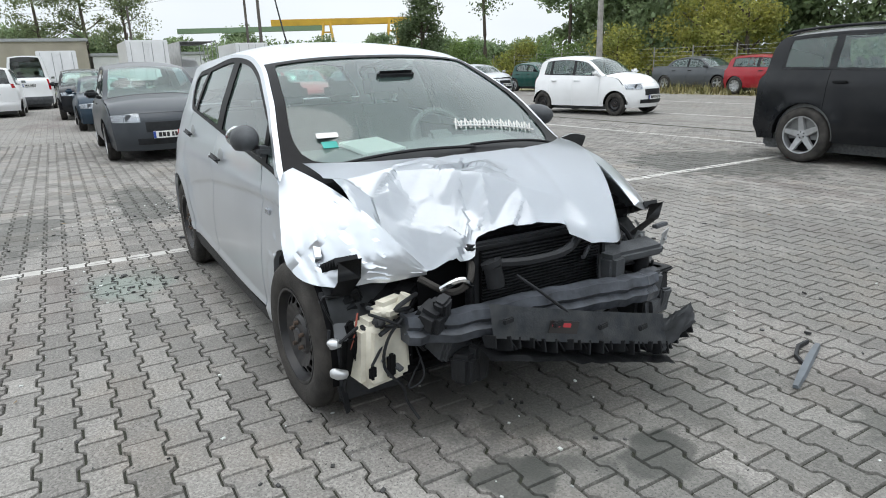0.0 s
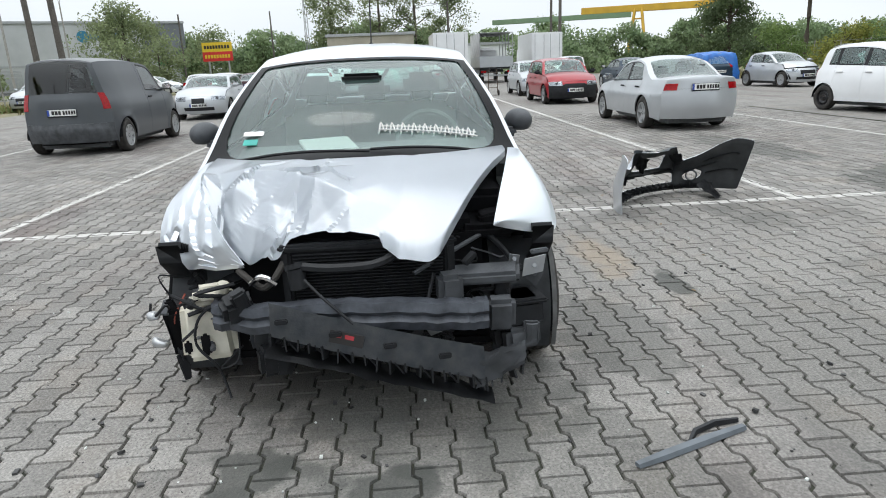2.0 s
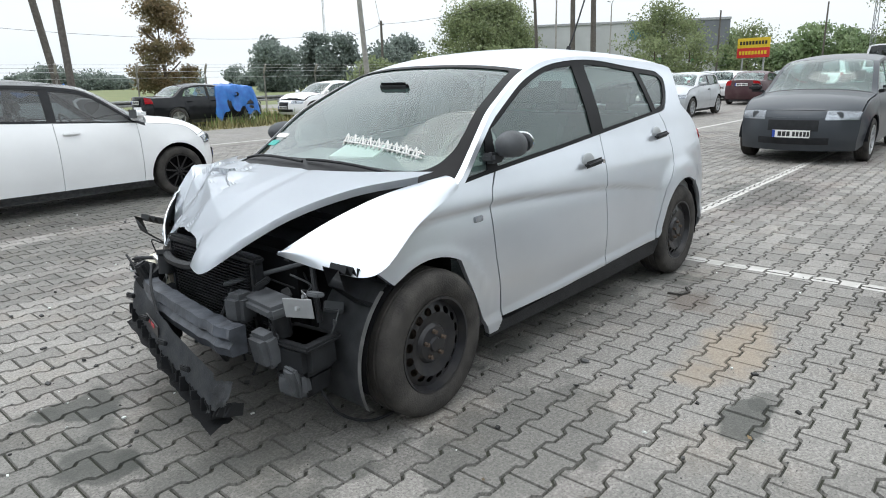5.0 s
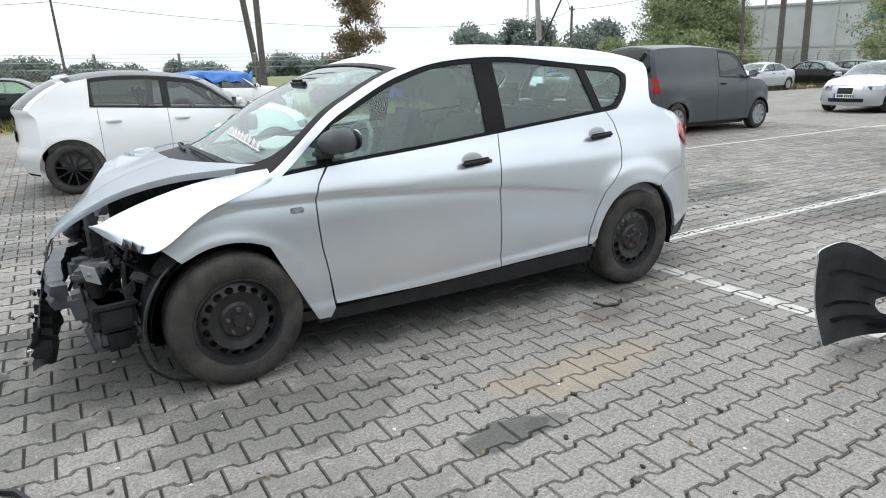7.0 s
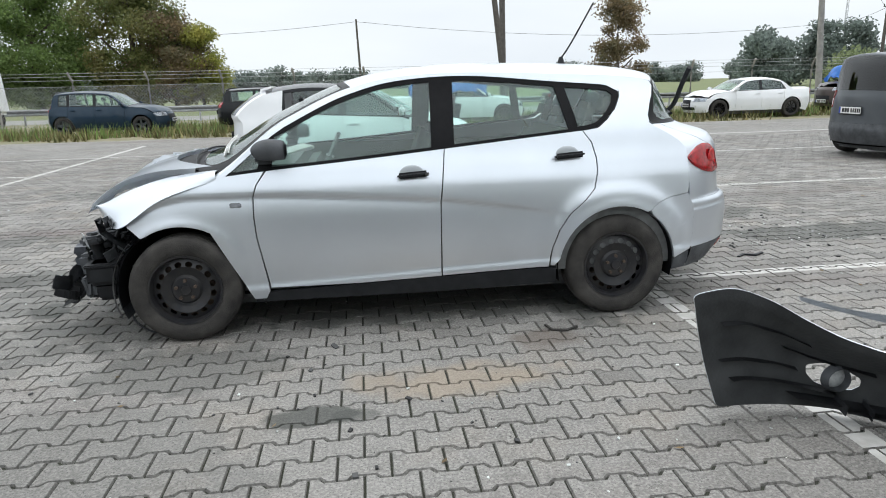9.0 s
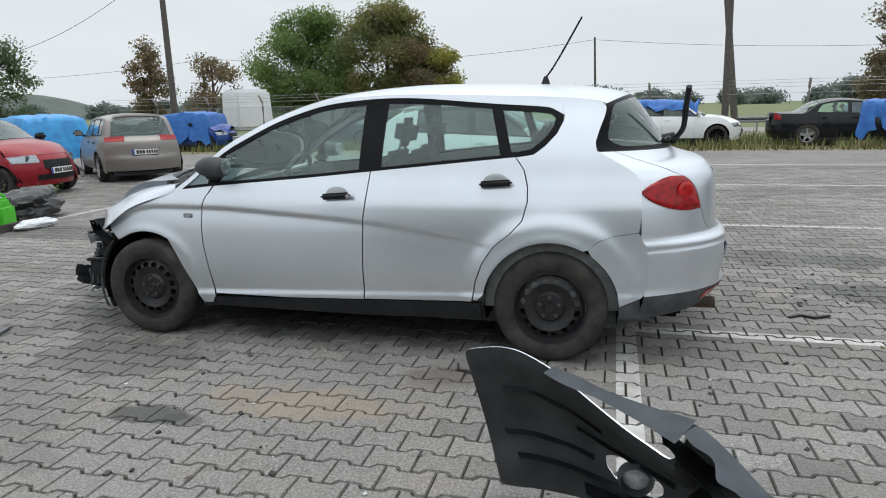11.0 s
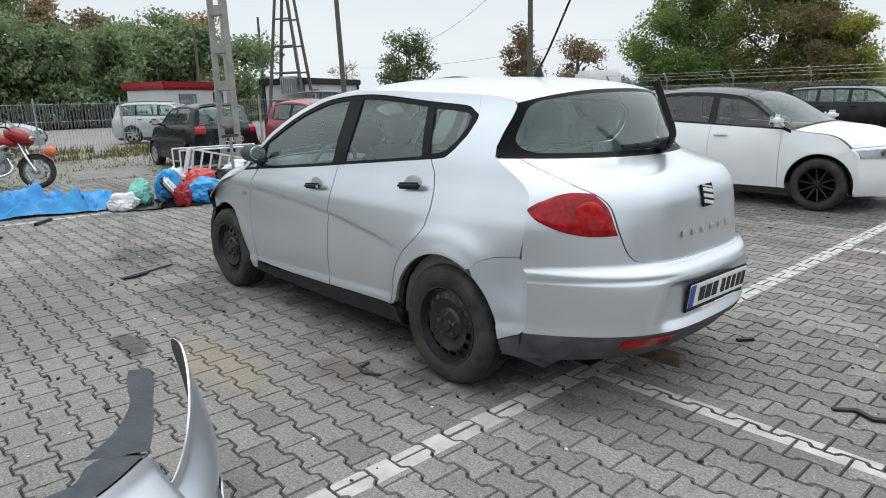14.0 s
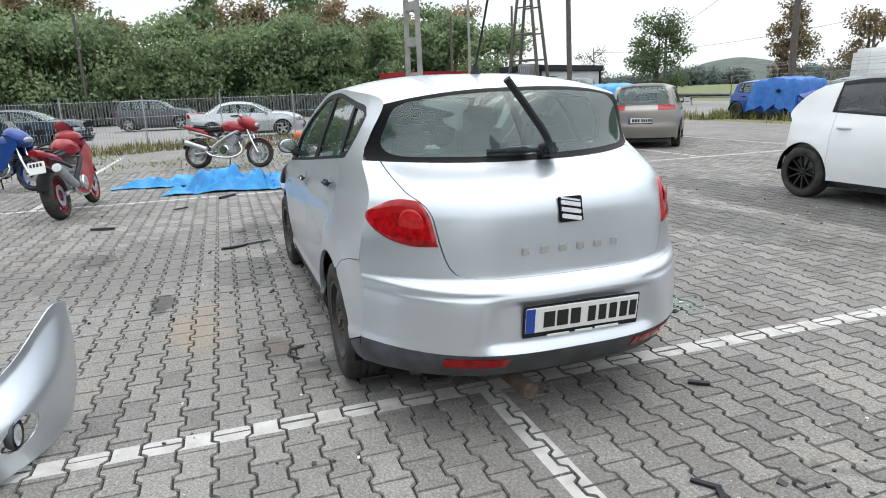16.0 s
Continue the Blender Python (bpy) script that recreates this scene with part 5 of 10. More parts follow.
def toledo_top(car):
    b = TB
    # windshield: black band round a clear pane
    def opening(k0, k1, v, rk, rv):
        """A window opening whose corners are rounded: rk and rv at the low and at the high end."""
        pts = []
        for sv, kc, sk, (dk, dv) in ((-1, k0, 1, (rk[0], rv[0])), (1, k0, 1, (rk[0], rv[0])), (1, k1, -1, (rk[1], rv[1])), (-1, k1, -1, (rk[1], rv[1]))):
            arc = [(kc + sk * dk * (1 - math.sin(t)), sv * (v - dv * (1 - math.cos(t)))) for t in span(0, math.pi / 2, 6)]
            pts += arc if (sv < 0) == (sk > 0) else arc[::-1]
        return pts

    hole = opening(2.97, 4.93, 0.90, (0.62, 0.10), (0.30, 0.05))
    around = [(k, v) for k, v in [(2.36, v) for v in span(-0.97, 0.97, 12)] + [(k, 0.97) for k in span(2.42, 5.05, 16)] + [(5.05, v) for v in span(0.95, -0.97, 12)] + [(k, -0.97) for k in span(5.0, 2.42, 16)]]
    on_top = lambda k, v: b.over(k, max(-1, min(1, v)))  # noqa: E731
    sheet("windshield_band", [around, hole], on_top, FRIT, car, "black surround of the windshield", steps=(0.12, 0.08), out=Vector((0.6, 0, 0.8)))
    ws = sheet("windshield", [hole], lambda k, v: b.over(k, max(-1, min(1, v)), -0.006), WINDOW, car, steps=(0.12, 0.08), out=Vector((0.6, 0, 0.8)))
    ws.visible_shadow = False
    for sgn in (-1, 1):
        skin("windshield_pillar", b, 2.95, 5.05, min(sgn * 0.97, sgn), max(sgn * 0.97, sgn), SILVER, car, n=20, m=2)
    skin("roof", b, 5.05, 9.0, -1, 1, SILVER, car, n=40, m=28)
    # rear window with a dark painted rim
    hole = opening(9.17, 9.87, 0.93, (0.16, 0.28), (0.10, 0.16))
    around = [(9.1, v) for v in span(-1, 1, 14)] + [(k, 1) for k in span(9.15, 9.85, 10)] + [(9.97, v) for v in span(0.97, -0.97, 14)] + [(k, -1) for k in span(9.85, 9.15, 10)]
    sheet("rear_window_rim", [around, hole], on_top, FRIT, car, "dark painted rim of the rear window", steps=(0.06, 0.08), out=Vector((-0.6, 0, 0.8)))
    skin("spoiler_edge", b, 9.0, 9.1, -1, 1, SILVER, car, n=3, m=24)
    rw = sheet("rear_window", [hole], on_top, WINDOW, car, steps=(0.06, 0.08), out=Vector((-0.6, 0, 0.8)))
    rw.visible_shadow = False
    # tail: lid with a shut line, lamp corners, bumper
    lid_line = Curve([(10.0, 0.90), (11.0, 0.84), (11.5, 0.785), (12.0, 0.725), (12.5, 0.66), (12.9, 0.58), (13.02, 0.48)])
    lid = [(k, -lid_line(k)) for k in span(9.99, 13.0, 24)] + [(13.03, v) for v in span(-0.42, 0.42, 8)] + [(k, lid_line(k)) for k in span(13.0, 9.99, 24)]
    tg = sheet("tailgate", [lid], lambda k, v: b.over(k, max(-1, min(1, v)), 0.0), SILVER, car, lip=0.02, steps=(0.12, 0.08), out=Vector((-1, 0, 0.3)))
    for sgn in (-1, 1):
        corner = [(k, sgn * (lid_line(k) + 0.006)) for k in span(9.99, 13.0, 24)] + [(13.045, sgn * 0.42), (13.05, 0.0), (13.3, 0.0), (13.3, sgn * 1.0)] + [(k, sgn * 1.0) for k in span(13.2, 9.99, 20)]
        sheet("tail_corner", [corner], lambda k, v: b.over(k, max(-1, min(1, v))), SILVER, car, lip=0.01, steps=(0.12, 0.08), out=Vector((-1, 0, 0.3)))
    rbm = skin("rear_bumper", b, 13.31, 16.15, -1, 1, SILVER, car, n=26, m=40)
    for v in rbm.data.vertices:
        q = v.co
        # plate recess, and a shallow groove along the sides
        inside = max(0.0, 1 - max(0.0, (abs(q.y + 0.0) - 0.34 - 0.25 * max(0, 0.6 - q.z)) / 0.05)) * max(0.0, min(1.0, (0.63 - q.z) / 0.03)) * max(0.0, min(1.0, (q.z - 0.40) / 0.04))
        v.co.x += 0.035 * min(1.0, inside)
        v.co.x += 0.008 * math.exp(-((q.z - 0.645) / 0.008) ** 2) * (1 if abs(q.y) > 0.35 else 0)
    skin("bumper_skirt", b, 16.16, 17, -1, 1, GREYTRIM, car, n=6, m=24)
    for sgn in (-1, 1):
        # wrap-round lamps: one almond from the lid's line round the corner
        row_at = Curve(sorted((b.cz(k), k) for k in span(11.0, 13.0, 30)))
        high = Curve([(0, 1.022), (0.3, 1.026), (0.55, 1.018), (0.8, 0.994), (0.93, 0.975), (1, 0.955)])
        low = Curve([(0, 0.842), (0.3, 0.838), (0.55, 0.850), (0.8, 0.884), (0.93, 0.915), (1, 0.945)])

        def lens_at(s, t):
            z = low(s) + (high(s) - low(s)) * t
            k = row_at(z)
            v = lid_line(k) + 0.014
            q = b.over(k, sgn * (v + (1 - v) * s))
            return Vector((q.x, q.y, z))

        bm = bmesh.new()
        grid_patch(bm, lens_at, span(0, 1, 34), span(0, 1, 12))
        bmesh.ops.remove_doubles(bm, verts=bm.verts[:], dist=1e-5)
        bm.normal_update()
        mid = Vector((-1.5, 0, 0.9))
        if sum(f.normal.dot(f.calc_center_median() - mid) for f in bm.faces) < 0:
            bmesh.ops.reverse_faces(bm, faces=bm.faces[:])
        bm.normal_update()
        rim = {v for e in bm.edges if e.is_boundary for v in e.verts}
        for v, d in [(v, v.normal * (0.004 if v in rim else 0.012)) for v in bm.verts]:
            v.co += d
        edge = bmesh.ops.extrude_edge_only(bm, edges=[e for e in bm.edges if e.is_boundary])["geom"]
        for v in [g for g in edge if isinstance(g, bmesh.types.BMVert)]:
            v.co += (mid - v.co).normalized() * 0.02
        lampset = part("tail_lamp", bm, REDLENS, car, "red wrap-round tail lamp", smooth=50)
        bm = bmesh.new()
        q = lens_at(0.3, 0.5)
        n0 = (lens_at(0.35, 0.5) - lens_at(0.25, 0.5)).cross(Vector((0, 0, 1))).normalized()
        n0 = n0 if n0.dot(q - mid) > 0 else -n0
        lathe(bm, [(0.062, 0.0), (0.058, 0.003), (0.04, 0.004), (0.018, 0.006), (0.001, 0.006)], 26)
        bmesh.ops.transform(bm, matrix=Matrix.Translation(q + n0 * 0.011) @ n0.to_track_quat("Y", "Z").to_matrix().to_4x4(), verts=bm.verts[:])
        part("lamp_bowl", bm, material("pale_red_lens", (0.46, 0.012, 0.014), 0.15, 0, 0.3, 40), lampset, "ribbed inner reflector ring")
        lo, hi = sorted((sgn * 0.36, sgn * 0.66))
        skin("bumper_reflector", b, 16.28, 16.62, lo, hi, REDLENS, car, "", 0.004, n=3, m=8, lip=0.01)
    # badge and model letters as plain bars
    bm = bmesh.new()
    block(bm, (0.008, 0.11, 0.105), bevel=0.003)
    badge = part("badge", bm, FRIT, tg, "dark-edged silver square badge")
    badge.matrix_basis = Matrix.Translation(b.over(12.0, 0, 0.004)) @ pose(0, 0, 0, 0, 12, 0)
    bm = bmesh.new()
    for s in (-0.034, -0.006, 0.022, 0.04):
        block(bm, (0.006, 0.092, 0.018 if s < 0.03 else 0.008), (-0.005, 0, s), (12, 0, 0), 0.002)
    part("badge_bars", bm, CHROME, badge)
    for i in range(6):
        bm = bmesh.new()
        block(bm, (0.006, 0.034, 0.03), bevel=0.002)
        o = part("letter_bar", bm, CHROME, tg)
        o.matrix_basis = Matrix.Translation(b.over(12.55, 0.155 / 0.60 - i * 0.062 / 0.6, 0.004)) @ pose(0, 0, 0, 0, 3, 0)
    add_plate(car, pose(-2.272, -0.02, 0.535, 0, 8, 178), 0.52, 0.114)
    for y0, w in ((0.10, 0.10), (-0.02, 0.08), (-0.13, 0.11)):
        bm = bmesh.new()
        block(bm, (0.003, w, 0.010), (-2.281, y0, 0.468), (0, 8, 178), 0.0)
        part("holder_bar", bm, PLATEWHITE, car)
    # rear wiper, arm flipped up
    bm = bmesh.new()
    q = b.over(9.86, -0.04, 0.012)
    tip = Vector((-2.02, 0.20, 1.50))
    rod(bm, q - Vector((-0.02, 0, 0)), q + Vector((-0.05, 0, 0.02)), 0.034, 0.026, 14)
    block(bm, (0.06, 0.10, 0.045), tuple(q + Vector((-0.035, 0.01, 0.0))), (0, 20, 12), 0.016)
    hose(bm, [q + Vector((-0.045, 0, 0.0)), q + Vector((-0.09, 0.045, 0.07)), q.lerp(tip, 0.6) + Vector((-0.035, 0, 0.01)), tip], 0.017, 8)
    hose(bm, [q + Vector((-0.03, 0.02, 0.005)), b.over(9.84, 0.17, 0.02), b.over(9.83, 0.33, 0.016)], 0.011)
    rod(bm, b.over(9.845, 0.09, 0.022), b.over(9.84, 0.22, 0.022), 0.017, 0.013, 8)
    part("rear_wiper", bm, BLACKTRIM, car)
    bm = bmesh.new()
    q = b.over(8.12, 0, 0.0)
    bmesh.ops.create_cone(bm, cap_ends=True, segments=12, radius1=0.03, radius2=0.012, depth=0.05, matrix=Matrix.Translation(q + Vector((0, 0, 0.025))))
    hose(bm, [q + Vector((0, 0, 0.04)), q + Vector((-0.07, 0, 0.14)), q + Vector((-0.22, 0, 0.40))], 0.006)
    part("roof_aerial", bm, BLACKTRIM, car)
    bm = bmesh.new()
    hose(bm, [(-1.6, 0.22, 0.20), (-1.9, 0.23, 0.21), (-2.23, 0.20, 0.205)], 0.036, 14)
    part("exhaust_pipe", bm, RUST, car)
    # front wipers lie against the black cowl
    for y0 in (-0.25, 0.35):
        bm = bmesh.new()
        pts = [b.over(2.80 + 0.02 * j, (y0 + 0.3 - j * 0.15) / 0.8, 0.012 + 0.008 * math.sin(j * 0.8)) for j in range(5)]
        hose(bm, pts, 0.007)
        part("front_wiper", bm, BLACKTRIM, car)


def toledo_front(car):
    """What the missing bumper and lamps lay bare."""
    def one(name, mat, label=""):
        return lambda bm: part(name, bm, mat, car, label)
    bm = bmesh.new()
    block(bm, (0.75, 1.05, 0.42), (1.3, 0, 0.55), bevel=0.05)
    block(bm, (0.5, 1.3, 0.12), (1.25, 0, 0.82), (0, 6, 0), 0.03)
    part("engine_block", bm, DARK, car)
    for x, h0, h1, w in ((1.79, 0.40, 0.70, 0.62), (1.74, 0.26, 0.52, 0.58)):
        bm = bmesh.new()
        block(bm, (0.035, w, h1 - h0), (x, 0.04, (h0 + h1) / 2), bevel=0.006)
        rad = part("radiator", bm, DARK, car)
        bm = bmesh.new()
        for k in range(22):
            block(bm, (0.012, w - 0.02, 0.004), (x + 0.022, 0.04, h0 + 0.01 + k * (h1 - h0 - 0.02) / 21))
        part("radiator_core", bm, BLACKTRIM, rad)["kind"] = "stuff"
        bm = bmesh.new()
        for s in (-1, 1):
            block(bm, (0.05, 0.04, h1 - h0 + 0.02), (x, 0.04 + s * (w / 2 + 0.02), (h0 + h1) / 2), bevel=0.012)
        block(bm, (0.05, w + 0.1, 0.03), (x, 0.04, h1 + 0.015), bevel=0.01)
        part("radiator_tank", bm, BLACKTRIM, rad)
    # bent steel beam behind the bumper
    beam = [(1.80, -0.60, 0.46), (1.87, -0.42, 0.45), (1.95, -0.15, 0.485), (1.985, 0.15, 0.485), (1.99, 0.40, 0.47), (1.975, 0.5, 0.465)]
    bm = bmesh.new()
    pts = [Vector(p) for p in beam]
    cross = [(-0.035, -0.055), (0.03, -0.055), (0.04, -0.02), (0.02, 0.0), (0.04, 0.02), (0.03, 0.055), (-0.035, 0.055)]
    line = []
    for i in range(len(pts) - 1):
        for s in range(5):
            line.append(pts[i].lerp(pts[i + 1], s / 5) + Vector((0.012 * noise.noise(pts[i] * 3 + Vector((s, 0, 0))), 0, 0.012 * noise.noise(pts[i] * 5 + Vector((0, s, 0))))))
    line.append(pts[-1])
    rings = [[bm.verts.new(p + Vector((a, 0, c))) for a, c in cross] for p in line]
    for a, c in zip(rings, rings[1:]):
        for k in range(len(cross)):
            bm.faces.new((a[k], a[(k + 1) % 7], c[(k + 1) % 7], c[k]))
    bm.faces.new(rings[0]), bm.faces.new(rings[-1])
    bmesh.ops.recalc_face_normals(bm, faces=bm.faces[:])
    part("bumper_beam", bm, material("dusty_black_steel", (0.062, 0.068, 0.08), 0.42, 0.2, 0.5, 14, spec=0.35, bump=0.2, bscale=40), car, "bent dark steel bumper beam", smooth=25)
    # broken lower carrier, one end hanging
    bm = bmesh.new()
    a, c = Vector((1.985, -0.34, 0.475)), Vector((2.085, 0.47, 0.285))
    n = 26

    def carrier(u, v):
        p = a.lerp(c, u)
        wob = 0.01 * noise.noise(Vector((u * 9, v * 5, 0)))
        return p + Vector((0.03 * (v - 0.5) + wob + 0.02 * math.sin(u * math.pi), 0, 0.125 * (0.5 - v) + 0.015 + wob * 0.6))
    grid_patch(bm, carrier, span(0, 1, n), span(0, 1, 4))
    bmesh.ops.solidify(bm, geom=bm.faces[:], thickness=0.012)
    car_front = part("front_carrier", bm, material("dusty_carrier_plastic", (0.05, 0.056, 0.066), 0.45, 0, 0.5, 16, 0.2, 120, spec=0.35, second=(0.10, 0.105, 0.11)), car, "cracked black plastic carrier hanging at one end")
    # webs under the plate, each a thin wall with a slanting foot
    for k in range(17):
        u = k / 16
        p = a.lerp(c, u) + Vector((0.02 * math.sin(u * math.pi), 0, -0.045))
        bm = bmesh.new()
        deep, tall = 0.075 + 0.02 * math.sin(k * 2.3), 0.048 + 0.010 * math.sin(k * 1.7)
        block(bm, (deep, 0.006, tall), tuple(p + Vector((-0.01, 0, -tall * 0.5))), (6 * math.sin(k * 2.1), -18, 10 * math.sin(k * 1.3)), 0.0015, 1.25)
        part("carrier_rib", bm, BLACKTRIM, car_front)
        if k % 2:
            bm = bmesh.new()
            block(bm, (0.06, 0.006, tall * 1.2), tuple(p + Vector((-0.012, 0.026, -tall * 0.5))), (34, 0, 6), 0.0015)
            part("carrier_web", bm, BLACKTRIM, car_front)
        if k % 4 == 1:
            bm = bmesh.new()
            block(bm, (0.016, 0.05, 0.022), tuple(p + Vector((0.026, 0.0, 0.075))), (0, 0, 9), 0.004)
            part("carrier_clip", bm, BLACKTRIM, car_front)
    bm = bmesh.new()
    grid_patch(bm, lambda u, v: a.lerp(c, u) + Vector((-0.055 + 0.10 * v + 0.02 * noise.noise(Vector((u * 12, v * 3, 4))), 0, -0.105 - 0.02 * v + 0.022 * noise.noise(Vector((u * 10, v * 2, 1))))), span(-0.03, 1.04, 34), span(0, 1, 4))
    bmesh.ops.solidify(bm, geom=bm.faces[:], thickness=0.006)
    part("carrier_lip", bm, BLACKTRIM, car_front)
    # the far end is torn and bent upwards
    bm = bmesh.new()
    e0, e1 = c + Vector((0.0, -0.04, -0.02)), Vector((2.10, 0.625, 0.345))
    grid_patch(bm, lambda u, v: e0.lerp(e1, u) + Vector((0.03 * (v - 0.5) + 0.02 * buckle((u, v, 0), 0.3, 1.0), 0.02 * noise.noise(Vector((v * 4, u, 3))), (0.13 - 0.05 * u + 0.03 * noise.noise(Vector((u * 9, 2, 0)))) * (0.5 - v))), span(0, 1, 14), span(0, 1, 8))
    bmesh.ops.solidify(bm, geom=bm.faces[:], thickness=0.008)
    part("carrier_end", bm, GREYTRIM, car_front, "torn and bent end of the carrier", smooth=20)
    for k in range(5):
        bm = bmesh.new()
        q = e0.lerp(e1, 0.15 + 0.2 * k)
        block(bm, (0.07, 0.008, 0.05), tuple(q + Vector((-0.02, 0, -0.07))), (20 * math.sin(k * 3.0), -20, 14 * math.cos(k * 2.0)), 0.002, 0.7)
        part("carrier_rib", bm, BLACKTRIM, car_front)
    bm = bmesh.new()
    q = a.lerp(c, 0.36)
    block(bm, (0.004, 0.13, 0.05), tuple(q + Vector((0.026, 0, 0.012))), (-13, 0, -7))
    st = part("warning_sticker", bm, material("sticker_dark", (0.03, 0.028, 0.028), 0.4), car_front)
    bm = bmesh.new()
    for k, s in enumerate((-0.035, 0.012)):
        block(bm, (0.003, 0.035, 0.016), tuple(q + Vector((0.0285 + s * 0.12, s, 0.02 - s * 0.23))), (-13, 0, -7))
    part("red_mark", bm, material("sticker_red", (0.4, 0.04, 0.05), 0.5), st)
    # lower front bits on the whole side: splash bottle, ducts, lamp bracket
    bm = bmesh.new()
    block(bm, (0.18, 0.23, 0.13), (1.79, 0.63, 0.40), (0, 0, 8), 0.025, 0.95)
    block(bm, (0.16, 0.19, 0.12), (1.785, 0.625, 0.29), (0, 180, 8), 0.025, 0.82)
    block(bm, (0.19, 0.25, 0.02), (1.79, 0.63, 0.455), (0, 0, 8), 0.008)
    rod(bm, (1.83, 0.58, 0.44), (1.84, 0.58, 0.56), 0.035)
    part("resonator_box", bm, BLACKTRIM, car, "black plastic resonator box")
    bm = bmesh.new()
    block(bm, (0.13, 0.30, 0.05), (1.83, 0.50, 0.575), (4, 6, -10), 0.015)
    block(bm, (0.10, 0.10, 0.12), (1.87, 0.36, 0.54), (0, 0, 10), 0.02)
    block(bm, (0.08, 0.12, 0.14), (1.90, 0.56, 0.43), (0, 10, 0), 0.02)
    part("lamp_bracket", bm, GREYTRIM, car)
    for sgn in (-1, 1):
        bm = bmesh.new()
        profile = [(1.50, 0.60), (1.53, 0.665)] + [p for k in range(6) for p in ((1.55 + 0.03 * k, 0.685 + 0.012 * k), (1.562 + 0.03 * k, 0.655 + 0.012 * k))] + [(1.74, 0.74), (1.72, 0.66), (1.60, 0.56)]
        lo, hi = ([bm.verts.new((x, sgn * y, z)) for x, z in profile] for y in (0.725, 0.815))
        for i in range(len(profile)):
            j = (i + 1) % len(profile)
            bm.faces.new((lo[i], lo[j], hi[j], hi[i]))
        bmesh.ops.triangle_fill(bm, use_beauty=True, edges=[e for e in bm.edges if e.is_boundary])
        bmesh.ops.recalc_face_normals(bm, faces=bm.faces[:])
        part("fender_bracket", bm, BLACKTRIM, car, "ribbed black bumper bracket")
        bm = bmesh.new()
        r = 0.385
        grid_patch(bm, lambda t, v: Vector((1.289 + r * math.cos(t), sgn * (0.56 + 0.26 * v), 0.315 + r * math.sin(t))), span(-0.45, 1.0, 14), span(0, 1, 4))
        bmesh.ops.solidify(bm, geom=bm.faces[:], thickness=0.008)
        part("wheel_arch_liner", bm, GREYTRIM, car, "torn black wheel arch liner")
    bm = bmesh.new()
    grid_patch(bm, lambda t, v: Vector((1.289 + 0.40 * math.cos(t), 0.825 + 0.02 * v, 0.315 + 0.40 * math.sin(t))), span(-0.4, 0.85, 16), span(0, 1, 2))
    bmesh.ops.solidify(bm, geom=bm.faces[:], thickness=0.03)
    part("liner_edge", bm, material("scuffed_grey_plastic", (0.2, 0.2, 0.2), 0.6, 0, 0.3, 20), car)
    # cream washer tank at the broken corner
    bm = bmesh.new()
    block(bm, (0.15, 0.23, 0.27), (1.70, -0.66, 0.365), (0, 4, 10), 0.035, 0.88, 3)
    block(bm, (0.10, 0.16, 0.08), (1.72, -0.62, 0.52), (0, 0, 20), 0.03, seg=3)
    rod(bm, (1.74, -0.58, 0.52), (1.75, -0.56, 0.57), 0.025)
    tank = part("washer_tank", bm, material("stained_cream_plastic", (0.62, 0.59, 0.50), 0.45, 0, 0.25, 9, 0.2, 60), car, "dirty cream plastic washer tank")
    # thin dark slabs on the tank's face paint the shade of two hollows
    bm = bmesh.new()
    block(bm, (0.012, 0.035, 0.10), (1.786, -0.655, 0.32), (0, 4, 10), 0.01)
    block(bm, (0.012, 0.03, 0.06), (1.782, -0.73, 0.31), (0, 4, 10), 0.01)
    part("tank_hollow", bm, DARK, tank)
    for nm, mat, pts, r in (
        ("wire", BLACKTRIM, [(1.78, -0.55, 0.52), (1.80, -0.66, 0.45), (1.80, -0.69, 0.33), (1.80, -0.62, 0.23), (1.79, -0.60, 0.16), (1.83, -0.57, 0.09)], 0.006),
        ("wire", BLACKTRIM, [(1.95, -0.20, 0.63), (2.0, -0.12, 0.56), (2.03, -0.02, 0.47)], 0.006),
        ("wire", BLACKTRIM, [(1.86, 0.30, 0.60), (1.90, 0.27, 0.50), (1.94, 0.25, 0.42)], 0.008),
        ("wire", BLACKTRIM, [(1.66, -0.78, 0.30), (1.67, -0.80, 0.24), (1.66, -0.80, 0.2)], 0.008),
        ("wire", BLACKTRIM, [(1.7, 0.6, 0.2), (1.66, 0.66, 0.09), (1.55, 0.72, 0.03), (1.42, 0.76, 0.04)], 0.007),
        ("hose", BLACKTRIM, [(1.86, -0.24, 0.66), (1.90, -0.10, 0.655), (1.90, 0.08, 0.665), (1.86, 0.2, 0.72)], 0.019),
        ("hose", RUBBER, [(1.74, -0.50, 0.62), (1.80, -0.40, 0.56), (1.84, -0.34, 0.60), (1.80, -0.30, 0.66)], 0.014),
        ("pipe", CHROME, [(1.80, -0.44, 0.58), (1.85, -0.38, 0.62), (1.84, -0.33, 0.585)], 0.012),
        ("wire", material("red_wire", (0.25, 0.05, 0.03), 0.5), [(1.70, -0.74, 0.52), (1.74, -0.78, 0.44), (1.71, -0.80, 0.36)], 0.004),
        ("hose", BLACKTRIM, [(1.5, 0.35, 0.74), (1.62, 0.5, 0.72), (1.70, 0.62, 0.62), (1.72, 0.66, 0.50)], 0.012),
        ("strut", GREYTRIM, [(1.85, 0.22, 0.60), (1.66, 0.52, 0.70)], 0.010),
    ):
        bm = bmesh.new()
        hose(bm, pts, r)
        part(nm, bm, mat, car)
    bm = bmesh.new()
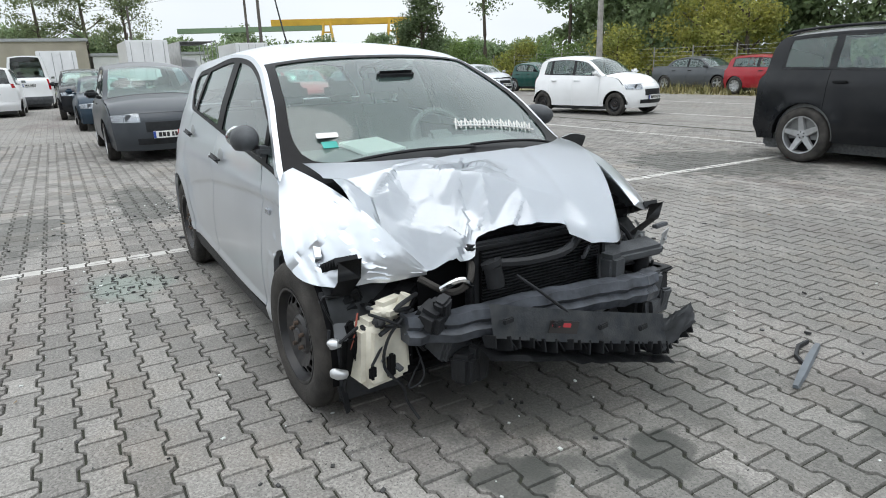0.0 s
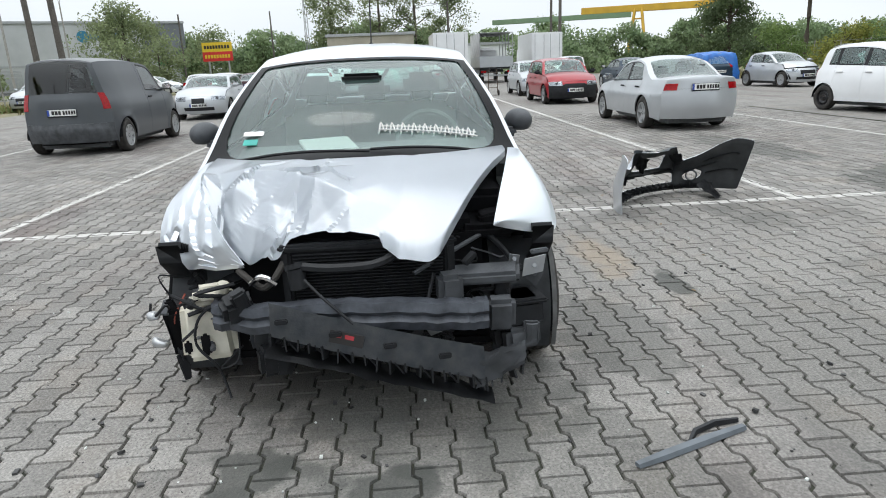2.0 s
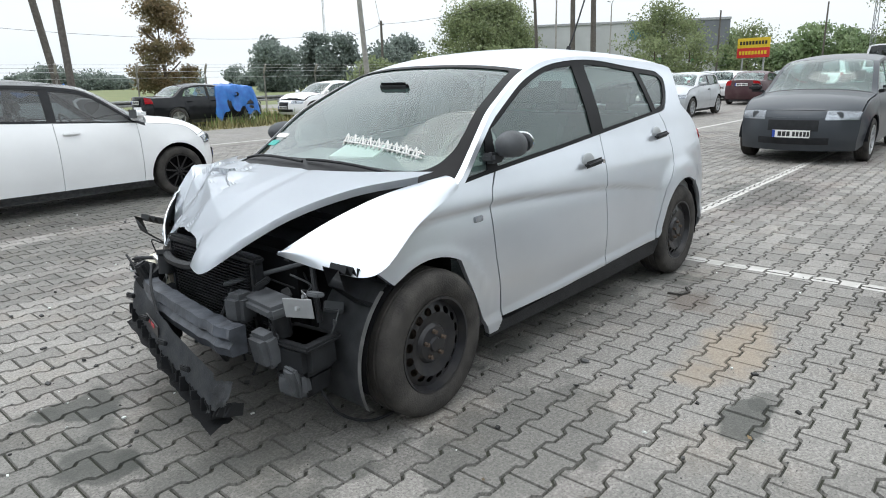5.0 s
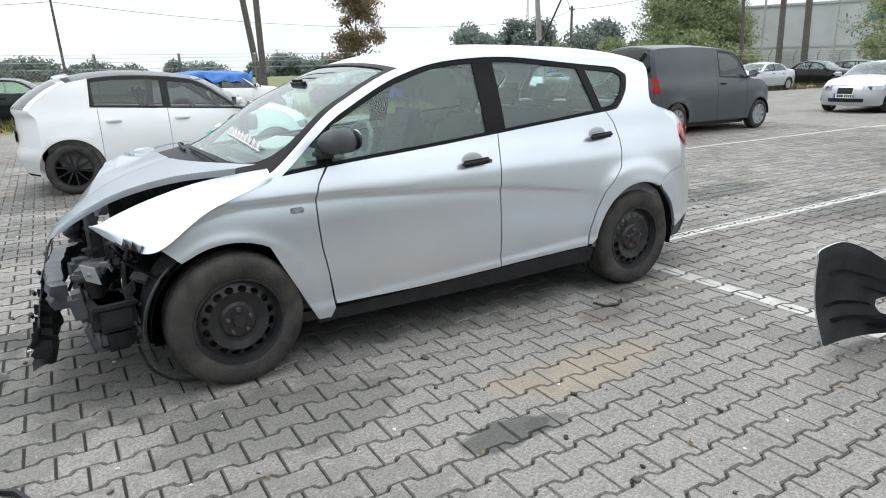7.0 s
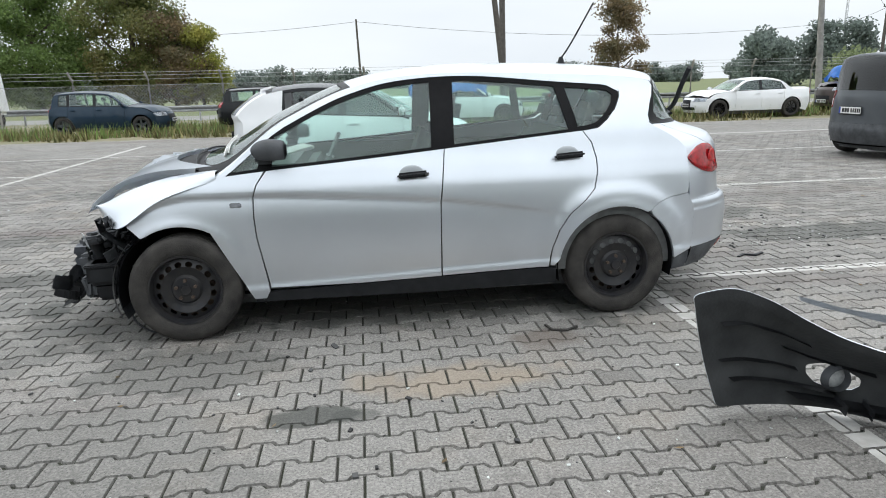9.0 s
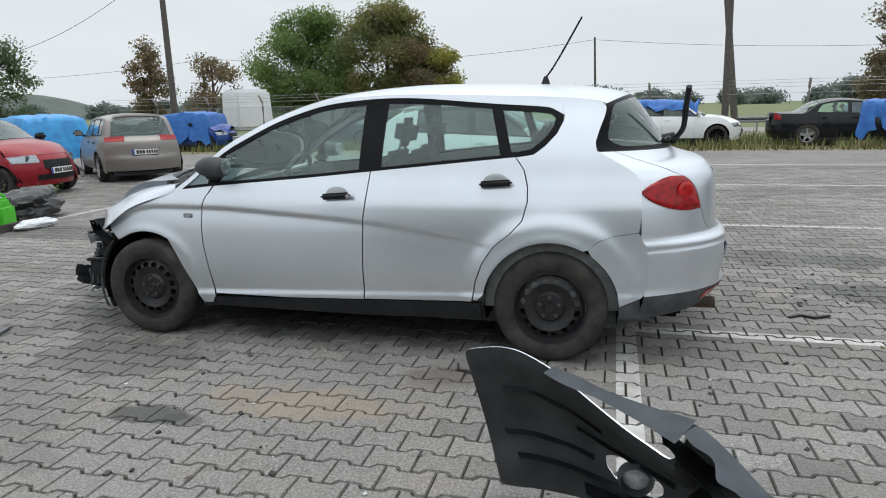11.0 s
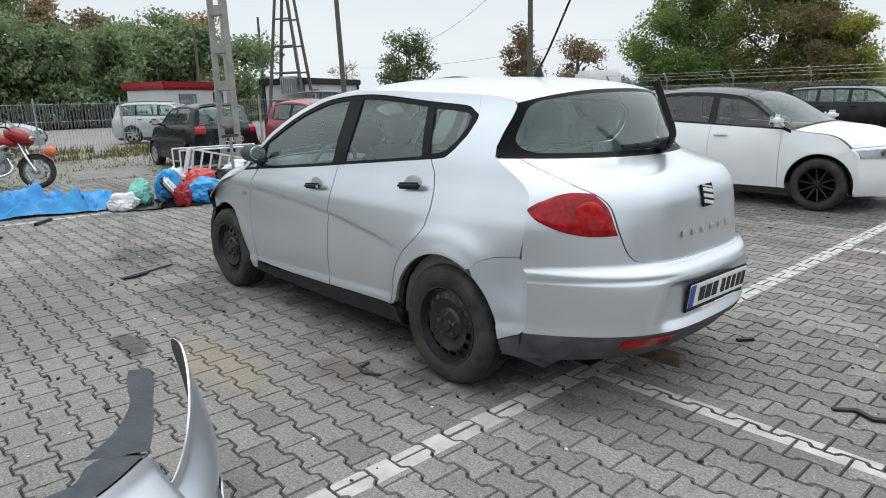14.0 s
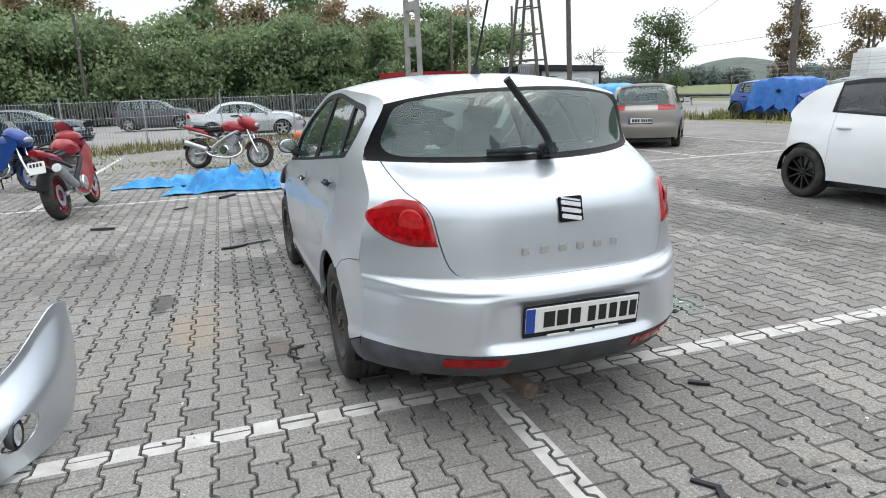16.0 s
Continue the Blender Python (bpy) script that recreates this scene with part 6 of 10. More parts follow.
    rod(bm, (1.87, -0.235, 0.57), (1.86, -0.245, 0.65), 0.036, n=16)
    rod(bm, (1.86, -0.245, 0.65), (1.855, -0.25, 0.67), 0.041, n=16)
    part("canister", bm, BLACKTRIM, car, "black plastic canister")
    # squashed bumper crash box and torn brackets at the struck corner
    for i, (p, s, t) in enumerate((((1.84, -0.50, 0.50), (0.10, 0.12, 0.10), (10, 20, 30)), ((1.78, -0.40, 0.36), (0.12, 0.14, 0.14), (0, 20, 10)), ((1.64, -0.55, 0.52), (0.16, 0.20, 0.05), (14, 8, 40)),
                                   ((1.56, -0.72, 0.52), (0.12, 0.08, 0.10), (20, 30, 0)), ((1.45, -0.50, 0.62), (0.2, 0.3, 0.08), (8, 0, 20)), ((1.70, -0.79, 0.36), (0.03, 0.08, 0.22), (6, 20, 20)),
                                   ((1.86, -0.36, 0.27), (0.1, 0.14, 0.12), (0, 0, 20)), ((1.86, 0.66, 0.30), (0.06, 0.14, 0.10), (10, 0, 0)), ((1.55, 0.55, 0.72), (0.25, 0.25, 0.06), (0, 8, 0)))):
        bm = bmesh.new()
        block(bm, s, p, t, 0.02)
        block(bm, (s[0] * 0.5, s[1] * 0.5, s[2] * 1.3), (p[0] + 0.02, p[1] + 0.03, p[2] + 0.02), (t[1], t[0], t[2]), 0.01)
        bmesh.ops.subdivide_edges(bm, edges=bm.edges[:], cuts=1)
        for v in bm.verts:
            v.co += 0.012 * Vector((noise.noise(v.co * 14), noise.noise(v.co * 14 + Vector((5, 0, 0))), noise.noise(v.co * 14 + Vector((0, 5, 0)))))
        part("torn_bracket", bm, (BLACKTRIM, GREYTRIM, DARK)[i % 3], car)
    for p in ((1.76, -0.86, 0.45), (1.76, -0.85, 0.33)):
        bm = bmesh.new()
        bmesh.ops.create_uvsphere(bm, u_segments=12, v_segments=8, radius=0.026, matrix=Matrix.Translation(p) @ Matrix.Diagonal((0.8, 1.2, 0.7, 1)))
        for v in bm.verts:
            v.co += 0.012 * noise.noise_vector(v.co * 30)
        part("lamp_socket", bm, ALLOY, car, "bent bright lamp socket")
    bm = bmesh.new()
    block(bm, (0.012, 0.06, 0.12), (1.66, -0.80, 0.17), (0, 170, 40), 0.004, 0.5)
    part("hanging_flap", bm, BLACKTRIM, car)
    # loose clips, plugs, wiring and bent sheet behind the lost bumper
    r = random.Random(31)
    bright = material("scratched_zinc", (0.30, 0.31, 0.32), 0.4, 0.5, 0.3, 20)
    for lo, hi, count in (((1.56, -0.82, 0.28), (1.80, -0.34, 0.56), 34), ((1.62, 0.34, 0.30), (1.88, 0.76, 0.66), 20), ((1.80, -0.3, 0.28), (1.9, 0.4, 0.42), 16)):
        for i in range(count):
            p = Vector([r.uniform(a, b) for a, b in zip(lo, hi)])
            bm = bmesh.new()
            kind = i % 3
            if kind == 0:
                block(bm, (r.uniform(0.02, 0.05), r.uniform(0.03, 0.09), r.uniform(0.01, 0.03)), tuple(p), (r.uniform(-50, 50), r.uniform(-50, 50), r.uniform(0, 180)), 0.004)
                part("plug", bm, (BLACKTRIM, GREYTRIM)[i % 2], car)
            elif kind == 1:
                q = [p + Vector((r.uniform(-0.05, 0.07), r.uniform(-0.12, 0.12), r.uniform(-0.10, 0.08))) for _ in range(4)]
                hose(bm, q, r.choice((0.004, 0.006, 0.009)), 6, 5)
                part("wire", bm, BLACKTRIM if i % 4 else GREYTRIM, car)
            else:
                block(bm, (0.004, r.uniform(0.04, 0.12), r.uniform(0.03, 0.08)), tuple(p), (r.uniform(-30, 30), r.uniform(-40, 40), r.uniform(-50, 50)), 0.001)
                rod(bm, p, p + Vector((0.012, 0, 0.003)), 0.009, n=8)
                part("clip_plate", bm, (GREYTRIM, bright, BLACKTRIM, SILVER_IN)[i % 4], car)
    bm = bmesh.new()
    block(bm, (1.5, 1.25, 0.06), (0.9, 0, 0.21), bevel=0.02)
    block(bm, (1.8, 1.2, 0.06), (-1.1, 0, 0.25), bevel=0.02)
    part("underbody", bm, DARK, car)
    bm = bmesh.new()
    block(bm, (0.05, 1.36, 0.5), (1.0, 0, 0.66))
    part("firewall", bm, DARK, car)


def toledo_inside(car):
    add_cabin(car, TB, 1.12, -1.75, seat_z=0.44)
    bm = bmesh.new()
    grid_patch(bm, lambda k, v: TB.over(k, v, -0.035), span(5.1, 8.9, 12), span(-0.93, 0.93, 10))
    part("headliner", bm, LINING, car)
    bm = bmesh.new()
    block(bm, (0.5, 1.1, 0.03), (-1.45, 0, 1.02), bevel=0.01)
    part("parcel_shelf", bm, DASH, car)
    bm = bmesh.new()
    block(bm, (0.03, 0.22, 0.07), (0.62, 0, 1.34), (0, 20, 0), 0.015)
    part("rear_view_mirror", bm, BLACKTRIM, car)
    # stickers on the windshield and marker scrawl as plain strokes
    for k, v, w, h, mat, lab in ((3.42, -0.70, 0.10, 0.035, PLATEWHITE, "small white sticker"), (3.30, -0.70, 0.07, 0.045, material("green_sticker", (0.02, 0.30, 0.26), 0.5), "green sticker")):
        bm = bmesh.new()
        block(bm, (0.003, w, h))
        o = part("sticker", bm, mat, car, lab)
        o.matrix_basis = Matrix.Translation(TB.over(k, v, 0.003)) @ pose(0, 0, 0, 0, -58, -4)
    bm = bmesh.new()
    for i in range(9):
        y = 0.10 + i * 0.052
        p = TB.over(3.36 - i * 0.008, y / 0.75, 0.004)
        hose(bm, [p + Vector((0.018, -0.012, -0.028)), p + Vector((-0.012, 0.0, 0.025)), p + Vector((0.012, 0.018, -0.022)), p + Vector((-0.008, 0.03, 0.015))], 0.0045, 5, 3)
    for s in (0.03, -0.03):
        hose(bm, [TB.over(3.36 - i * 0.008 + s * 0.9, (0.09 + i * 0.052) / 0.75, 0.004) for i in range(10)], 0.0035, 5, 2)
    part("marker_scrawl", bm, PLATEWHITE, car, "white marker strokes on the windshield")
    bm = bmesh.new()
    block(bm, (0.22, 0.28, 0.02), (0.72, -0.2, 1.0), (0, 12, 20), 0.004)
    part("paper_sheet", bm, PLATEWHITE, car)


toledo_hood(toledo)
toledo_flanks(toledo)
toledo_top(toledo)
toledo_front(toledo)
toledo_inside(toledo)
for sgn in (-1, 1):
    add_wheel(toledo, 1.289, sgn * 0.775, 0.315, 0.315, "steel", STEEL, 2)
    add_wheel(toledo, -1.289, sgn * 0.765, 0.315, 0.315, "steel", STEEL)

# ---- parked cars ----
def at(x, y, yaw):
    return pose(x, y, 0, 0, 0, yaw)


def cover(parent_name, label, m, size, droop=0.25, mat=None, seed=0):
    """A wrinkled tarpaulin draped over something boxy; size is its half length, half width and height."""
    bm = bmesh.new()
    a, b, h = size

    def drape(u, v):
        r = max(abs(u), abs(v))
        k = max(0.0, (r - 0.72) / 0.28)
        x, y = u * a * (1 - 0.12 * k), v * b * (1 - 0.08 * k)
        z = h * (1 - 0.10 * u * u - 0.05 * v * v) - k ** 1.3 * (h - 0.35 - droop * (0.5 + noise.noise(Vector((u * 3 + seed, v * 3, 0)))))
        q = Vector((u * 4 + seed, v * 4, seed * 0.7))
        w = 0.09 * noise.noise(q) + 0.05 * abs(noise.noise(q * 2.6)) + 0.03 * noise.noise(q * 5.5)
        return Vector((x + w * k, y + w * k * 1.2, max(0.05, z + w * (0.6 + 0.5 * k))))
    grid_patch(bm, drape, span(-1, 1, 44), span(-1, 1, 36))
    o = part(parent_name, bm, mat or TARP, None, "", smooth=60)
    o.matrix_basis = m
    return tagged(o, label, "tarpaulin")


smax, _ = build_car("people_carrier", "dark grey people carrier parked with a loose wiper", at(-10.15, -0.02, 0), "hatch", GREYPAINT, 4.77, 1.88, 1.66, 2.85, 0.96, 0.80, 1.0, (1.22, 1.08), (0.30, 1.56), style="seven", wheel_r=0.33, doors=(0.95, -0.12, -1.15), tailz=(0.9, 1.2))
build_car("hatchback", "navy hatchback parked behind the people carrier", at(-17.9, -0.25, 0), "hatch", NAVYPAINT, 4.2, 1.78, 1.45, 2.6, 0.85, style="five")
build_car("off_roader", "black off-roader with a dusty front", at(-24.0, -0.55, 0), "estate", BLACKPAINT, 4.6, 1.9, 1.72, 2.66, 0.85, 0.95, 1.1, wheel_r=0.36, clearance=0.28, style="five")
build_car("small_car", "white small city car with steel wheels", at(-10.0, 11.45, 10), "hatch", WHITEPAINT, 3.72, 1.66, 1.54, 2.43, 0.66, 0.80, 0.97, (1.0, 1.08), (0.25, 1.45), wheel_r=0.29, style="steel", rim=STEEL, doors=(0.72, -0.18, -0.98))
mz, _ = build_car("hatchback", "silver five-door saloon with a dented tail", at(-10.1, 5.95, 180), "sedan", PALEPAINT, 4.58, 1.71, 1.42, 2.61, 0.92, 0.70, 0.90, (1.0, 0.98), (0.2, 1.36), (-0.95, 1.35), (-1.75, 1.02), style="five", tailz=(0.77, 0.9), tailv=(0.70, 0.99))
build_car("estate_car", "red estate car with its front bumper missing", at(-19.1, 5.95, 0), "estate", REDPAINT, 4.55, 1.82, 1.5, 2.65, 0.85, style="five", bumper=BLACKTRIM)
build_car("estate_car", "silver estate car with dull paint", at(-25.3, 6.2, 0), "estate", PALEPAINT, 4.5, 1.75, 1.46, 2.6, 0.85)
build_car("saloon", "black saloon with an open damaged nose", at(-42.5, 0.8, 0), "sedan", BLACKPAINT, 4.5, 1.78, 1.46, 2.65, 0.85)
build_car("panel_van", "slate grey panel van with closed rear doors", at(-10.35, -6.05, 180), "estate", SLATEPAINT, 4.21, 1.83, 1.81, 2.70, 0.78, 0.95, 1.08, (1.25, 1.16), (0.62, 1.70), (-1.86, 1.77), (-2.0, 1.14), wheel_r=0.31, style="cover", doors=(0.88, -0.1, None), dlo_end=-0.02, tailz=(0.85, 1.3), tailv=(0.86, 1.0), bumper=GREYTRIM, seats=1, spoiler=False, category="van", glassmat=DARKWINDOW)
build_car("hatchback", "silver three-door hatchback facing the lane", at(-19.2, -6.25, 2), "hatch", PALEPAINT, 4.2, 1.77, 1.42, 2.58, 0.85, style="five", doors=(0.8, -0.42, None), grille=(0.42, 0.68, 0.25))
build_car("saloon", "wine-coloured old saloon with a dusty boot", at(-28.9, -6.6, 180), "sedan", WINEPAINT, 4.5, 1.70, 1.42, 2.64, 0.9)
build_car("saloon", "silver saloon beside the far verge", at(-30.2, -17.5, 0), "sedan", PALEPAINT, 4.5, 1.8, 1.43, 2.76, 0.8)
ym, _ = build_car("hatchback", "white hatchback with black roof, black wheels and a crushed tail", at(0.42, -6.33, 180), "hatch", WHITEPAINT, 3.94, 1.745, 1.50, 2.56, 0.78, 0.78, 0.96, (1.12, 1.03), (0.32, 1.42), (-1.28, 1.42), (-1.86, 1.04), wheel_r=0.315, style="ten", rim=BLACKALLOY, roofmat=BLACKPAINT, doors=(0.82, -0.1, -0.92), belt_rise=0.1, dlo_end=-1.0, glassmat=DARKWINDOW, missing=(("tail", 1), ("tail", -1)), lampz=(0.64, 0.75))
build_car("saloon", "white saloon with a crumpled raised hood", at(-14.05, -18.75, 0), "sedan", WHITEPAINT, 4.68, 1.81, 1.43, 2.80, 0.86, 0.74, 0.92, wheel_r=0.33, style="ten", rim=BLACKALLOY, crumple=0.10, grille=(0.3, 0.66, 0.35))
build_car("off_roader", "brown off-roader with a smashed nose under a tarpaulin", at(-20.0, -19.5, 3), "estate", material("brown_paint", (0.045, 0.032, 0.028), 0.3, 0.2, 0.2, 3, coat=0.5), 4.63, 1.89, 1.71, 2.77, 0.88, 0.98, 1.08, wheel_r=0.37, clearance=0.26, style="five", crumple=0.15)
cover("tarpaulin", "blue tarpaulin draped over the brown off-roader", pose(-19.9, -19.5, 0.85, 0, 0, 3), (1.55, 1.02, 1.0), 0.45, seed=2)
build_car("off_roader", "black off-roader with silver grille", at(-20.6, -16.75, 18), "estate", BLACKPAINT, 4.8, 1.9, 1.78, 2.86, 0.9, 1.0, 1.12, wheel_r=0.37, clearance=0.26, style="five", rails=True, grille=(0.62, 0.85, 0.3))
build_car("saloon", "black saloon half covered by a blue tarpaulin", at(-8.9, -19.4, 180), "sedan", BLACKPAINT, 4.6, 1.77, 1.45, 2.76, 0.8, 0.76, 0.93, wheel_r=0.32, style="five", crumple=0.12)
cover("tarpaulin", "blue tarpaulin draped over the black saloon's front", pose(-9.75, -19.4, 0.0, 0, 0, 180), (1.0, 1.02, 1.38), 0.35, seed=5)
build_car("saloon", "white saloon with a tarpaulin over roof and hood", at(-3.35, -19.35, 180), "sedan", WHITEPAINT, 4.94, 1.87, 1.48, 2.97, 0.88, 0.76, 0.94, wheel_r=0.34, style="ten", rim=BLACKALLOY, glassmat=DARKWINDOW)
cover("tarpaulin", "blue tarpaulin spread over the white saloon's roof", pose(-2.9, -19.35, 0.62, 0, 0, 180), (1.55, 0.86, 0.90), 0.5, seed=8)
build_car("estate_car", "black old estate car in the weeds", at(2.85, -20.2, 180), "estate", BLACKPAINT, 4.82, 1.8, 1.5, 2.83, 0.85, 0.76, 0.95, wheel_r=0.31, rails=True, style="steel", rim=STEEL)
build_car("hatchback", "navy hatchback with a broken front corner", at(9.1, -20.25, 178), "hatch", NAVYPAINT, 4.22, 1.76, 1.51, 2.6, 0.87, style="five", rim=SLATEPAINT, crumple=0.05)
build_car("small_car", "blue hatchback wrecked at the front", at(15.3, -19.0, 185), "hatch", BLUEPAINT, 3.97, 1.74, 1.46, 2.54, 0.8, crumple=0.2, style="steel", rim=STEEL)
cover("tarpaulin", "blue tarpaulin draped over the wrecked blue hatchback", pose(14.9, -19.0, 0.0, 0, 0, 185), (1.25, 1.05, 1.52), 0.3, seed=11)
build_car("hatchback", "greige hatchback with dark lower bumper", at(9.85, -9.1, -40), "hatch", BEIGEPAINT, 4.28, 1.76, 1.48, 2.6, 0.87, style="five", tailz=(0.88, 1.0), tailv=(0.5, 1.0))
build_car("small_car", "red small car facing the pile of rubbish", at(10.3, -5.6, 184), "hatch", REDPAINT, 3.62, 1.66, 1.5, 2.37, 0.62, 0.76, 0.95, (0.98, 1.05), (0.22, 1.43), wheel_r=0.28, style="steel", rim=STEEL, doors=(0.72, -0.4, None))
build_car("small_car", "black small car seen beside the concrete pylon", at(11.9, -3.2, 0), "hatch", BLACKPAINT, 3.42, 1.62, 1.47, 2.34, 0.6, 0.76, 0.95, (0.98, 1.05), (0.2, 1.41), wheel_r=0.28, doors=(0.72, -0.22, -0.9), tailz=(0.8, 0.98), tailv=(0.72, 1.0))
build_car("estate_car", "silver estate behind the wire fence", at(22.9, -6.4, 228), "estate", PALEPAINT, 4.5, 1.74, 1.58, 2.53, 0.9, 0.85, 1.0, wheel_r=0.33, style="five", rails=True)
build_car("coupe", "silver coupe behind the wire fence", at(22.9, 0.3, 266), "sedan", PALEPAINT, 4.58, 1.77, 1.40, 2.64, 0.92, 0.72, 0.9, style="five", doors=(0.8, -0.6, None))
build_car("off_roader", "grey off-roader on the neighbouring yard", at(35, 4.6, 262), "estate", SLATEPAINT, 4.4, 1.86, 1.65, 2.68, 0.85, 0.95, 1.08, wheel_r=0.36, clearance=0.26, style="five")
build_car("saloon", "navy saloon with a damaged nose behind the fence", at(22.6, 8.0, 265), "sedan", NAVYPAINT, 4.55, 1.8, 1.42, 2.76, 0.8, crumple=0.1)
build_car("off_roader", "black off-roader with its rear bumper hanging", at(0.12, 7.75, 0), "estate", BLACKPAINT, 4.65, 1.9, 1.72, 2.70, 0.9, 0.95, 1.12, wheel_r=0.36, clearance=0.27, style="five", rails=True, belt_rise=0.06, bumper=GREYTRIM, tailz=(0.98, 1.25))
build_car("saloon", "grey saloon at the weedy edge of the yard", at(-16.0, 23.6, 0), "sedan", SLATEPAINT, 4.88, 1.84, 1.45, 2.82, 0.95, style="five")
build_car("hatchback", "red three-door hatchback at the weedy edge", at(-11.1, 21.6, 0), "hatch", REDPAINT, 4.2, 1.7, 1.44, 2.53, 0.85, style="cover", doors=(0.8, -0.4, None))
build_car("small_car", "silver small hatchback with a missing lamp", at(-23.0, 16.4, 5), "hatch", PALEPAINT, 3.43, 1.63, 1.42, 2.35, 0.6, crumple=0.08)
build_car("small_car", "teal small car at the yard's edge", at(-23.0, 20.0, 0), "hatch", GREENPAINT, 3.7, 1.62, 1.42, 2.4, 0.65)
build_car("hatchback", "dark blue car under a tarpaulin by the trees", at(-26.6, 14.6, 180), "hatch", NAVYPAINT, 4.1, 1.72, 1.45, 2.55, 0.8)
cover("tarpaulin", "blue tarpaulin draped over a dark blue car", pose(-25.9, 14.7, 0.0, 0, 0, 0), (1.3, 1.0, 1.5), 0.3, seed=14)
build_car("saloon", "dark teal saloon parked at the trees", at(-27.5, 11.3, 180), "sedan", NAVYPAINT, 4.4, 1.72, 1.42, 2.6, 0.85)
build_car("off_roader", "white off-roader parked far down the yard", at(-38.0, 11.0, 180), "estate", WHITEPAINT, 4.3, 1.8, 1.65, 2.6, 0.85, 0.9, 1.05, wheel_r=0.34)
build_car("van", "white van with dark rear windows", at(-28.6, -3.6, 180), "estate", WHITEPAINT, 4.75, 1.9, 1.9, 3.2, 0.85, 1.0, 1.2, (1.85, 1.25), (1.0, 1.8), (-1.9, 1.86), (-2.2, 1.25), spoiler=False, tailz=(1.1, 1.5), tailv=(0.86, 1.0), category="van", glassmat=DARKWINDOW)
build_car("van", "dark van parked near the site huts", at(24.0, -14.6, 200), "estate", GREYPAINT, 4.8, 1.9, 1.95, 3.0, 0.9, 1.0, 1.2, (1.85, 1.25), (1.0, 1.85), (-1.9, 1.9), (-2.2, 1.25), spoiler=False, category="van", glassmat=DARKWINDOW)
cover("tarpaulin", "light blue tarpaulin over a parked car", pose(13.9, -10.6, 0.0, 0, 0, -30), (1.9, 0.98, 1.5), 0.3, SKYTARP, seed=17)
rnd = random.Random(3)
for x, y, yaw, mat, kind in ((-33, -9.0, 180, WHITEPAINT, "hatch"), (-37, -11.5, 180, PALEPAINT, "sedan"), (-41, -8.5, 0, SLATEPAINT, "hatch"), (-44, -13.5, 180, WHITEPAINT, "estate"), (-47, -10, 0, NAVYPAINT, "sedan"), (-52, -14, 180, PALEPAINT, "hatch"),
                             (-36, -17.5, 90, BLACKPAINT, "sedan"), (-42, -18, 90, GREYPAINT, "estate"), (-50, -19, 80, WHITEPAINT, "hatch"), (-24.5, -20.5, 10, SLATEPAINT, "estate"), (-27.5, -21.5, 10, BLACKPAINT, "estate"), (-56, -9, 180, REDPAINT, "hatch"), (-48, -3.5, 180, WHITEPAINT, "estate")):
    build_car("parked_car", {WHITEPAINT: "white", PALEPAINT: "silver", SLATEPAINT: "grey", NAVYPAINT: "navy", BLACKPAINT: "black", GREYPAINT: "dark grey", REDPAINT: "red"}[mat] + " car parked far down the yard", at(x, y, yaw), kind, mat, 4.3, 1.76, 1.46, 2.6, 0.85, group="far parked cars")


def big_van(x, y, yaw):
    """A tall white delivery van, closed at the rear."""
    car, _ = build_car("delivery_van", "tall white delivery van with dark rear glass", at(x, y, yaw), "estate", WHITEPAINT, 5.4, 2.05, 2.5, 3.45, 0.95, 1.05, 1.35, (2.25, 1.42), (1.5, 2.3), (-2.4, 2.46), (-2.45, 1.45), wheel_r=0.34, doors=(1.6, 0.5, None), dlo_end=0.6, tailz=(0.9, 1.4), tailv=(0.9, 1.0), seats=1, spoiler=False, category="van", glassmat=DARKWINDOW, bumper=GREYTRIM)
    return car


big_van(-35.6, -2.5, 180)


